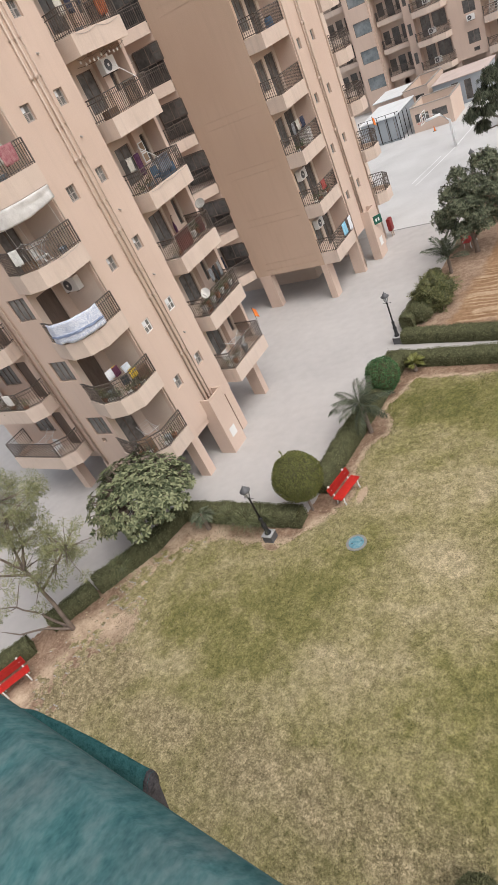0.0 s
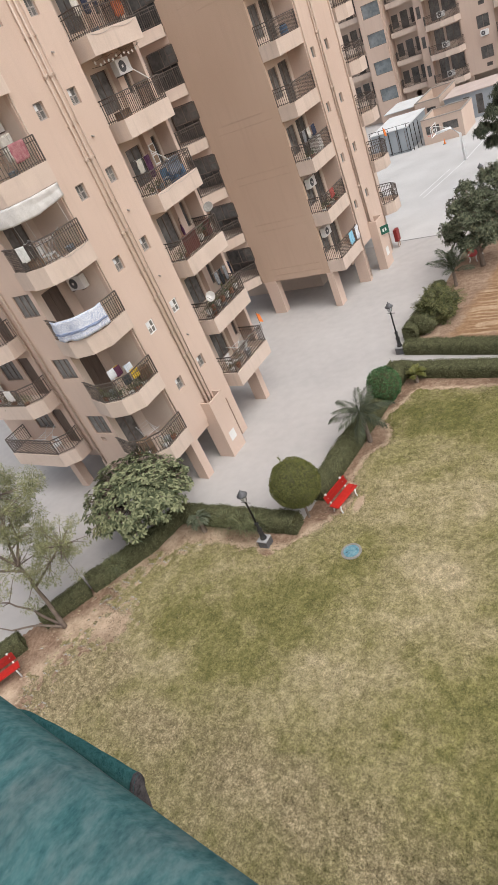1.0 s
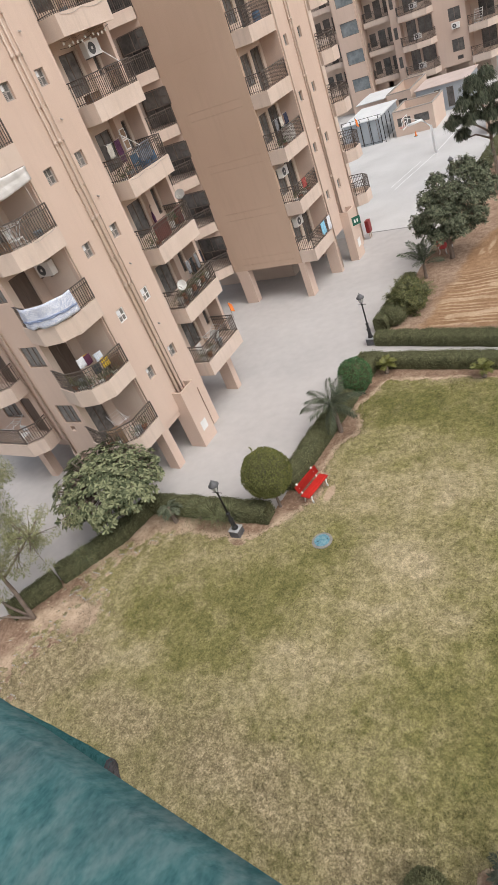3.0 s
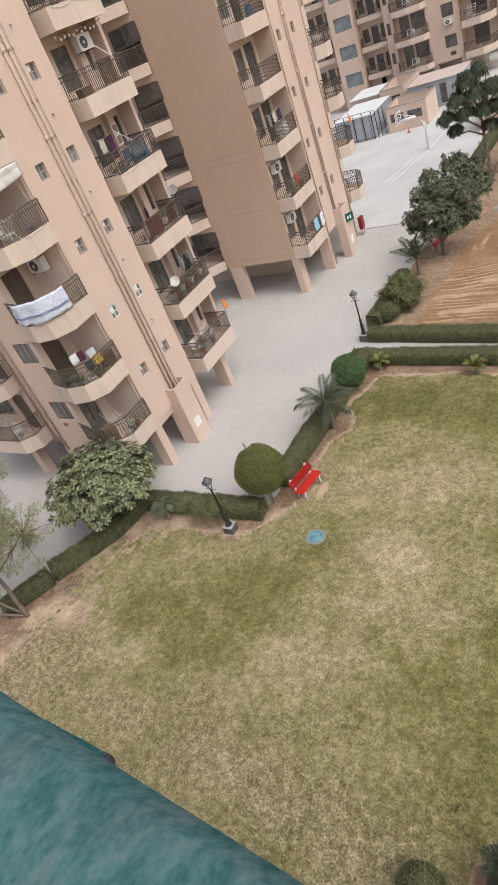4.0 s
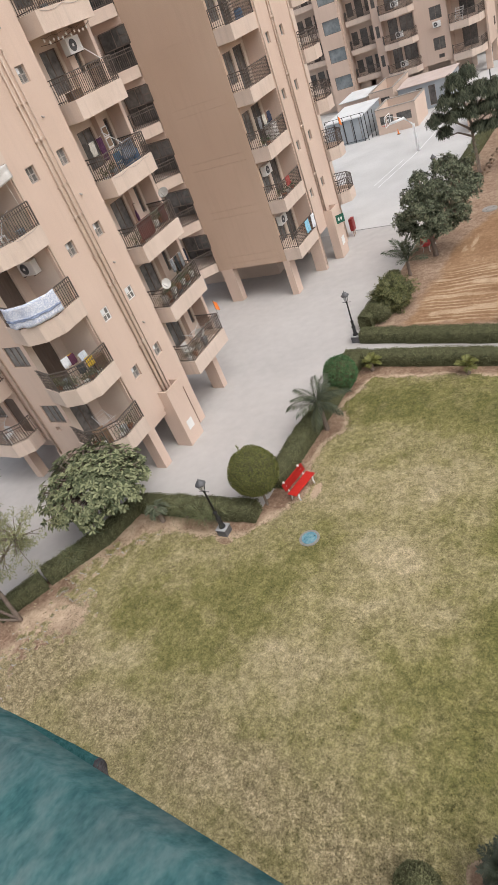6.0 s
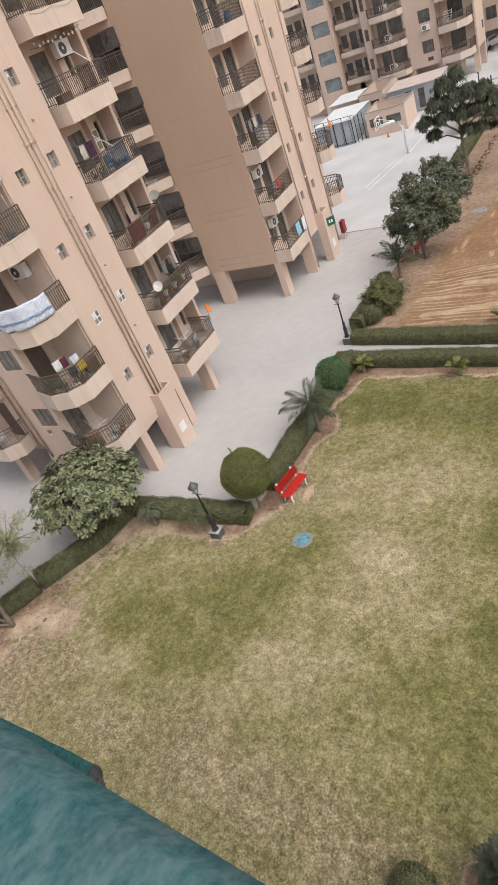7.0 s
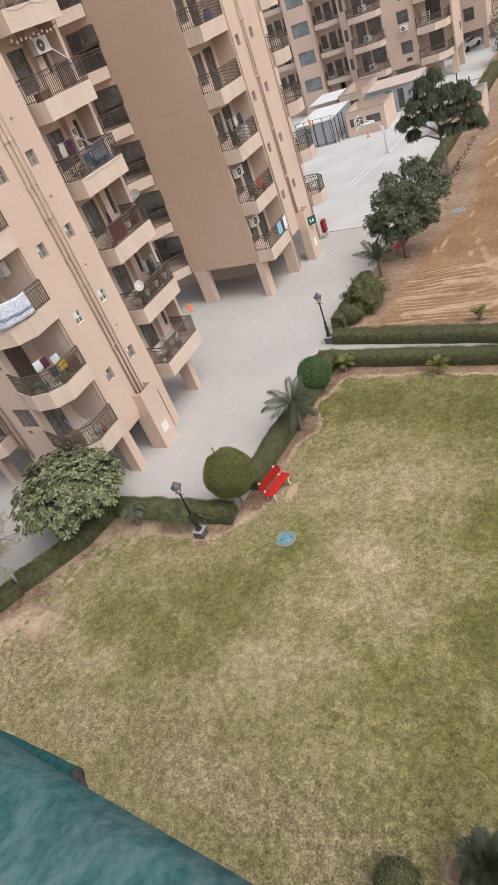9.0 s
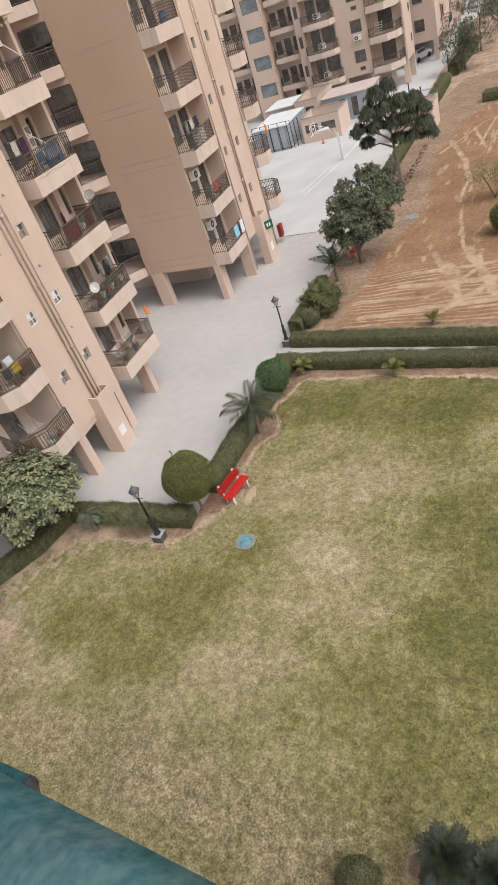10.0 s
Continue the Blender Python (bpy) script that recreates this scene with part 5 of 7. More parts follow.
plumeria_crown()
tree("feathery_tree", (-21.15, 7.5), "slender tree with sparse feathery yellow green leaves",
     [[(0, 0, 0), (-0.15, 0.1, 1.2), (-0.3, 0.25, 2.4), (-0.5, 0.3, 3.3)], [(-0.5, 0.3, 3.3), (-0.9, 0.0, 4.3), (-1.3, -0.2, 5.3)], [(-0.5, 0.3, 3.3), (-0.2, 0.8, 4.3), (0.0, 1.0, 5.6)], [(-0.5, 0.3, 3.3), (-0.9, 0.9, 4.6), (-0.9, 1.4, 5.9)], [(-0.45, 0.3, 3.0), (-1.4, -0.5, 3.7), (-2.2, -0.8, 4.2)],
      [(0, 0, 0.1), (-0.8, -0.2, 1.0), (-1.7, -0.5, 1.7), (-2.4, -1.0, 2.0)], [(0, 0, 0.1), (-0.7, -0.5, 0.6), (-1.5, -1.2, 0.9), (-2.0, -1.5, 1.3)], [(-0.3, 0.25, 2.2), (0.5, 1.0, 3.0), (0.9, 1.5, 3.4)]],
     [(-0.6 + _rn.uniform(-2.0, 1.3), 1.4 + _rn.uniform(-1.6, 1.2), 5.1 + _rn.uniform(-0.8, 1.4), _rn.uniform(0.2, 0.5)) for _ in range(80)]
     + [(_rn.uniform(-2.4, 1.3), _rn.uniform(-1.0, 2.0), _rn.uniform(2.4, 4.6), _rn.uniform(0.15, 0.33)) for _ in range(34)]
     + [(_rn.uniform(-0.8, 2.4), _rn.uniform(0.2, 2.6), _rn.uniform(2.6, 4.6), _rn.uniform(0.14, 0.3)) for _ in range(60)]
     + [(-2.2, -1.3, 1.7, 0.3), (-1.8, -1.0, 2.0, 0.3), (-0.6, -0.1, 1.5, 0.3), (0.9, 1.6, 3.3, 0.35), (1.0, 1.5, 2.9, 0.3)],
     33, M_FEATH, 1700, 0.14, 0.03, 0.9, 0.35, r0=0.11)


def clump_tree(name, at, label, limbs, blobs, seed, material, sprays, ll, lw, droop, r0):
    """A crown of leaf sprays: each blob (x, y, z, rx, rz) carries twigs that end in drooping tufts."""
    rnd = random.Random(seed)
    host = tree(name, at, label, limbs, [], seed, material, 1, ll, lw, 1.0, r0=r0)
    crown = [o for o in host.children if o.name.startswith("crown")][0]
    mb, wood = MB(), MB()
    o = Vector((at[0], at[1], 0))
    for x, y, z, rx, rz in blobs:
        c = o + Vector((x, y, z))
        for _ in range(int(sprays * rx * (rx + rz))):
            d = rand_dir(rnd)
            if d.z < -0.35:
                d.z *= -0.6
            k = (0.6 + 0.4 * rnd.random()) * (1 + 0.4 * noise.noise(d * 2.2 + c))
            p = c + Vector((d.x * rx, d.y * rx, d.z * rz)) * k
            wood.tube([c + (p - c) * 0.3, p], 0.018, 4, 0.008)
            ax = (d + Vector((0, 0, 0.45))).normalized()
            side = ax.orthogonal().normalized()
            m = rnd.randint(9, 13)
            for i in range(m):
                r = Matrix.Rotation(6.283 * i / m + rnd.uniform(-0.3, 0.3), 3, ax)
                q = (r @ side + ax * rnd.uniform(-0.1, 0.9) + Vector((0, 0, -droop))).normalized()
                leaf(mb, p + rand_dir(rnd) * 0.06, q, ax, ll * rnd.uniform(0.7, 1.25), lw * rnd.uniform(0.8, 1.2))
    old = crown.data
    crown.data = mb.mesh("crown")
    crown.data.materials.append(material)
    bpy.data.meshes.remove(old)
    part("twig", wood, M_BARK, host)
    return host


clump_tree("mango_tree", (-11.3, 36.5), "dense green broadleaf tree with an uneven crown beside the drive",
           [[(0, 0, 0), (-0.1, 0.05, 1.2), (-0.3, 0.1, 2.4)], [(-0.1, 0.05, 1.0), (-0.9, 0.3, 2.0), (-1.4, 0.4, 3.0)], [(0.0, 0.05, 0.9), (0.7, 0.4, 2.0), (1.2, 0.6, 3.0)], [(-0.3, 0.1, 2.0), (-0.2, 0.2, 3.6), (-0.3, 0.3, 4.6)]],
           [(-1.25, 0.0, 2.5, 0.85, 0.8), (-0.9, 0.5, 3.5, 0.8, 0.7), (-0.2, -0.5, 3.0, 0.9, 0.8), (0.4, 0.3, 3.9, 0.85, 0.75), (1.3, 0.4, 3.3, 0.85, 0.8), (1.7, 0.2, 2.5, 0.7, 0.6), (0.6, -0.4, 2.3, 0.8, 0.6), (-0.5, 0.9, 4.4, 0.6, 0.55), (0.9, 1.4, 4.7, 0.8, 0.7), (1.6, 1.6, 4.2, 0.85, 0.7), (2.0, 0.9, 3.2, 0.8, 0.7), (2.2, 1.8, 3.4, 0.7, 0.6), (0.2, 0.2, 2.9, 1.0, 0.8), (-1.5, 0.3, 1.8, 0.6, 0.5), (-0.3, -0.7, 1.8, 0.7, 0.5), (0.7, -0.3, 1.7, 0.7, 0.5), (-0.8, 0.1, 1.4, 0.5, 0.4), (1.5, 0.4, 1.9, 0.6, 0.45)],
           34, M_MANGOL, 150, 0.17, 0.065, 0.15, 0.16)
clump_tree("tall_tree", (-11.1, 49.6), "tall dark tree with long drooping leaves beside the court",
           [[(0, 0, 0), (-0.1, 0, 1.8), (-0.2, 0, 3.6), (-0.5, 0, 5.2), (-0.8, 0.1, 6.6)], [(-0.2, 0, 3.2), (-1.6, -0.3, 4.4), (-2.6, -0.4, 4.6)], [(-0.3, 0, 4.0), (0.9, 0.3, 5.3), (2.0, 0.4, 5.6)], [(-0.2, 0, 2.8), (-1.2, 0.2, 3.2), (-2.2, 0.2, 3.0)], [(-0.2, 0, 3.4), (0.9, 0.1, 4.0), (1.9, 0.2, 4.0)]],
           [(-0.9, 0.1, 6.5, 0.8, 0.8), (-0.1, 0.2, 6.9, 0.6, 0.7), (-1.6, -0.2, 5.5, 0.75, 0.75), (-0.4, 0.0, 5.5, 0.8, 0.9), (0.6, 0.2, 5.7, 0.7, 0.8), (1.5, 0.3, 5.6, 0.75, 0.7), (2.2, 0.4, 5.0, 0.6, 0.65), (-2.4, -0.3, 4.5, 0.7, 0.65), (-1.2, -0.2, 4.5, 0.75, 0.7), (0.1, 0.1, 4.5, 0.75, 0.7), (1.1, 0.2, 4.5, 0.8, 0.75), (2.1, 0.3, 4.0, 0.75, 0.65), (-2.1, 0.2, 3.5, 0.55, 0.5), (0.3, 0.1, 3.4, 0.6, 0.5), (1.3, 0.2, 3.3, 0.7, 0.55), (2.5, 0.4, 3.3, 0.6, 0.5)],
           35, M_TALL, 120, 0.42, 0.055, 1.6, 0.14)
tree("sapling", (-10.6, 47.0), "thin dark sapling beside a row of stones", [[(0, 0, 0), (-0.05, 0, 1.4), (-0.1, 0.1, 3.0)]], [(-0.1 + _rn.gauss(0, 0.2), _rn.gauss(0, 0.2), 1.6 + i * 0.13, 0.25) for i in range(14)], 36, M_MANGO, 260, 0.2, 0.05, 0.8, 0.6, r0=0.05)
tree("shrub", (-3.95, 43.6), "half bare branching shrub in the sandy field", [[(0, 0, 0), (-0.3, 0.1, 0.7), (-0.7, 0.2, 1.5)], [(0, 0, 0.1), (0.2, 0.3, 0.8), (0.4, 0.5, 1.7)], [(0, 0, 0.1), (0.1, -0.4, 0.9), (0.0, -0.8, 1.5)]],
     [(_rn.gauss(0, 0.7), _rn.gauss(0, 0.6), 1.75 + _rn.uniform(-0.6, 0.6), 0.42) for _ in range(30)], 37, M_OLIVE, 420, 0.14, 0.05, 0.9, 0.2, r0=0.06)
for i, (x, y, s) in enumerate(((-9.9, 84.0, 1.0), (-8.9, 92.0, 1.25), (-7.5, 101.0, 1.4), (-9.0, 112.0, 1.5), (-7.0, 124.0, 1.6))):
    tree("roadside_tree", (x, y), "dark green roadside tree along the far road", [[(0, 0, 0), (0, 0.1, 1.5), (0.1, 0, 3.0 * s)], [(0, 0, 1.2), (-0.9, 0.2, 2.4), (-1.3, 0.3, 3.2)], [(0, 0, 1.2), (0.9, 0.1, 2.3), (1.4, 0.2, 3.0)]],
         [(_rn.gauss(0, 1.1 * s), _rn.gauss(0, 1.0 * s), 3.0 * s + _rn.uniform(-1.4, 1.5) * s, _rn.uniform(0.5, 0.8)) for _ in range(34)], 40 + i, M_MANGO, 330, 0.26, 0.1, 0.9, 0.3)

# ---- palms ----
palm((-12.25, 19.75), 1.45, 17, 1.55, M_PALMG, 51, "grey green date palm with arching fronds in a soil bay", 0.75, 0.42, 0.02, tilt=(28, 105), hang=1.0)
palm((-17.6, 13.4), 0.85, 9, 0.62, M_PALM, 53, "small young palm on bare soil", 0.6, 0.2, 0.018)


def grassy_clump(x, y, seed, count=260, length=1.15):
    """A fountain of thin arching blades."""
    rnd = random.Random(seed)
    t = thing("ornamental_grass", "fountain of thin grey green blades beside the hedge", "grass", (x, y, 0.02), "ornamental grasses")
    mb = MB()
    for _ in range(count):
        a, out, up = rnd.uniform(0, 6.283), rnd.uniform(0.35, 0.95) * length, rnd.uniform(0.7, 1.15)
        w, dx, dy = rnd.uniform(0.006, 0.011), math.cos(a), math.sin(a)
        n = len(mb.v)
        for i in range(6):
            q = i / 5
            r, z = out * q, 0.05 + up * (2.3 * q - 1.75 * q * q) * (1.2 - 0.35 * out)
            k = w * (1 - 0.85 * q)
            mb.v += [(dx * r - dy * k, dy * r + dx * k, max(z, 0.03)), (dx * r + dy * k, dy * r - dx * k, max(z, 0.03))]
        mb.f += [(n + 2 * i, n + 2 * i + 1, n + 2 * i + 3, n + 2 * i + 2) for i in range(5)]
    part("blades", mb, M_GRASSY, t, local=True)
    part("crown_base", MB().lathe([(0.10, 0.0), (0.12, 0.08), (0.05, 0.22), (0.0, 0.24)], n=8), M_BARK, t, local=True)


for px, py, ps in ((-15.6, 13.75, 54), (-14.85, 13.75, 64), (-16.5, 13.8, 65), (-20.45, 10.5, 66)):
    grassy_clump(px, py, ps)
palm((-12.3, 34.2), 0.9, 14, 1.9, M_PALMG, 55, "grey green date palm beside the drive", 0.4, 0.36, 0.026, tilt=(35, 112), hang=0.35)
palm((-11.55, 24.3), 0.4, 10, 0.62, M_PALMY, 56, "young yellow green palm against the hedge", 0.5, 0.22, 0.02, tilt=(30, 105), hang=0.2)
palm((-6.9, 23.75), 0.4, 9, 0.62, M_PALMY, 57, "young yellow green palm against the hedge", 0.5, 0.22, 0.02, tilt=(30, 105), hang=0.2)
palm((-5.8, 28.2), 0.25, 6, 0.7, M_PALMY, 58, "small yellow green palm in the sandy field", 0.5, 0.2, 0.02, tilt=(40, 105))
palm((-2.15, 4.55), 1.35, 95, 0.85, M_PALMD, 59, "dense dark palm with crossed fronds on the lawn", 0.35, 0.15, 0.012, tilt=(-10, 118), hang=0.15)
palm((-1.25, 4.5), 1.2, 95, 0.85, M_PALMD, 60, "dense dark palm with crossed fronds on the lawn", 0.35, 0.15, 0.012, tilt=(-10, 118), hang=0.15)
palm((-1.6, 3.6), 1.1, 90, 0.85, M_PALMD, 61, "dense dark palm with crossed fronds on the lawn", 0.35, 0.15, 0.012, tilt=(-10, 118), hang=0.15)


# ---- lamps, benches, covers ----
def street_lamp(at, group="garden lamps"):
    t = thing("street_lamp", "black cast iron garden lamp with lantern on granite block", "lamp", (at[0], at[1], 0), group)
    part("plinth", MB().box(-0.21, 0.21, -0.21, 0.21, 0, 0.36), M_GRANITE, t, local=True)
    part("plinth_cap", MB().box(-0.225, 0.225, -0.225, 0.225, 0.361, 0.40), M_GRANTOP, t, "pale granite cap", local=True)
    part("post_foot", MB().lathe([(0.14, 0.40), (0.14, 0.46), (0.10, 0.50), (0.085, 0.80), (0.11, 0.84), (0.11, 0.90), (0.07, 0.95), (0.065, 1.15), (0.095, 1.20), (0.06, 1.27)], n=10), M_BLACK, t, local=True, smooth=True)
    p = part("post", MB().lathe([(0.042, 1.27), (0.038, 2.3), (0.055, 2.33), (0.03, 2.38), (0.06, 2.42)], n=8), M_BLACK, t, local=True, smooth=True)
    arm = MB().tube([(-0.2, 0, 2.34), (0.2, 0, 2.34)], 0.012, 5)
    arm.lathe([(0.0, -0.03), (0.025, 0.0), (0.0, 0.03)], (-0.2, 0, 2.34), 6).lathe([(0.0, -0.03), (0.025, 0.0), (0.0, 0.03)], (0.2, 0, 2.34), 6)
    part("ladder_bar", arm, M_BLACK, p, local=True)
    lan = part("lantern", MB().lathe([(0.07, 2.42), (0.15, 2.70), (0.15, 2.70), (0.02, 2.71)], n=6), M_LGLASS, t, "frosted lantern glass", local=True)
    for i in range(6):
        a = math.pi / 3 * i
        part("glazing_bar", MB().tube([(0.075 * math.cos(a), 0.075 * math.sin(a), 2.42), (0.158 * math.cos(a), 0.158 * math.sin(a), 2.71)], 0.011, 4), M_BLACK, lan, local=True)
    part("roof_cap", MB().lathe([(0.20, 2.70), (0.22, 2.74), (0.13, 2.80), (0.11, 2.87), (0.05, 2.90), (0.02, 2.93), (0.03, 2.96), (0.0, 3.01)], n=12), M_GRANITE, t, "dark grey domed cap", local=True, smooth=True)
    return t


lamp = street_lamp((-14.25, 13.2))
for x, y in ((-13.33, 27.2), (-13.5, 46.85), (-11.3, 81.2)):
    copy_thing(lamp, pose(x, y, 0))


def bench(x, y, turn, label):
    """Faces its own +x; 1.4 m long."""
    t = thing("park_bench", label, "bench", (x, y, 0.03), "red park benches", turn)
    for s in (-0.52, 0.52):
        mb = MB()
        mb.tube([(0.24, s, 0.0), (0.20, s, 0.2), (0.23, s, 0.40)], 0.035, 6)
        mb.tube([(-0.22, s, 0.0), (-0.16, s, 0.2), (-0.20, s, 0.42), (-0.34, s, 0.86)], 0.035, 6)
        mb.tube([(-0.2, s, 0.40), (0.23, s, 0.40)], 0.035, 6)
        mb.tube([(-0.34, s, 0.82), (-0.36, s, 0.90)], 0.05, 6)
        part("cast_leg", mb, M_WHITE, t, "white cast leg", local=True, smooth=True)
    for i in range(3):
        part("seat_slat", MB().box(-0.17 + i * 0.145, -0.04 + i * 0.145, -0.7, 0.7, 0.436, 0.465), M_RED, t, local=True)
    for i in range(2):
        z, xo = 0.56 + i * 0.16, -0.20 - i * 0.055
        mb = MB()
        mb.poly([(xo, -0.7, z), (xo, 0.7, z), (xo - 0.05, 0.7, z + 0.14), (xo - 0.05, -0.7, z + 0.14)])
        mb.poly([(xo - 0.03, 0.7, z), (xo - 0.03, -0.7, z), (xo - 0.08, -0.7, z + 0.14), (xo - 0.08, 0.7, z + 0.14)])
        n = [(xo, z), (xo - 0.05, z + 0.14), (xo - 0.08, z + 0.14), (xo - 0.03, z)]
        for k in range(4):
            (a, b), (c, d) = n[k], n[(k + 1) % 4]
            mb.poly([(a, -0.7, b), (a, 0.7, b), (c, 0.7, d), (c, -0.7, d)])
        for k in (-0.7, 0.7):
            mb.poly([(a, k, b) for a, b in n])
        part("back_slat", mb, M_RED, t, local=True)
    return t


bench(-11.83, 15.82, -11, "red slatted bench with white cast legs by the hedge")
bench(-21.75, 4.75, -28, "red slatted bench with white legs on bare soil")
bench(-12.0, 37.7, -5, "red slatted bench under a dark tree")


def cover(x, y, r, m, label, z=0.05):
    t = thing("manhole_cover", label, "cover", (x, y, z))
    part("rim", MB().lathe([(r + 0.08, -0.04), (r + 0.08, 0.012), (r + 0.01, 0.016), (r, 0.006)], n=28), M_STONE, t, "cement rim", local=True)
    d = part("lid", MB().lathe([(r - 0.015, -0.02), (r - 0.015, 0.022), (r - 0.05, 0.03), (0.0, 0.032)], n=28), m, t, local=True)
    for a in (0.6, 3.74):
        part("lifting_ring", MB().tube([(0.6 * r * math.cos(a), 0.6 * r * math.sin(a), 0.03), (0.6 * r * math.cos(a) + 0.06, 0.6 * r * math.sin(a), 0.045)], 0.012, 5), M_BLACK, d, local=True)


cover(-10.57, 13.4, 0.31, M_BLUE, "round blue painted manhole cover in the lawn", 0.1)
cover(-9.2, 42.5, 0.4, M_STONE, "round grey manhole cover in the earth")
_rk = random.Random(8)
for i in range(46):
    s = i / 45
    x, y = -10.75 + s * 0.25 + _rk.uniform(-0.14, 0.14), 48.2 + s * 10.5
    mb = MB()
    mb.lathe([(0.06, 0), (0.17, 0.05), (0.15, 0.16), (0.05, 0.2)], n=6)
    st = part("edging_stone", mb, M_ROCK)
    st.matrix_basis = pose(x, y, 0.02, _rk.uniform(-20, 20), _rk.uniform(-20, 20), _rk.uniform(0, 360)) @ Matrix.Diagonal((_rk.uniform(0.7, 1.3), _rk.uniform(0.7, 1.4), _rk.uniform(0.7, 1.2), 1))
    tagged(st, "rough brown stone in an edging row", "stone", "edging stones")


# ---- court: hoop, sheds ----
M_HOOP = mat("fresh_white_enamel", (0.80, 0.80, 0.80, 1), (0.88, 0.88, 0.88, 1), 2, 30, 0.45, 0.0)


def basketball_hoop():
    t = thing("basketball_hoop", "white tubular basketball post with a bent arm on the court", "hoop", (-18.15, 59.15, -0.012))
    part("pole", MB().tube([(-18.15, 59.15, 0), (-18.2, 59.14, 2.3), (-18.9, 59.0, 3.0), (-20.1, 58.9, 2.85)], 0.12, 8), M_HOOP, t, smooth=True)
    part("brace", MB().tube([(-18.95, 59.0, 3.02), (-20.3, 59.1, 3.45), (-20.6, 58.9, 3.3)], 0.03, 6), M_WHITE, t)
    b = MB()
    for p, q in (((0, -0.75, 2.75), (0, 0.75, 2.75)), ((0, 0.75, 2.75), (0, 0.75, 3.6)), ((0, 0.75, 3.6), (0, -0.75, 3.6)), ((0, -0.75, 3.6), (0, -0.75, 2.75)), ((0, -0.3, 2.75), (0, -0.3, 3.2)), ((0, 0.3, 2.75), (0, 0.3, 3.2)), ((0, -0.3, 3.2), (0, 0.3, 3.2))):
        b.tube([(p[0] - 20.3, p[1] + 58.9, p[2]), (q[0] - 20.3, q[1] + 58.9, q[2])], 0.03, 6)
    part("backboard_frame", b, M_WHITE, t)
    r = MB().tube([(-20.62 + 0.23 * math.cos(a * 0.524), 58.9 + 0.23 * math.sin(a * 0.524), 2.8) for a in range(13)], 0.014, 5)
    part("ring", r, M_RED, t)


basketball_hoop()


def shed(name, x0, x1, y0, y1, h, wall, roof, label, windows=(), parapet=0.0, fence=False):
    t = thing(name, label, "shed", ((x0 + x1) / 2, (y0 + y1) / 2, -0.012))
    mb = MB()
    panel(mb, (x0, y0), (1, 0), (0, -1), x1 - x0, -0.01, h, windows, 0.15)
    part("wall", mb, wall, t)
    part("wall", MB().box(x0, x0 + 0.15, y0 + 0.152, y1, -0.01, h), wall, t)
    part("wall", MB().box(x1 - 0.15, x1, y0 + 0.152, y1, -0.01, h), wall, t)
    part("wall", MB().box(x0 + 0.152, x1 - 0.152, y1 - 0.15, y1, -0.01, h), wall, t)
    if parapet:
        part("roof", MB().box(x0 + 0.152, x1 - 0.152, y0 + 0.152, y1 - 0.152, h - parapet - 0.1, h - parapet), roof, t)
        for q in ((x0 - 0.04, x1 + 0.04, y0 - 0.04, y0 + 0.18), (x0 - 0.04, x1 + 0.04, y1 - 0.18, y1 + 0.04), (x0 - 0.04, x0 + 0.18, y0 + 0.182, y1 - 0.182), (x1 - 0.18, x1 + 0.04, y0 + 0.182, y1 - 0.182)):
            part("coping", MB().box(*q, h + 0.002, h + 0.07), M_SOFFIT if wall is M_WALL else wall, t)
    else:
        part("roof", MB().box(x0 - 0.12, x1 + 0.12, y0 - 0.12, y1 + 0.12, h + 0.004, h + 0.09), roof, t)
    for a, b, c, e in windows:
        window(t, (x0 + a, y0), (1, 0), (0, -1), b - a, c, e - c, 1, 0.06)
    return t


gym = shed("shed", -29.6, -25.75, 67.0, 73.2, 2.35, M_STEEL, M_ROOF, "grey sheet metal shed with a white flat roof")
for i in range(5):
    x = -29.7 + i * 1.0
    part("fence_post", MB().box(x - 0.03, x + 0.03, 66.9, 66.96, 0, 2.75), M_BLACK, gym)
for i in range(3):
    part("fence_post", MB().box(-25.35 + i * 0.25, -25.29 + i * 0.25, 66.9 + i * 0.5, 66.96 + i * 0.5, 0, 2.6), M_BLACK, gym)
for z in (0.15, 2.7):
    part("fence_rail", MB().box(-29.7, -25.3, 66.965, 66.99, z, z + 0.04), M_BLACK, gym)
for i in range(4):
    part("sheet_joint", MB().box(-28.7 + i * 0.9, -28.66 + i * 0.9, 66.97, 66.998, 0.2, 2.3), M_FRAME, gym)
shed("shed", -24.4, -20.3, 67.6, 71.6, 2.35, M_WALL, M_SOFFIT, "low beige masonry room with dark windows", [(0.35, 0.9, 0.9, 1.7), (1.05, 1.75, 0.9, 1.7), (2.1, 3.6, 0.9, 1.7)], 0.8)
shed("shed", -26.9, -24.2, 73.8, 80.0, 2.9, M_WALL, M_SOFFIT, "beige masonry room with an open parapet roof", [(1.2, 2.2, 1.2, 2.2)], 1.3)
shed("shed", -30.6, -27.4, 74.4, 79.0, 2.6, M_WALL, M_ROOF, "beige masonry room with a pale roof", [(0.6, 2.6, 1.0, 2.1)])
shed("shed", -23.6, -18.2, 73.4, 78.0, 2.55, M_STEEL, mat("pinkish_roof_sheet", (0.50, 0.40, 0.36, 1), (0.62, 0.52, 0.48, 1), 0.8, 20, 0.7, 0.1), "blue grey sheet metal cabin with a pinkish roof", [(1.9, 2.6, 0.3, 2.2), (3.2, 3.9, 0.3, 2.2)])
shed("shed", -14.2, -10.2, 61.3, 65.0, 2.35, M_WALL, M_SOFFIT, "small beige masonry booth beside the court", [(0.4, 1.0, 1.2, 1.8)], 0.2)
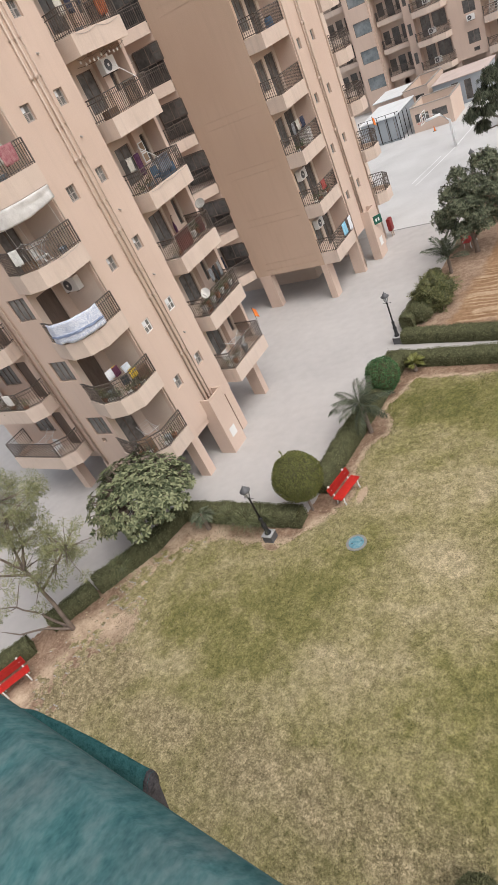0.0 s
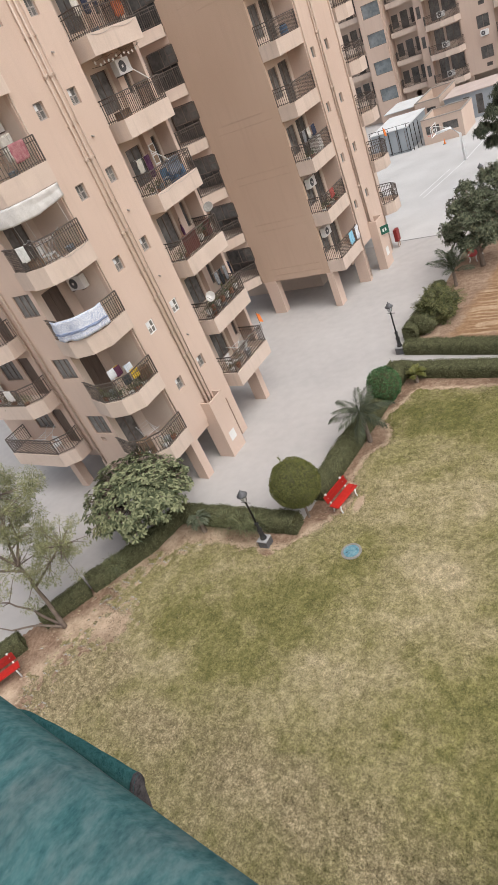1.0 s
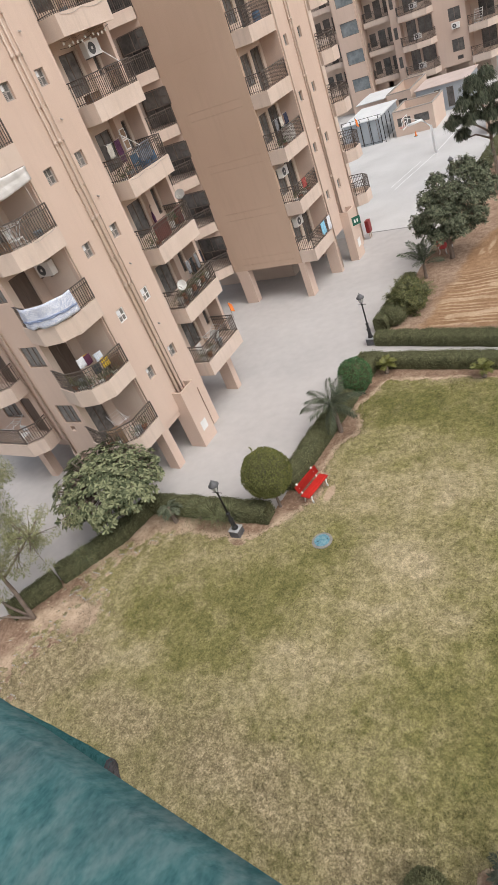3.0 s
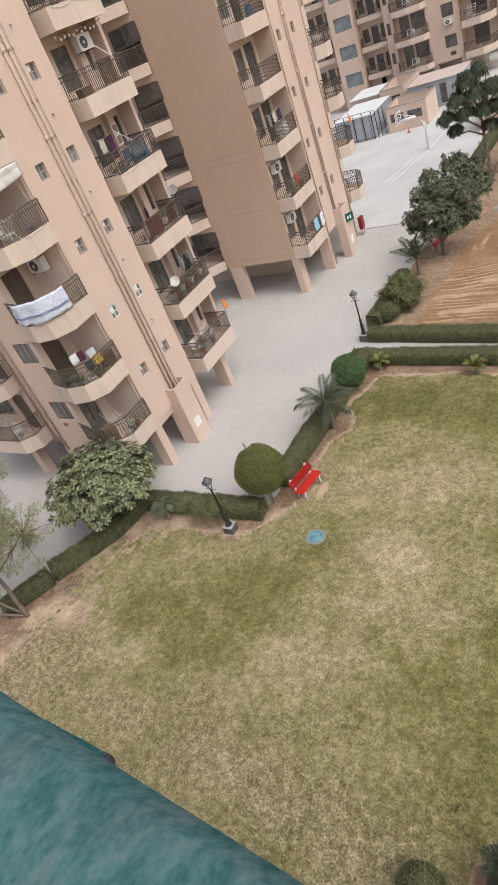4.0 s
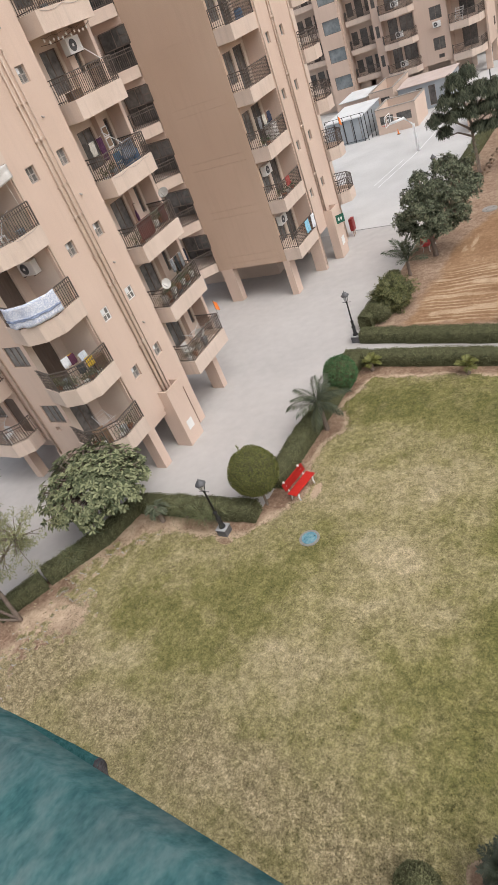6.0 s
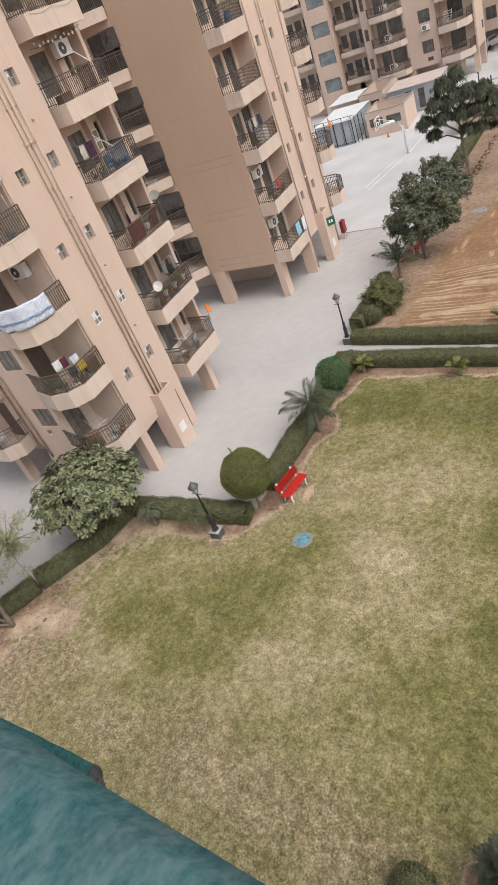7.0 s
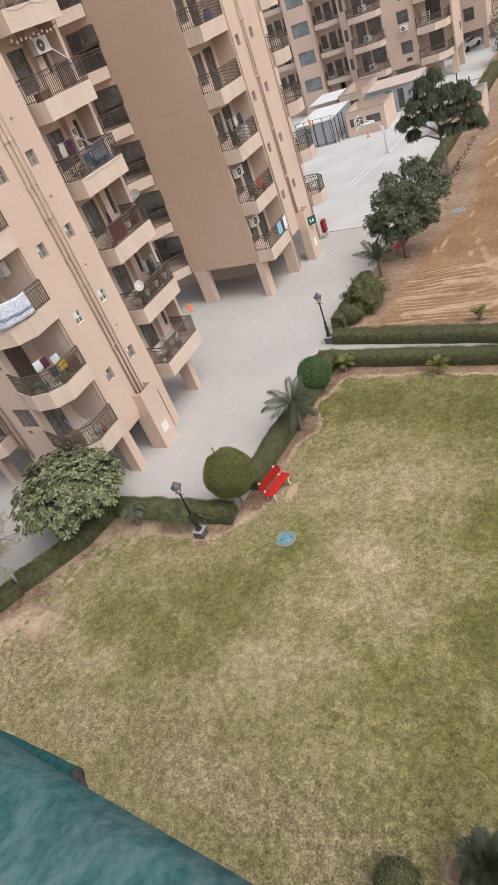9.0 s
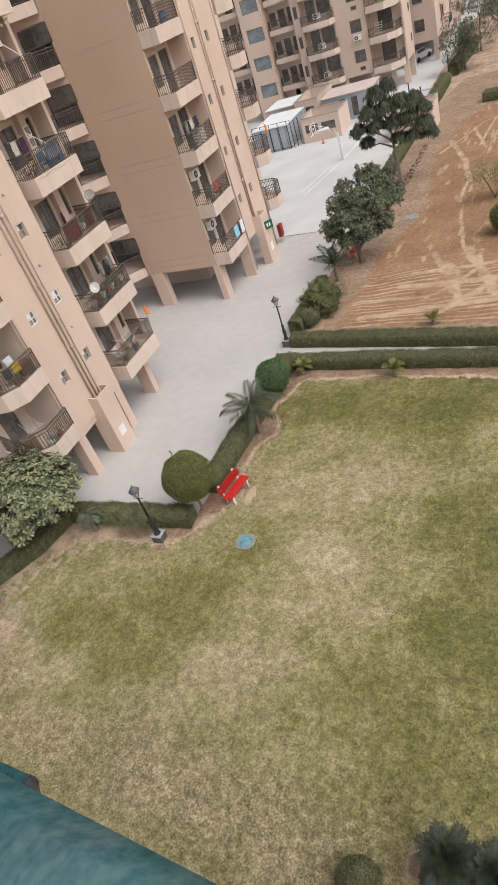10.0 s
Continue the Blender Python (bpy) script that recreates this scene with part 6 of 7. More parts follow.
cone = thing("traffic_cone", "small orange traffic cone on the court", "cone", (-22.0, 66.3, -0.012))
M_ORANGE = mat("orange_cloth", (0.70, 0.16, 0.02, 1), (0.80, 0.24, 0.05, 1), 4, 30, 0.7, 0.1)
part("body", MB().lathe([(0.11, 0.03), (0.025, 0.5), (0.0, 0.5)], n=10), M_ORANGE, cone, local=True)
part("foot", MB().box(-0.15, 0.15, -0.15, 0.15, 0, 0.03), M_BLACK, cone, local=True)
for x, y in ((-15.4, 79.2), (-13.6, 76.0)):
    b = thing("bollard", "short black iron bollard at the road edge", "bollard", (x, y, -0.012), "bollards")
    part("post", MB().lathe([(0.07, 0), (0.06, 0.9), (0.09, 0.95), (0.05, 1.05), (0, 1.08)], n=8), M_BLACK, b, local=True)
tagged(part("kerb", MB().box(-21, -11.8, 78.6, 78.9, -0.02, 0.09), M_CONC), "low concrete kerb across the far road", "kerb", kind="structure")

# car under the far tower
M_CAR = mat("white_car_paint", (0.66, 0.67, 0.68, 1), (0.74, 0.75, 0.76, 1), 0.5, 3, 0.25, 0.0)
M_TYRE = mat("tyre_rubber", (0.012, 0.012, 0.012, 1), (0.03, 0.03, 0.03, 1), 5, 50, 0.8, 0.1)


def parked_car(x, y, turn):
    t = thing("car", "white parked hatchback under the stilts", "car", (x, y, -0.012), turn=turn)
    side = [(-1.9, 0.3), (1.85, 0.3), (1.9, 0.65), (1.5, 0.85), (0.75, 0.95), (0.2, 1.42), (-1.3, 1.45), (-1.85, 0.95)]
    mb = MB()
    n = len(side)
    mb.v = [(a, -0.8, z) for a, z in side] + [(a, 0.8, z) for a, z in side]
    mb.f = [tuple(range(n)), tuple(range(2 * n - 1, n - 1, -1))] + [(i, i + n, (i + 1) % n + n, (i + 1) % n) for i in range(n)]
    part("body", mb, M_CAR, t, local=True)
    for s in (-0.805, 0.805):
        part("side_window", MB().prism([(-1.3, s - 0.004), (0.45, s - 0.004), (0.45, s + 0.004), (-1.3, s + 0.004)], 0.98, 1.33), M_GLASS, t, local=True)
    part("windscreen", MB().poly([(0.72, -0.68, 0.985), (0.72, 0.68, 0.985), (0.24, 0.62, 1.40), (0.24, -0.62, 1.40)]), M_GLASS, t, local=True)
    for a in (-1.2, 1.2):
        for s in (-0.78, 0.78):
            w = MB()
            for j in range(14):
                w.v += [(a + 0.3 * math.cos(j * 0.4488), s - 0.1, 0.3 + 0.3 * math.sin(j * 0.4488)), (a + 0.3 * math.cos(j * 0.4488), s + 0.1, 0.3 + 0.3 * math.sin(j * 0.4488))]
            w.f = [(2 * j, 2 * j + 1, (2 * j + 3) % 28, (2 * j + 2) % 28) for j in range(14)] + [tuple(range(0, 28, 2)), tuple(range(27, 0, -2))]
            part("wheel", w, M_TYRE, t, local=True)


parked_car(-17.0, 96.6, 65)

# ---- things on the towers ----
M_SIGN = mat("dark_green_sign", (0.012, 0.09, 0.06, 1), (0.02, 0.12, 0.08, 1), 3, 30, 0.5, 0.0)
sg = thing("block_sign", "dark green block sign with white marks on the pipe shaft", "sign", (-18.0, 38.5, 2.3))
part("plate", MB().obox((-17.82, 38.75), (1, 1), 0.62, 0.04, 2.25, 2.8), M_SIGN, sg)
part("arm", MB().box(-18.0, -17.84, 38.72, 38.78, 2.5, 2.55), M_METAL, sg)
for o in (-0.09, 0.09):
    part("bar", MB().obox((-17.82 + o * 0.707 + 0.018, 38.75 + o * 0.707 - 0.018), (1, 1), 0.1, 0.012, 2.42, 2.63), M_WHITE, sg, "white bar")
hb = thing("hose_cabinet", "red fire hose cabinet on a stand at the tower corner", "cabinet", (-18.45, 41.9, 0))
M_REDBOX = mat("dull_red_paint", (0.20, 0.018, 0.018, 1), (0.28, 0.03, 0.03, 1), 3, 30, 0.45, 0.0)
part("body", MB().box(-18.55, -18.3, 41.6, 42.1, 0.45, 1.3), M_REDBOX, hb)
part("door", MB().box(-18.297, -18.28, 41.65, 42.05, 0.5, 1.25), M_REDBOX, hb)
for y in (41.7, 42.0):
    part("leg", MB().box(-18.42, -18.36, y - 0.03, y + 0.03, 0, 0.45), M_PIPE, hb)


def cloth(name, pts, ztop, drop, material, label, sag=0.06, seed=1, thick=0.012):
    """Cloth hung over a rail that runs through pts, falling on the outer side."""
    n, rows = 28, 8
    lens = [math.hypot(b[0] - a[0], b[1] - a[1]) for a, b in zip(pts, pts[1:])]
    tot = sum(lens)
    mb = MB()
    for r in range(rows + 1):
        for i in range(n + 1):
            s = tot * i / n
            for (a, b), k in zip(zip(pts, pts[1:]), lens):
                if s <= k + 1e-6:
                    break
                s -= k
            u = ((b[0] - a[0]) / k, (b[1] - a[1]) / k)
            fold = math.sin(i * 1.1 + seed) * 0.02 * r / rows + noise.noise((i * 0.35, r * 0.4, seed)) * 0.04
            low = drop * (1 + sag * math.sin(math.pi * i / n) + noise.noise((i * 0.2, seed, 3.0)) * 0.12)
            mb.v.append((a[0] + u[0] * s + u[1] * (0.045 + fold), a[1] + u[1] * s - u[0] * (0.045 + fold), ztop + 0.01 - low * r / rows))
    w = n + 1
    mb.f = [(r * w + i, r * w + i + 1, (r + 1) * w + i + 1, (r + 1) * w + i) for r in range(rows) for i in range(n)]
    ob = part(name, mb, material, None, smooth=True)
    sol = ob.modifiers.new("thickness", "SOLIDIFY")
    sol.thickness = thick
    return tagged(ob, label, "cloth")


def fabric(name, a, b, s=6.0):
    return mat(name, a, b, s, 40, 0.9, 0.2, lo=0.42, hi=0.58)


RT = STOREY
zr = lambda k: BASE + 0.75 + 0.92 + RT * k
cloth("blanket", [(-21.2, 14.62), (-20.75, 14.47), (-19.88, 14.69), (-19.33, 15.34), (-19.33, 15.75)], zr(2) + 0.02, 0.86, fabric("blue_white_print", (0.40, 0.46, 0.62, 1), (0.80, 0.82, 0.87, 1), 20), "pale blue and white patterned blanket over the railing", seed=2)
_bp = [(-21.2, 14.61), (-20.75, 14.46), (-19.88, 14.68), (-19.32, 15.33), (-19.32, 15.75)]
ob = cloth("border_band", offset(_bp, -0.012), zr(2) - 0.50, 0.10, fabric("blue_woven_band", (0.16, 0.21, 0.36, 1), (0.36, 0.42, 0.56, 1), 20), "", seed=2)
bl = [o for o in scene.objects if o.name == "blanket"][0]
ob.parent, ob.matrix_parent_inverse = bl, bl.matrix_basis.inverted()
del ob["category"]
cloth("towel", [(-18.5, 35.0), (-18.5, 35.6)], zr(0), 0.7, fabric("light_blue_towel", (0.22, 0.50, 0.66, 1), (0.32, 0.60, 0.76, 1)), "light blue towel hung over the railing", seed=3)
cloth("towel", [(-18.5, 36.0), (-18.5, 36.45)], zr(0), 0.8, fabric("white_towel", (0.66, 0.68, 0.72, 1), (0.78, 0.79, 0.82, 1)), "white towel hung over the railing", seed=4)
cloth("rug", [(-19.26, 21.5), (-19.26, 22.6)], zr(2), 0.8, fabric("maroon_rug", (0.12, 0.03, 0.026, 1), (0.20, 0.055, 0.045, 1)), "maroon rug hung inside the balcony railing", seed=5)
cloth("rug", [(-19.26, 23.3), (-19.26, 23.8)], zr(2), 0.7, fabric("maroon_rug_2", (0.10, 0.03, 0.03, 1), (0.18, 0.055, 0.05, 1)), "small maroon cloth hung over the railing", seed=6)
cloth("cloth", [(-19.36, 15.5), (-19.36, 16.2)], zr(4), 0.6, fabric("pink_cloth", (0.30, 0.10, 0.12, 1), (0.42, 0.22, 0.22, 1)), "pink cloth drying on the railing", seed=7)
cloth("cloth", [(-28.6, 14.46), (-27.9, 14.46)], zr(1), 0.6, fabric("dull_red_cloth", (0.22, 0.05, 0.04, 1), (0.32, 0.09, 0.07, 1)), "dull red cloth over the railing", seed=8)
cloth("cloth", [(-27.3, 14.46), (-26.7, 14.46)], zr(1), 0.55, fabric("white_cloth", (0.60, 0.58, 0.55, 1), (0.72, 0.70, 0.67, 1)), "white cloth drying on the railing", seed=9)
for x, y, z, k in ((-19.05, 24.25, zr(0), 1), (-18.15, 43.2, zr(1), 2)):
    f = thing("flag", "small orange flag on a stick at the railing", "flag", (x, y, z - 0.3), "flags")
    part("stick", MB().tube([(x, y, z - 0.3), (x - 0.02, y, z + 0.75)], 0.012, 5), M_METAL, f)
    mb = MB()
    mb.poly([(x - 0.02, y, z + 0.7), (x + 0.05, y + 0.18, z + 0.5), (x + 0.08, y + 0.2, z + 0.05), (x, y + 0.01, z + 0.2)])
    mb.poly([(x - 0.032, y, z + 0.7), (x + 0.038, y + 0.18, z + 0.5), (x + 0.068, y + 0.2, z + 0.05), (x - 0.012, y + 0.01, z + 0.2)])
    part("cloth", mb, M_ORANGE, f)


def ac_unit(x, y, z, turn, label="white outdoor air conditioner unit on wall brackets"):
    """Its back is at its own x = 0; it faces +x."""
    t = thing("air_conditioner", label, "air conditioner", (x, y, z), "air conditioners", turn)
    part("case", MB().box(0.06, 0.36, -0.42, 0.42, 0, 0.56), M_WHITE, t, local=True)
    f = MB()
    for j in range(20):
        a = j * 0.31416
        f.v += [(0.364, -0.1 + 0.22 * math.cos(a), 0.28 + 0.22 * math.sin(a)), (0.372, -0.1 + 0.20 * math.cos(a), 0.28 + 0.20 * math.sin(a))]
    f.f = [tuple(range(0, 40, 2)), tuple(range(1, 40, 2))]
    part("fan_grille", f, M_GRANITE, t, "dark grey fan grille", local=True)
    part("fan_hub", MB().box(0.374, 0.384, -0.15, -0.05, 0.23, 0.33), M_WHITE, t, local=True)
    for s in (-0.3, 0.3):
        part("bracket", MB().box(0, 0.4, s - 0.02, s + 0.02, -0.04, -0.002), M_METAL, t, local=True)


ac_unit(-20.24, 23.35, BASE + RT * 4 + 2.15, 0)
ac_unit(-20.9, 16.75, BASE + RT * 2 + 2.1, -90)
ac_unit(-20.9, 16.75, BASE + RT * 4 + 2.1, -90)
ac_unit(-19.75, 34.4, BASE + 2.1 + RT * 0, 0)
ac_unit(-19.75, 34.4, BASE + 2.1 + RT * 1, 0)
for k in range(4):
    ac_unit(-25.8 + 0.6, 82.9 + 0.05, BASE + 0.75 + RT * k, -90, "white air conditioner on a far balcony")
ac_unit(-21.0, 83.0, BASE + 0.55 + RT * 1, -90, "white window air conditioner on the far tower")


M_POTW = mat("white_plastic_pot", (0.60, 0.60, 0.58, 1), (0.72, 0.71, 0.69, 1), 4, 30, 0.5, 0.0)


def dish(x, y, z, turn, tilt=50, shell=None):
    t = thing("satellite_dish", "grey satellite dish on a pole at the balcony railing", "dish", (x, y, z), "satellite dishes", turn)
    part("mast", MB().tube([(0, 0, -0.6), (0, 0, 0.25)], 0.02, 6), M_METAL, t, local=True)
    d = part("reflector", MB().lathe([(0.0, 0.0), (0.11, 0.02), (0.20, 0.05), (0.24, 0.075), (0.245, 0.065), (0.20, 0.035), (0.0, -0.015)], n=18), shell or M_STONE, t, local=True, smooth=True)
    d.matrix_basis = pose(0.05, 0, 0.3, 0, tilt, 0)
    part("feed_arm", MB().tube([(0.08, 0, 0.1), (0.42, 0, 0.42)], 0.012, 5), M_METAL, t, local=True)


dish(-18.95, 21.5, zr(1) - 0.15, -75, 68, M_POTW)
dish(-19.0, 23.9, zr(2) + 0.1, -70)
dish(-19.3, 22.6, zr(0) - 0.45, -50)

M_POT = mat("terracotta_pot", (0.30, 0.11, 0.06, 1), (0.42, 0.18, 0.10, 1), 4, 30, 0.8, 0.2)


def potted_plant(x, y, z, h, seed, m, label):
    rnd = random.Random(seed)
    t = thing("potted_plant", label, "plant", (x, y, z), "balcony plants")
    part("pot", MB().lathe([(0.09, 0), (0.13, 0.22), (0.145, 0.22), (0.145, 0.26), (0.0, 0.25)], n=10), M_POT if seed % 2 else M_POTW, t, local=True)
    lv = MB()
    for _ in range(90):
        d = (rand_dir(rnd) + Vector((0, 0, 0.8))).normalized()
        leaf(lv, Vector((0, 0, 0.25)) + d * rnd.uniform(0.05, h), (d + rand_dir(rnd) * 0.6).normalized(), Vector((0, 0, 1)), 0.11, 0.045)
    part("foliage", lv, m, t, local=True)


_pr = random.Random(91)
for k, pts in ((1, [(-20.7, 14.95), (-21.2, 15.05), (-20.2, 15.05), (-19.85, 15.7), (-19.85, 16.2)]), (0, [(-19.8, 15.6), (-19.8, 16.2), (-20.4, 15.0), (-20.9, 14.95)]),):
    for i, (x, y) in enumerate(pts):
        potted_plant(x, y, BASE + 0.5 + RT * k, _pr.uniform(0.25, 0.4), 100 + i + k * 10, M_HEDGE if i % 2 else M_PALM, "leafy potted plant behind the balcony railing")
for k, n in ((1, 5), (0, 3), (2, 2), (3, 2)):
    for i in range(n):
        potted_plant(-19.65 - _pr.uniform(0, 0.2), 21.6 + i * 0.55, BASE + 0.5 + RT * k, _pr.uniform(0.3, 0.5), 130 + i + k * 10, M_HEDGE, "tall leafy potted plant behind the balcony railing")
for k, n in ((1, 4), (2, 2)):
    for i in range(n):
        potted_plant(-18.95, 34.0 + i * 0.6, BASE + 0.5 + RT * k, _pr.uniform(0.3, 0.45), 160 + i + k * 10, M_BUSH if i % 2 else M_HEDGE, "green potted plant behind the balcony railing")

# drying rack with clothes on the second corner balcony
rk = thing("drying_rack", "folding rack with white, yellow and blue washing", "rack", (-20.2, 15.5, BASE + 0.5 + RT))
zf = BASE + 0.5 + RT
for y in (15.2, 15.9):
    part("frame", MB().tube([(-20.5, y, zf), (-20.2, y, zf + 1.2), (-19.9, y, zf)], 0.012, 5), M_WHITE, rk)
for i, (c, a, h) in enumerate((((0.66, 0.67, 0.70, 1), -20.35, 1.35), ((0.70, 0.45, 0.04, 1), -20.5, 1.25), ((0.56, 0.60, 0.66, 1), -20.1, 1.15), ((0.10, 0.03, 0.06, 1), -20.3, 1.3), ((0.72, 0.50, 0.05, 1), -19.8, 0.95), ((0.04, 0.045, 0.05, 1), -19.95, 0.9))):
    m = fabric("washing_%s" % "abcdef"[i], c, tuple(min(1, q * 1.2) for q in c[:3]) + (1,))
    y = 15.1 + (i * 0.37) % 0.8
    ob = cloth("garment", [(a, y), (a + 0.1, y + 0.34)], zf + h + 0.1, 0.42, m, "", seed=20 + i)
    ob.parent = rk
    ob.matrix_parent_inverse = rk.matrix_basis.inverted()
    del ob["category"]

# rolled white awning above the corner balcony
aw = thing("awning", "loose white canvas awning hung under the balcony slab", "awning", (-20.0, 15.5, BASE + RT * 4 - 0.4))
pts = [(-21.9, 14.85), (-20.75, 14.48), (-19.9, 14.68), (-19.32, 15.35), (-19.32, 16.65)]
ob = cloth("canvas_sheet", pts, BASE + RT * 4 - 0.02, 0.5, fabric("white_canvas", (0.55, 0.53, 0.51, 1), (0.70, 0.68, 0.66, 1), 3), "", 0.25, 41, 0.02)
ob.parent, ob.matrix_parent_inverse = aw, aw.matrix_basis.inverted()
del ob["category"]
for i in range(7):
    a, b = pts[i % 4], pts[i % 4 + 1]
    q = 0.3 + 0.4 * (i % 2)
    x, y = a[0] + (b[0] - a[0]) * q, a[1] + (b[1] - a[1]) * q
    part("cord", MB().tube([(x, y, BASE + RT * 4 - 0.4), (x - 0.2, y + 0.3, BASE + 0.8 + RT * 3)], 0.007, 4), M_WHITE, aw)

# poles, cables and small things on the balconies
for x, y, z, dx, dz in ((-19.05, 23.4, zr(4) + 0.1, 0.3, -0.75), (-19.05, 22.5, zr(3) + 0.15, 0.35, -0.8)):
    p = thing("pole", "white plastic pole leaning over the balcony railing", "pole", (x, y, z - 0.4), "leaning poles")
    part("tube", MB().tube([(x - 0.25, y - 0.5, z + 0.55), (x, y, z - 0.02), (x + 0.05, y + 0.1, z - 0.15)], 0.016, 6), M_WHITE, p)


def cable(pts, label, m, r=0.012):
    fine = []
    for a, b in zip(pts, pts[1:]):
        a, b = Vector(a), Vector(b)
        for i in range(8):
            s = i / 8
            fine.append(a.lerp(b, s) + Vector((0, 0, -0.07 * (b - a).length * math.sin(math.pi * s))))
    fine.append(Vector(pts[-1]))
    return tagged(part("cable", MB().tube(fine, r, 5), m), label, "cable")


for k, ys in ((3, (21.3, 22.4, 23.6, 24.2)), (5, (21.4, 22.7, 24.1))):
    cable([(-19.085, y, BASE + 0.7 + RT * k + 0.02 * (i % 2)) for i, y in enumerate(ys)], "loose pale cable sagging along the balcony fascia", M_GREYF, 0.007)
cable([(-19.35, 15.4, BASE + 0.72 + RT * 3), (-19.35, 16.0, BASE + 0.7 + RT * 3), (-19.35, 16.75, BASE + 0.8 + RT * 3)], "loose white cable sagging along the balcony fascia", M_GREYF, 0.008)
cable([(-20.5, 21.2, BASE + 2.75 + RT * 4), (-20.6, 22.2, BASE + 2.8 + RT * 4), (-19.6, 23.2, BASE + 2.85 + RT * 4), (-19.4, 24.2, BASE + 2.95 + RT * 4)], "dark string of hanging lights under the slab", M_METAL, 0.01)
cable([(-21.6, 15.6, BASE + 2.9 + RT * 3), (-20.6, 15.9, BASE + 2.7 + RT * 3), (-19.7, 16.7, BASE + 2.85 + RT * 3)], "washing line sagging across the balcony", M_WHITE, 0.008)


def chair(x, y, z, turn, m, label):
    t = thing("chair", label, "chair", (x, y, z), "balcony chairs", turn)
    part("seat", MB().box(-0.22, 0.22, -0.22, 0.22, 0.40, 0.44), m, t, local=True)
    part("backrest", MB().box(-0.22, -0.19, -0.22, 0.22, 0.5, 0.85), m, t, local=True)
    for a in (-0.2, 0.2):
        for b in (-0.2, 0.2):
            part("leg", MB().tube([(a, b, 0), (a * 0.95, b * 0.95, 0.40)], 0.018, 5), m, t, local=True)
        part("back_post", MB().tube([(-0.205, a, 0.44), (-0.205, a, 0.86)], 0.015, 5), m, t, local=True)


chair(-20.4, 15.6, BASE + 0.5 + RT * 3, 20, M_WHITE, "white plastic chair on the railed balcony")
chair(-19.9, 22.0, BASE + 0.5 + RT * 0, 0, M_WHITE, "white plastic chair on the railed balcony")
chair(-27.0, 15.0, BASE + 0.5 + RT * 0, -90, M_ROOF, "pale plastic chair on the railed balcony")
chair(-19.6, 22.9, BASE + 0.5 + RT * 3, 0, mat("blue_plastic", (0.05, 0.13, 0.22, 1), (0.08, 0.18, 0.28, 1), 3, 20, 0.5, 0.0), "blue plastic chair on the railed balcony")
cloth("cloth", [(-19.26, 22.6), (-19.26, 23.5)], zr(3), 0.65, fabric("blue_grey_cloth", (0.12, 0.17, 0.23, 1), (0.26, 0.29, 0.34, 1)), "blue grey washing hung inside the railing", seed=31)
cloth("cloth", [(-19.26, 23.3), (-19.26, 23.9)], zr(5), 0.7, fabric("orange_cloth_b", (0.42, 0.10, 0.03, 1), (0.55, 0.18, 0.06, 1)), "orange cloth hung inside the railing", seed=32)
cloth("cloth", [(-20.6, 14.56), (-20.2, 14.66)], zr(3), 0.55, fabric("white_cloth_c", (0.62, 0.62, 0.60, 1), (0.76, 0.76, 0.74, 1)), "white cloth drying over the railing", seed=33)
cloth("cloth", [(-19.42, 15.6), (-19.42, 16.1)], zr(4), 0.55, fabric("dark_cloth_d", (0.02, 0.02, 0.03, 1), (0.06, 0.06, 0.07, 1)), "dark cloth drying on the railing", seed=34)
cloth("cloth", [(-18.56, 34.4), (-18.56, 34.9)], zr(1), 0.5, fabric("dull_red_cloth_e", (0.25, 0.04, 0.04, 1), (0.34, 0.09, 0.07, 1)), "dull red cloth drying on the railing", seed=35)

# ---- balcony from which the view is taken ----


def fleece_material():
    """Teal fleece with greyed, pilled patches."""
    fbm, weigh, ramp, mix, attribute, finish, island = node_kit("teal_fleece_cloth", 0.95, 0.05)
    n1, n2, n3 = fbm(28.0, 4.0, (1.5, 0.9, 1), 6.3), fbm(130.0, 3.0, (1.5, 0.9, 1), 6.3), fbm(420.0, 2.0, (1.5, 0.9, 1), 6.3)
    teal = ramp(weigh((n2, 0.65), (n3, 0.35)), (0.36, (0.04, 0.115, 0.122)), (0.5, (0.072, 0.17, 0.176)), (0.64, (0.11, 0.225, 0.23)))
    grey = ramp(weigh((n2, 0.65), (n3, 0.35)), (0.36, (0.065, 0.098, 0.104)), (0.5, (0.10, 0.14, 0.144)), (0.64, (0.14, 0.18, 0.183)))
    patch = ramp(weigh((n1, 0.6), (n2, 0.4)), (0.42, (0, 0, 0)), (0.66, (0.75, 0.75, 0.75)))
    return finish(mix(patch, teal, grey), weigh((n2, 0.5), (n3, 0.5)), 0.25, 0.002)


M_TEAL = fleece_material()
M_TEALD = mat("teal_towelling", (0.018, 0.085, 0.09, 1), (0.075, 0.215, 0.22, 1), 160, 600, 0.95, 0.9, dist=0.003, spec=0.1)
M_HEM = mat("dark_knit_hem", (0.02, 0.021, 0.026, 1), (0.13, 0.125, 0.135, 1), 160, 500, 0.95, 0.8, dist=0.002)
EDGE = [(x * 0.25, 0.1645 - 0.1102 * x * 0.25) for x in range(-14, 9)]
own = thing("apartment_building", "own beige tower with the balcony parapet of the viewpoint", "building", (0, -6, 0))
mb = MB()
lo = [(x, y - 0.02) for x, y in EDGE]
mb.prism([(-3.4, -0.02), (2.0, -0.32)] + [(x, y) for x, y in lo[::-1]], 14.6, 16.21)
part("parapet", mb, M_WALL, own)
part("wall", MB().box(-3.6, 2.2, -6, -1.9, 0, 19.5), M_WALL, own)
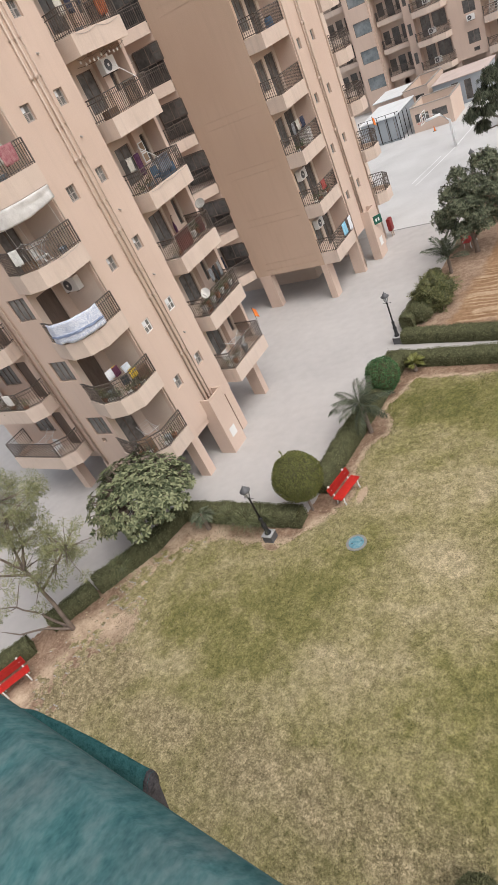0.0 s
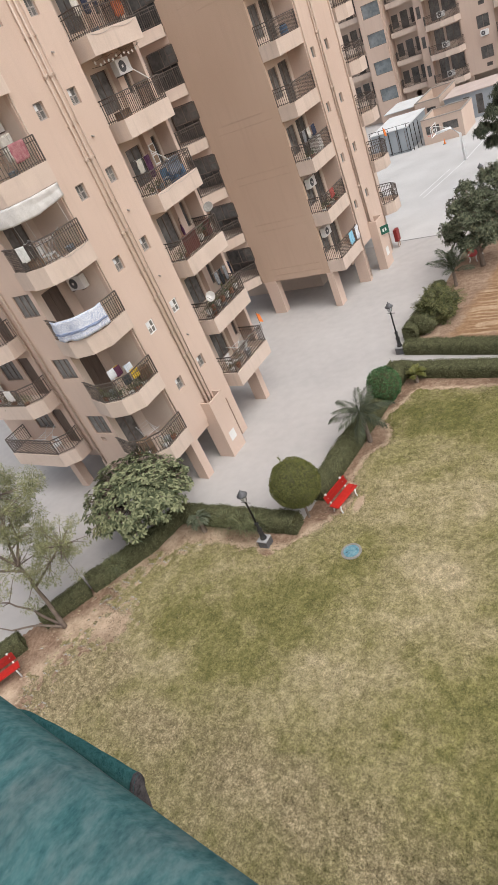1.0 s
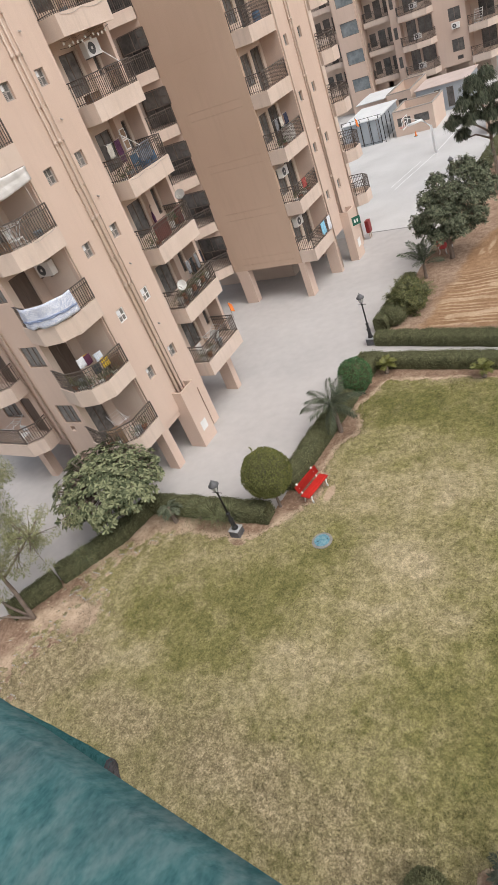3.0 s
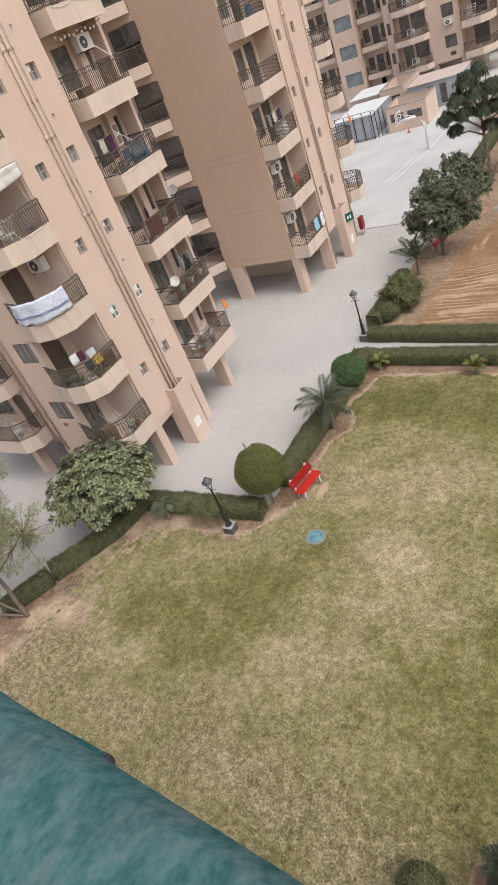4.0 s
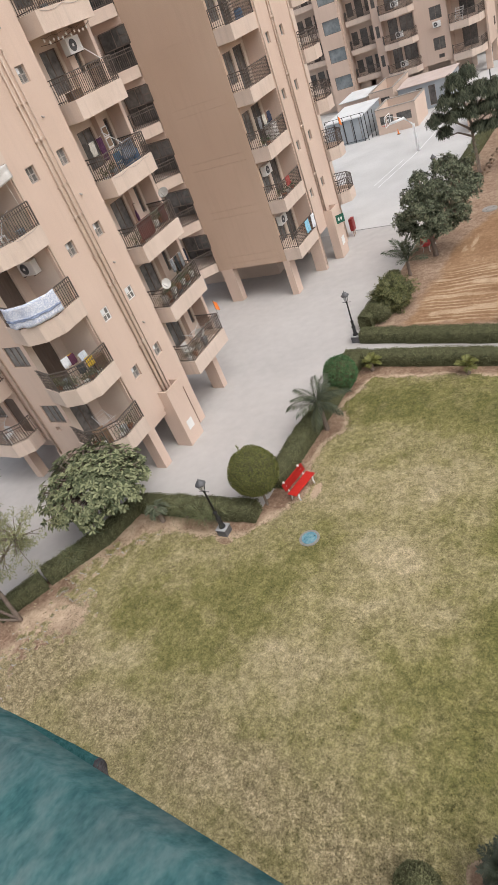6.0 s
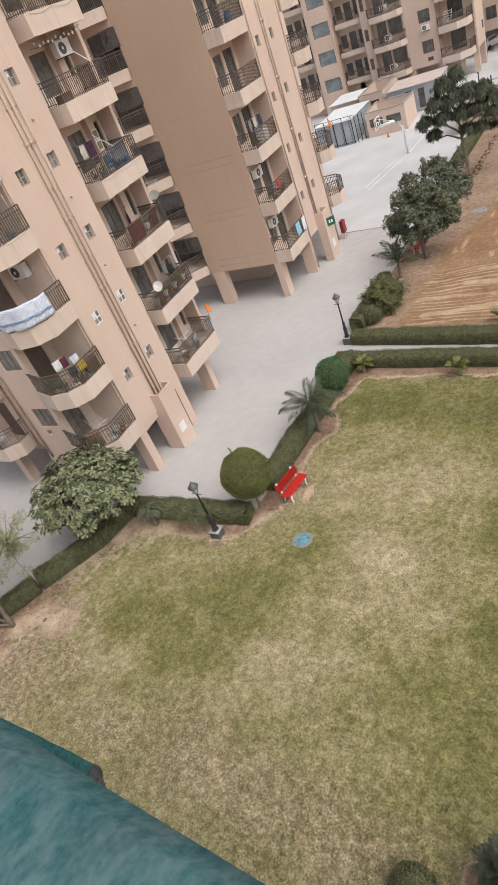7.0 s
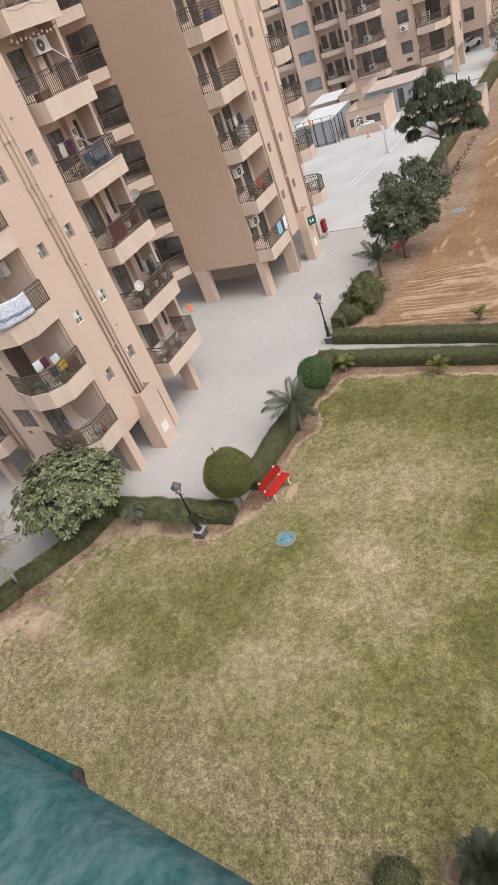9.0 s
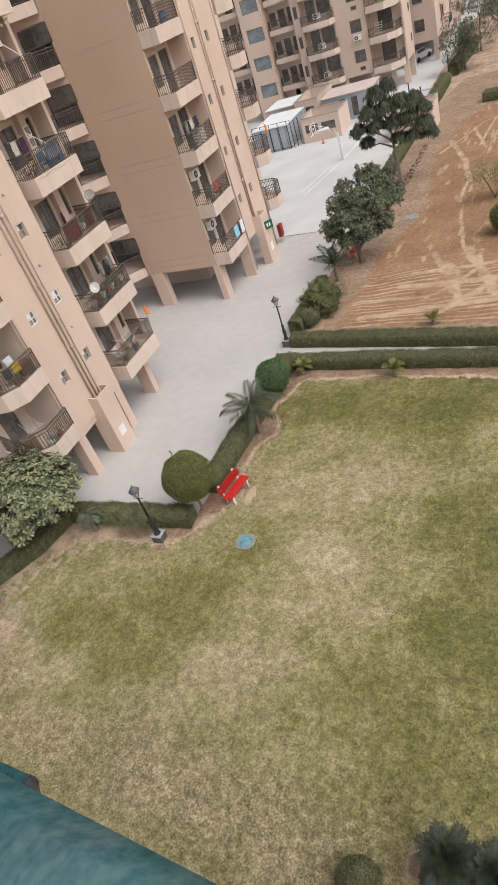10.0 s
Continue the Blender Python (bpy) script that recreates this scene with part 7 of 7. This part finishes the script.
part("floor_slab", MB().box(-3.5, 2.0, -1.89, -0.12, 14.4, 14.59), M_SOFFIT, own)
# thick cloth laid over the parapet top
cl = thing("parapet_cloth", "thick teal green fleece cloth draped over the balcony parapet", "cloth", (-0.6, 0.1, 16.21))
mb = MB()
xs = [-3.4 + 0.02 * i for i in range(270)]
cross = [(-0.42, -0.03), (-0.3, 0.0), (-0.2, 0.004), (-0.1, 0.002), (-0.05, 0.0), (-0.02, 0.0), (-0.006, -0.004), (0.0, -0.014), (0.002, -0.03), (-0.004, -0.08), (-0.006, -0.2)]
for x in xs:
    for d, z in cross:
        q = noise.noise((x * 3.0, d * 6, 2.0)) * 0.002 + noise.noise((x * 14, d * 20, 5.0)) * 0.0008
        mb.v.append((x, 0.1645 - 0.1102 * x + d + q * 0.5, 16.245 + z + q))
k = len(cross)
mb.f = [(i * k + j, (i + 1) * k + j, (i + 1) * k + j + 1, i * k + j + 1) for i in range(len(xs) - 1) for j in range(k - 1)]
part("top_sheet", mb, M_TEAL, cl, smooth=True)
# the same cloth over the rail outside, ending in a dark knitted hem
RAIL_Y, RAIL_Z = 0.269, 15.904
mb, hm, base = MB(), MB(), MB()
prof = [(-0.034, -0.11), (-0.031, -0.07), (-0.026, -0.035), (-0.019, -0.010), (-0.010, 0.000), (-0.003, 0.003), (0.001, 0.0), (0.0, -0.006), (-0.004, -0.012)]
k = len(prof)


def rail_at(x, d, z):
    q = noise.noise((x * 6, z * 5, 8.0)) * 0.004 + noise.noise((x * 25, z * 25, 3.0)) * 0.0012
    s = max(0.0, -x - 0.68)
    return (x, RAIL_Y - 0.05 * (x + 0.5) + d + q, RAIL_Z + z + q - 0.25 * s)


rowsx = [-0.515 - 0.012 * i for i in range(180)]
for x in rowsx:
    mb.v += [rail_at(x, d, z) for d, z in prof]
mb.f = [(i * k + j, i * k + j + 1, (i + 1) * k + j + 1, (i + 1) * k + j) for i in range(len(rowsx) - 1) for j in range(k - 1)]
part("hanging_sheet", mb, M_TEALD, cl, smooth=True)
# the hem strip folds round the end and closes it
for i in range(5):
    hm.v += [rail_at(-0.519 + 0.0012 * i, d * (1.04 - 0.03 * max(0, i - 2)), z + 0.0012 - 0.0012 * max(0, i - 2)) for d, z in prof]
hm.f = [(i * k + j, i * k + j + 1, (i + 1) * k + j + 1, (i + 1) * k + j) for i in range(4) for j in range(k - 1)]
hm.f.append(tuple(range(4 * k, 5 * k)))
part("hem", hm, M_HEM, cl, "dark knitted hem", smooth=True)
base.tube([(-0.54, RAIL_Y - 0.01, RAIL_Z - 0.03), (-0.72, RAIL_Y + 0.0, RAIL_Z - 0.04), (-2.7, RAIL_Y + 0.09, RAIL_Z - 0.54)], 0.01, 6)
part("rail", base, M_METAL, own)


def folded_rack(x, y, z):
    t = thing("drying_rack", "folded white metal rack leaning on a balcony railing", "rack", (x, y, z))
    for o in (0.0, 0.8):
        part("frame", MB().tube([(x + o, y, z), (x + o + 0.25, y + 0.1, z + 1.5)], 0.035, 5), M_WHITE, t)
    for i in range(6):
        part("bar", MB().tube([(x + 0.04 + i * 0.04, y + 0.016 * i, z + 0.2 + i * 0.24), (x + 0.84 + i * 0.04, y + 0.016 * i, z + 0.2 + i * 0.24)], 0.03, 5), M_WHITE, t)


folded_rack(-19.1, 82.85, BASE + 0.25 + RT)

# boxes, buckets and stools stored on the balconies
_bx = random.Random(303)
M_BUCKET = mat("faded_plastic", (0.22, 0.26, 0.30, 1), (0.42, 0.44, 0.46, 1), 3, 30, 0.5, 0.0, obrandom=0.6)
M_CRATE = mat("worn_brown_crate", (0.14, 0.08, 0.05, 1), (0.30, 0.20, 0.13, 1), 3, 30, 0.8, 0.2, obrandom=0.6)
for k, spots in ((0, [(-19.9, 15.9), (-20.6, 15.2), (-19.7, 23.2)]), (1, [(-20.9, 15.3), (-19.8, 16.4), (-19.6, 22.9)]), (3, [(-19.8, 16.2), (-20.7, 15.1), (-19.7, 22.2)]), (4, [(-20.0, 15.7), (-19.7, 21.9)]), (5, [(-19.7, 22.4)])):
    for i, (x, y) in enumerate(spots):
        z = BASE + 0.5 + RT * k
        if i % 2:
            t = thing("crate", "worn brown storage crate behind the balcony railing", "crate", (x, y, z), "balcony crates", _bx.uniform(-30, 30))
            h = _bx.uniform(0.35, 0.75)
            part("body", MB().box(-0.2, 0.2, -0.28, 0.28, 0.0, h), M_CRATE, t, local=True)
            part("lid", MB().box(-0.215, 0.215, -0.295, 0.295, h + 0.002, h + 0.03), M_CRATE, t, local=True)
        else:
            t = thing("bucket", "faded plastic bucket behind the balcony railing", "bucket", (x, y, z), "balcony buckets")
            part("body", MB().lathe([(0.0, 0.0), (0.13, 0.0), (0.18, 0.38), (0.2, 0.4), (0.17, 0.39), (0.12, 0.04), (0.0, 0.03)], n=14), M_BUCKET, t, local=True, smooth=True)
            part("handle", MB().tube([(0.19 * math.cos(a * 0.393), 0.0, 0.38 + 0.16 * math.sin(a * 0.393)) for a in range(9)], 0.008, 5), M_METAL, t, local=True)


# ---- more stored and drying things on the balconies ----
_gr = random.Random(404)
DARKS = (("navy_garment", (0.02, 0.025, 0.05, 1), (0.05, 0.055, 0.09, 1)), ("black_garment", (0.012, 0.012, 0.014, 1), (0.035, 0.035, 0.038, 1)), ("orange_garment", (0.55, 0.13, 0.03, 1), (0.68, 0.2, 0.05, 1)), ("grey_garment", (0.16, 0.16, 0.17, 1), (0.26, 0.26, 0.27, 1)), ("plum_garment", (0.06, 0.02, 0.05, 1), (0.11, 0.04, 0.09, 1)), ("cream_garment", (0.52, 0.48, 0.42, 1), (0.64, 0.60, 0.54, 1)))
WASH = {n: fabric(n, a, b) for n, a, b in DARKS}


def washing_line(p, q, z, names, label):
    """A line between two points with garments over it."""
    t = thing("washing_line", label, "washing", (p[0], p[1], z), "washing lines")
    part("line", MB().tube([(p[0], p[1], z), ((p[0] + q[0]) / 2, (p[1] + q[1]) / 2, z - 0.06), (q[0], q[1], z)], 0.006, 4), M_WHITE, t)
    n = len(names)
    for i, nm in enumerate(names):
        a, b = (i + 0.12) / n, (i + 0.12 + _gr.uniform(0.55, 0.8)) / n
        ob = cloth("garment", [(p[0] + (q[0] - p[0]) * a, p[1] + (q[1] - p[1]) * a), (p[0] + (q[0] - p[0]) * b, p[1] + (q[1] - p[1]) * b)], z - 0.05, _gr.uniform(0.5, 0.95), WASH[nm], "", seed=60 + i + n)
        ob.parent, ob.matrix_parent_inverse = t, t.matrix_basis.inverted()
        del ob["category"]


FL = lambda k: BASE + 0.5 + RT * k
washing_line((-19.45, 22.6), (-19.45, 24.2), FL(5) + 1.75, ("navy_garment", "orange_garment", "black_garment", "grey_garment", "black_garment"), "washing line with dark and orange garments")
washing_line((-19.5, 21.4), (-19.5, 22.5), FL(5) + 1.7, ("cream_garment", "navy_garment"), "washing line with cream and navy garments")
washing_line((-19.6, 22.9), (-19.6, 24.1), FL(1) + 1.8, ("grey_garment", "black_garment", "grey_garment"), "washing line with grey and black garments")
washing_line((-19.9, 21.5), (-19.9, 22.6), FL(3) + 1.7, ("cream_garment", "plum_garment"), "washing line with cream and plum garments")
washing_line((-21.3, 15.2), (-19.8, 16.3), FL(4) + 1.55, ("plum_garment", "black_garment", "cream_garment"), "washing line with plum and black garments")
washing_line((-28.3, 33.0), (-26.2, 32.9), FL(0) + 1.75, ("black_garment", "grey_garment", "black_garment", "navy_garment"), "washing line with dark garments between towers")
washing_line((-28.3, 33.0), (-26.2, 32.9), FL(4) + 1.75, ("grey_garment", "black_garment"), "washing line with dark garments between towers")
washing_line((-29.6, 15.0), (-27.4, 15.0), FL(2) + 1.6, ("grey_garment", "cream_garment", "plum_garment"), "washing line with mixed garments")
washing_line((-19.1, 34.2), (-19.1, 36.0), FL(2) + 1.65, ("grey_garment", "cream_garment", "navy_garment"), "washing line with mixed garments")

# string of star lights under one slab
M_BULB = mat("white_plastic_star", (0.72, 0.71, 0.68, 1), (0.82, 0.81, 0.78, 1), 4, 30, 0.4, 0.0)
stars = thing("light_string", "string of small white plastic star lights under the slab", "lights", (-19.8, 22.4, FL(4) + 2.4))
for i in range(11):
    y = 21.3 + 0.26 * i
    z = FL(4) + 2.36 - 0.12 * abs(math.sin(i * 1.3))
    pts = [(y + (0.075 if j % 2 == 0 else 0.03) * math.sin(j * 0.628), z + (0.075 if j % 2 == 0 else 0.03) * math.cos(j * 0.628)) for j in range(10)]
    st = MB()
    st.v = [(-19.42, a, b) for a, b in pts] + [(-19.40, a, b) for a, b in pts]
    st.f = [tuple(range(9, -1, -1)), tuple(range(10, 20))] + [(j, (j + 1) % 10, 10 + (j + 1) % 10, 10 + j) for j in range(10)]
    part("star", st, M_BULB, stars)
part("cord", MB().tube([(-19.43, 21.2 + 0.3 * i, FL(4) + 2.46 - 0.05 * (i % 2)) for i in range(11)], 0.006, 4), M_METAL, stars)


def washing_machine(x, y, z, turn):
    t = thing("washing_machine", "white top loading washing machine on the balcony", "appliance", (x, y, z), "balcony appliances", turn)
    part("body", MB().box(-0.28, 0.28, -0.28, 0.28, 0.03, 0.86), M_WHITE, t, local=True)
    part("lid", MB().box(-0.26, 0.18, -0.26, 0.26, 0.862, 0.89), M_STEEL, t, "grey lid", local=True)
    part("control_panel", MB().box(-0.28, -0.19, -0.28, 0.28, 0.892, 0.98), M_GRANITE, t, "dark control panel", local=True)
    for a in (-0.22, 0.22):
        for b in (-0.22, 0.22):
            part("foot", MB().lathe([(0.025, 0.0), (0.025, 0.03)], (a, b, 0), 8), M_BLACK, t, local=True)


washing_machine(-20.1, 23.6, FL(3), 0)
washing_machine(-19.35, 36.1, FL(2), 0)
washing_machine(-29.6, 15.3, FL(1), -90)


def drum(x, y, z, m, label):
    t = thing("water_drum", label, "drum", (x, y, z), "water drums")
    part("body", MB().lathe([(0.0, 0.0), (0.20, 0.0), (0.23, 0.08), (0.235, 0.3), (0.225, 0.32), (0.235, 0.34), (0.22, 0.62), (0.14, 0.68)], n=16), m, t, local=True, smooth=True)
    part("lid", MB().lathe([(0.15, 0.681), (0.15, 0.73), (0.0, 0.735)], n=16), M_BLACK, t, "black lid", local=True)


M_DRUM = mat("blue_drum_plastic", (0.035, 0.12, 0.24, 1), (0.06, 0.17, 0.31, 1), 3, 20, 0.45, 0.0)
drum(-19.55, 23.7, FL(3), M_DRUM, "blue plastic water drum behind the railing")
drum(-19.5, 23.1, FL(3), M_DRUM, "blue plastic water drum behind the railing")
drum(-19.2, 36.0, FL(4), M_DRUM, "blue plastic water drum behind the railing")


def folding_airer(x, y, z, turn, label):
    """A winged clothes airer of thin steel bars."""
    t = thing("clothes_airer", label, "airer", (x, y, z), "clothes airers", turn)
    for s in (-0.3, 0.3):
        part("leg", MB().tube([(-0.3, s, 0), (0.3, s, 0.95)], 0.012, 5), M_ROOF, t, local=True)
        part("leg", MB().tube([(0.3, s, 0), (-0.3, s, 0.95)], 0.012, 5), M_ROOF, t, local=True)
        part("wing_frame", MB().tube([(-0.65, s, 1.15), (-0.3, s, 0.95), (0.3, s, 0.95), (0.65, s, 1.15)], 0.012, 5), M_ROOF, t, local=True)
    for i in range(9):
        a = -0.6 + i * 0.15
        h = 0.95 + max(0.0, abs(a) - 0.3) * 0.57
        part("bar", MB().tube([(a, -0.3, h), (a, 0.3, h)], 0.007, 4), M_ROOF, t, local=True)


folding_airer(-20.2, 15.55, FL(3), 35, "pale steel clothes airer standing on the balcony")
folding_airer(-20.5, 15.7, FL(0), -20, "pale steel clothes airer standing on the balcony")
folding_airer(-27.6, 15.1, FL(0), 90, "pale steel clothes airer standing on the balcony")
folding_airer(-19.7, 22.8, FL(0), 80, "pale steel clothes airer standing on the balcony")

# closed umbrella on a hook, a red chest, a framed red picture
um = thing("umbrella", "closed plum umbrella hanging on the balcony wall", "umbrella", (-20.2, 22.95, FL(2) + 0.5))
part("canopy", MB().lathe([(0.01, 0.0), (0.05, 0.12), (0.075, 0.55), (0.03, 0.8), (0.012, 0.82)], (-20.2, 22.95, FL(2) + 0.55), 9), WASH["plum_garment"], um)
part("handle", MB().tube([(-20.2, 22.95, FL(2) + 1.37), (-20.2, 22.95, FL(2) + 1.6), (-20.2, 23.03, FL(2) + 1.66), (-20.2, 23.1, FL(2) + 1.6)], 0.012, 5), M_BLACK, um)
pic = thing("wall_picture", "two small brown pictures in pale frames", "picture", (-20.24, 23.3, FL(3) + 1.2))
for z in (1.05, 1.5):
    f = part("frame", MB().box(-20.248, -20.215, 23.12, 23.48, FL(3) + z, FL(3) + z + 0.4), M_WHITE, pic)
    part("print", MB().box(-20.214, -20.21, 23.16, 23.44, FL(3) + z + 0.04, FL(3) + z + 0.36), M_CRATE, f)

# planters along the railings
for k, line in ((1, [(-19.25, 21.4 + 0.42 * i) for i in range(7)]), (2, [(-19.25, 23.0 + 0.42 * i) for i in range(3)])):
    for i, (x, y) in enumerate(line):
        potted_plant(x - 0.12, y, FL(k) + 0.45, _pr.uniform(0.25, 0.42), 200 + i + 10 * k, (M_HEDGE, M_BUSH, M_OLIVE)[i % 3], "leafy plant in a pot on a rail shelf")
    part("shelf", MB().box(-19.5, -19.24, line[0][1] - 0.2, line[-1][1] + 0.2, FL(k) + 0.41, FL(k) + 0.449), M_METAL, thing("rail_shelf", "narrow dark metal plant shelf behind the railing", "shelf", (-19.37, line[0][1], FL(k) + 0.41), "rail shelves"))
for i, (x, y) in enumerate(((-21.3, 14.98), (-20.95, 14.85), (-20.5, 14.85), (-20.15, 14.92), (-19.75, 15.25), (-19.62, 15.6), (-19.62, 16.0), (-19.62, 16.4))):
    potted_plant(x - 0.06, y + 0.14, FL(1), _pr.uniform(0.34, 0.42), 240 + i, (M_OLIVE, M_HEDGE, M_PALM)[i % 3], "tall leafy potted plant crowding the balcony railing")
for i in range(4):
    potted_plant(-28.0 + i * 0.5, 32.5, FL(1 + i % 2), _pr.uniform(0.4, 0.6), 260 + i, M_HEDGE, "leafy potted plant on a balcony between towers")
for i in range(4):
    potted_plant(-28.2 + i * 0.55, 14.75, FL(1), _pr.uniform(0.3, 0.5), 270 + i, (M_HEDGE, M_OLIVE)[i % 2], "leafy potted plant behind the wing balcony railing")


# sprigs that escaped the shears, over the round topiary
for o in scene.objects:
    if o.name == "topiary":
        sp = MB()
        sp.tube([(-13.3, 14.9, 2.75), (-13.34, 14.92, 3.15)], 0.012, 4)
        _sr = random.Random(12)
        for i in range(40):
            leaf(sp, Vector((-13.33, 14.92, 2.9 + 0.008 * i)), (rand_dir(_sr) + Vector((0, 0, 0.5))).normalized(), Vector((0, 0, 1)), 0.08, 0.035)
        part("sprig", sp, M_BALL, o)
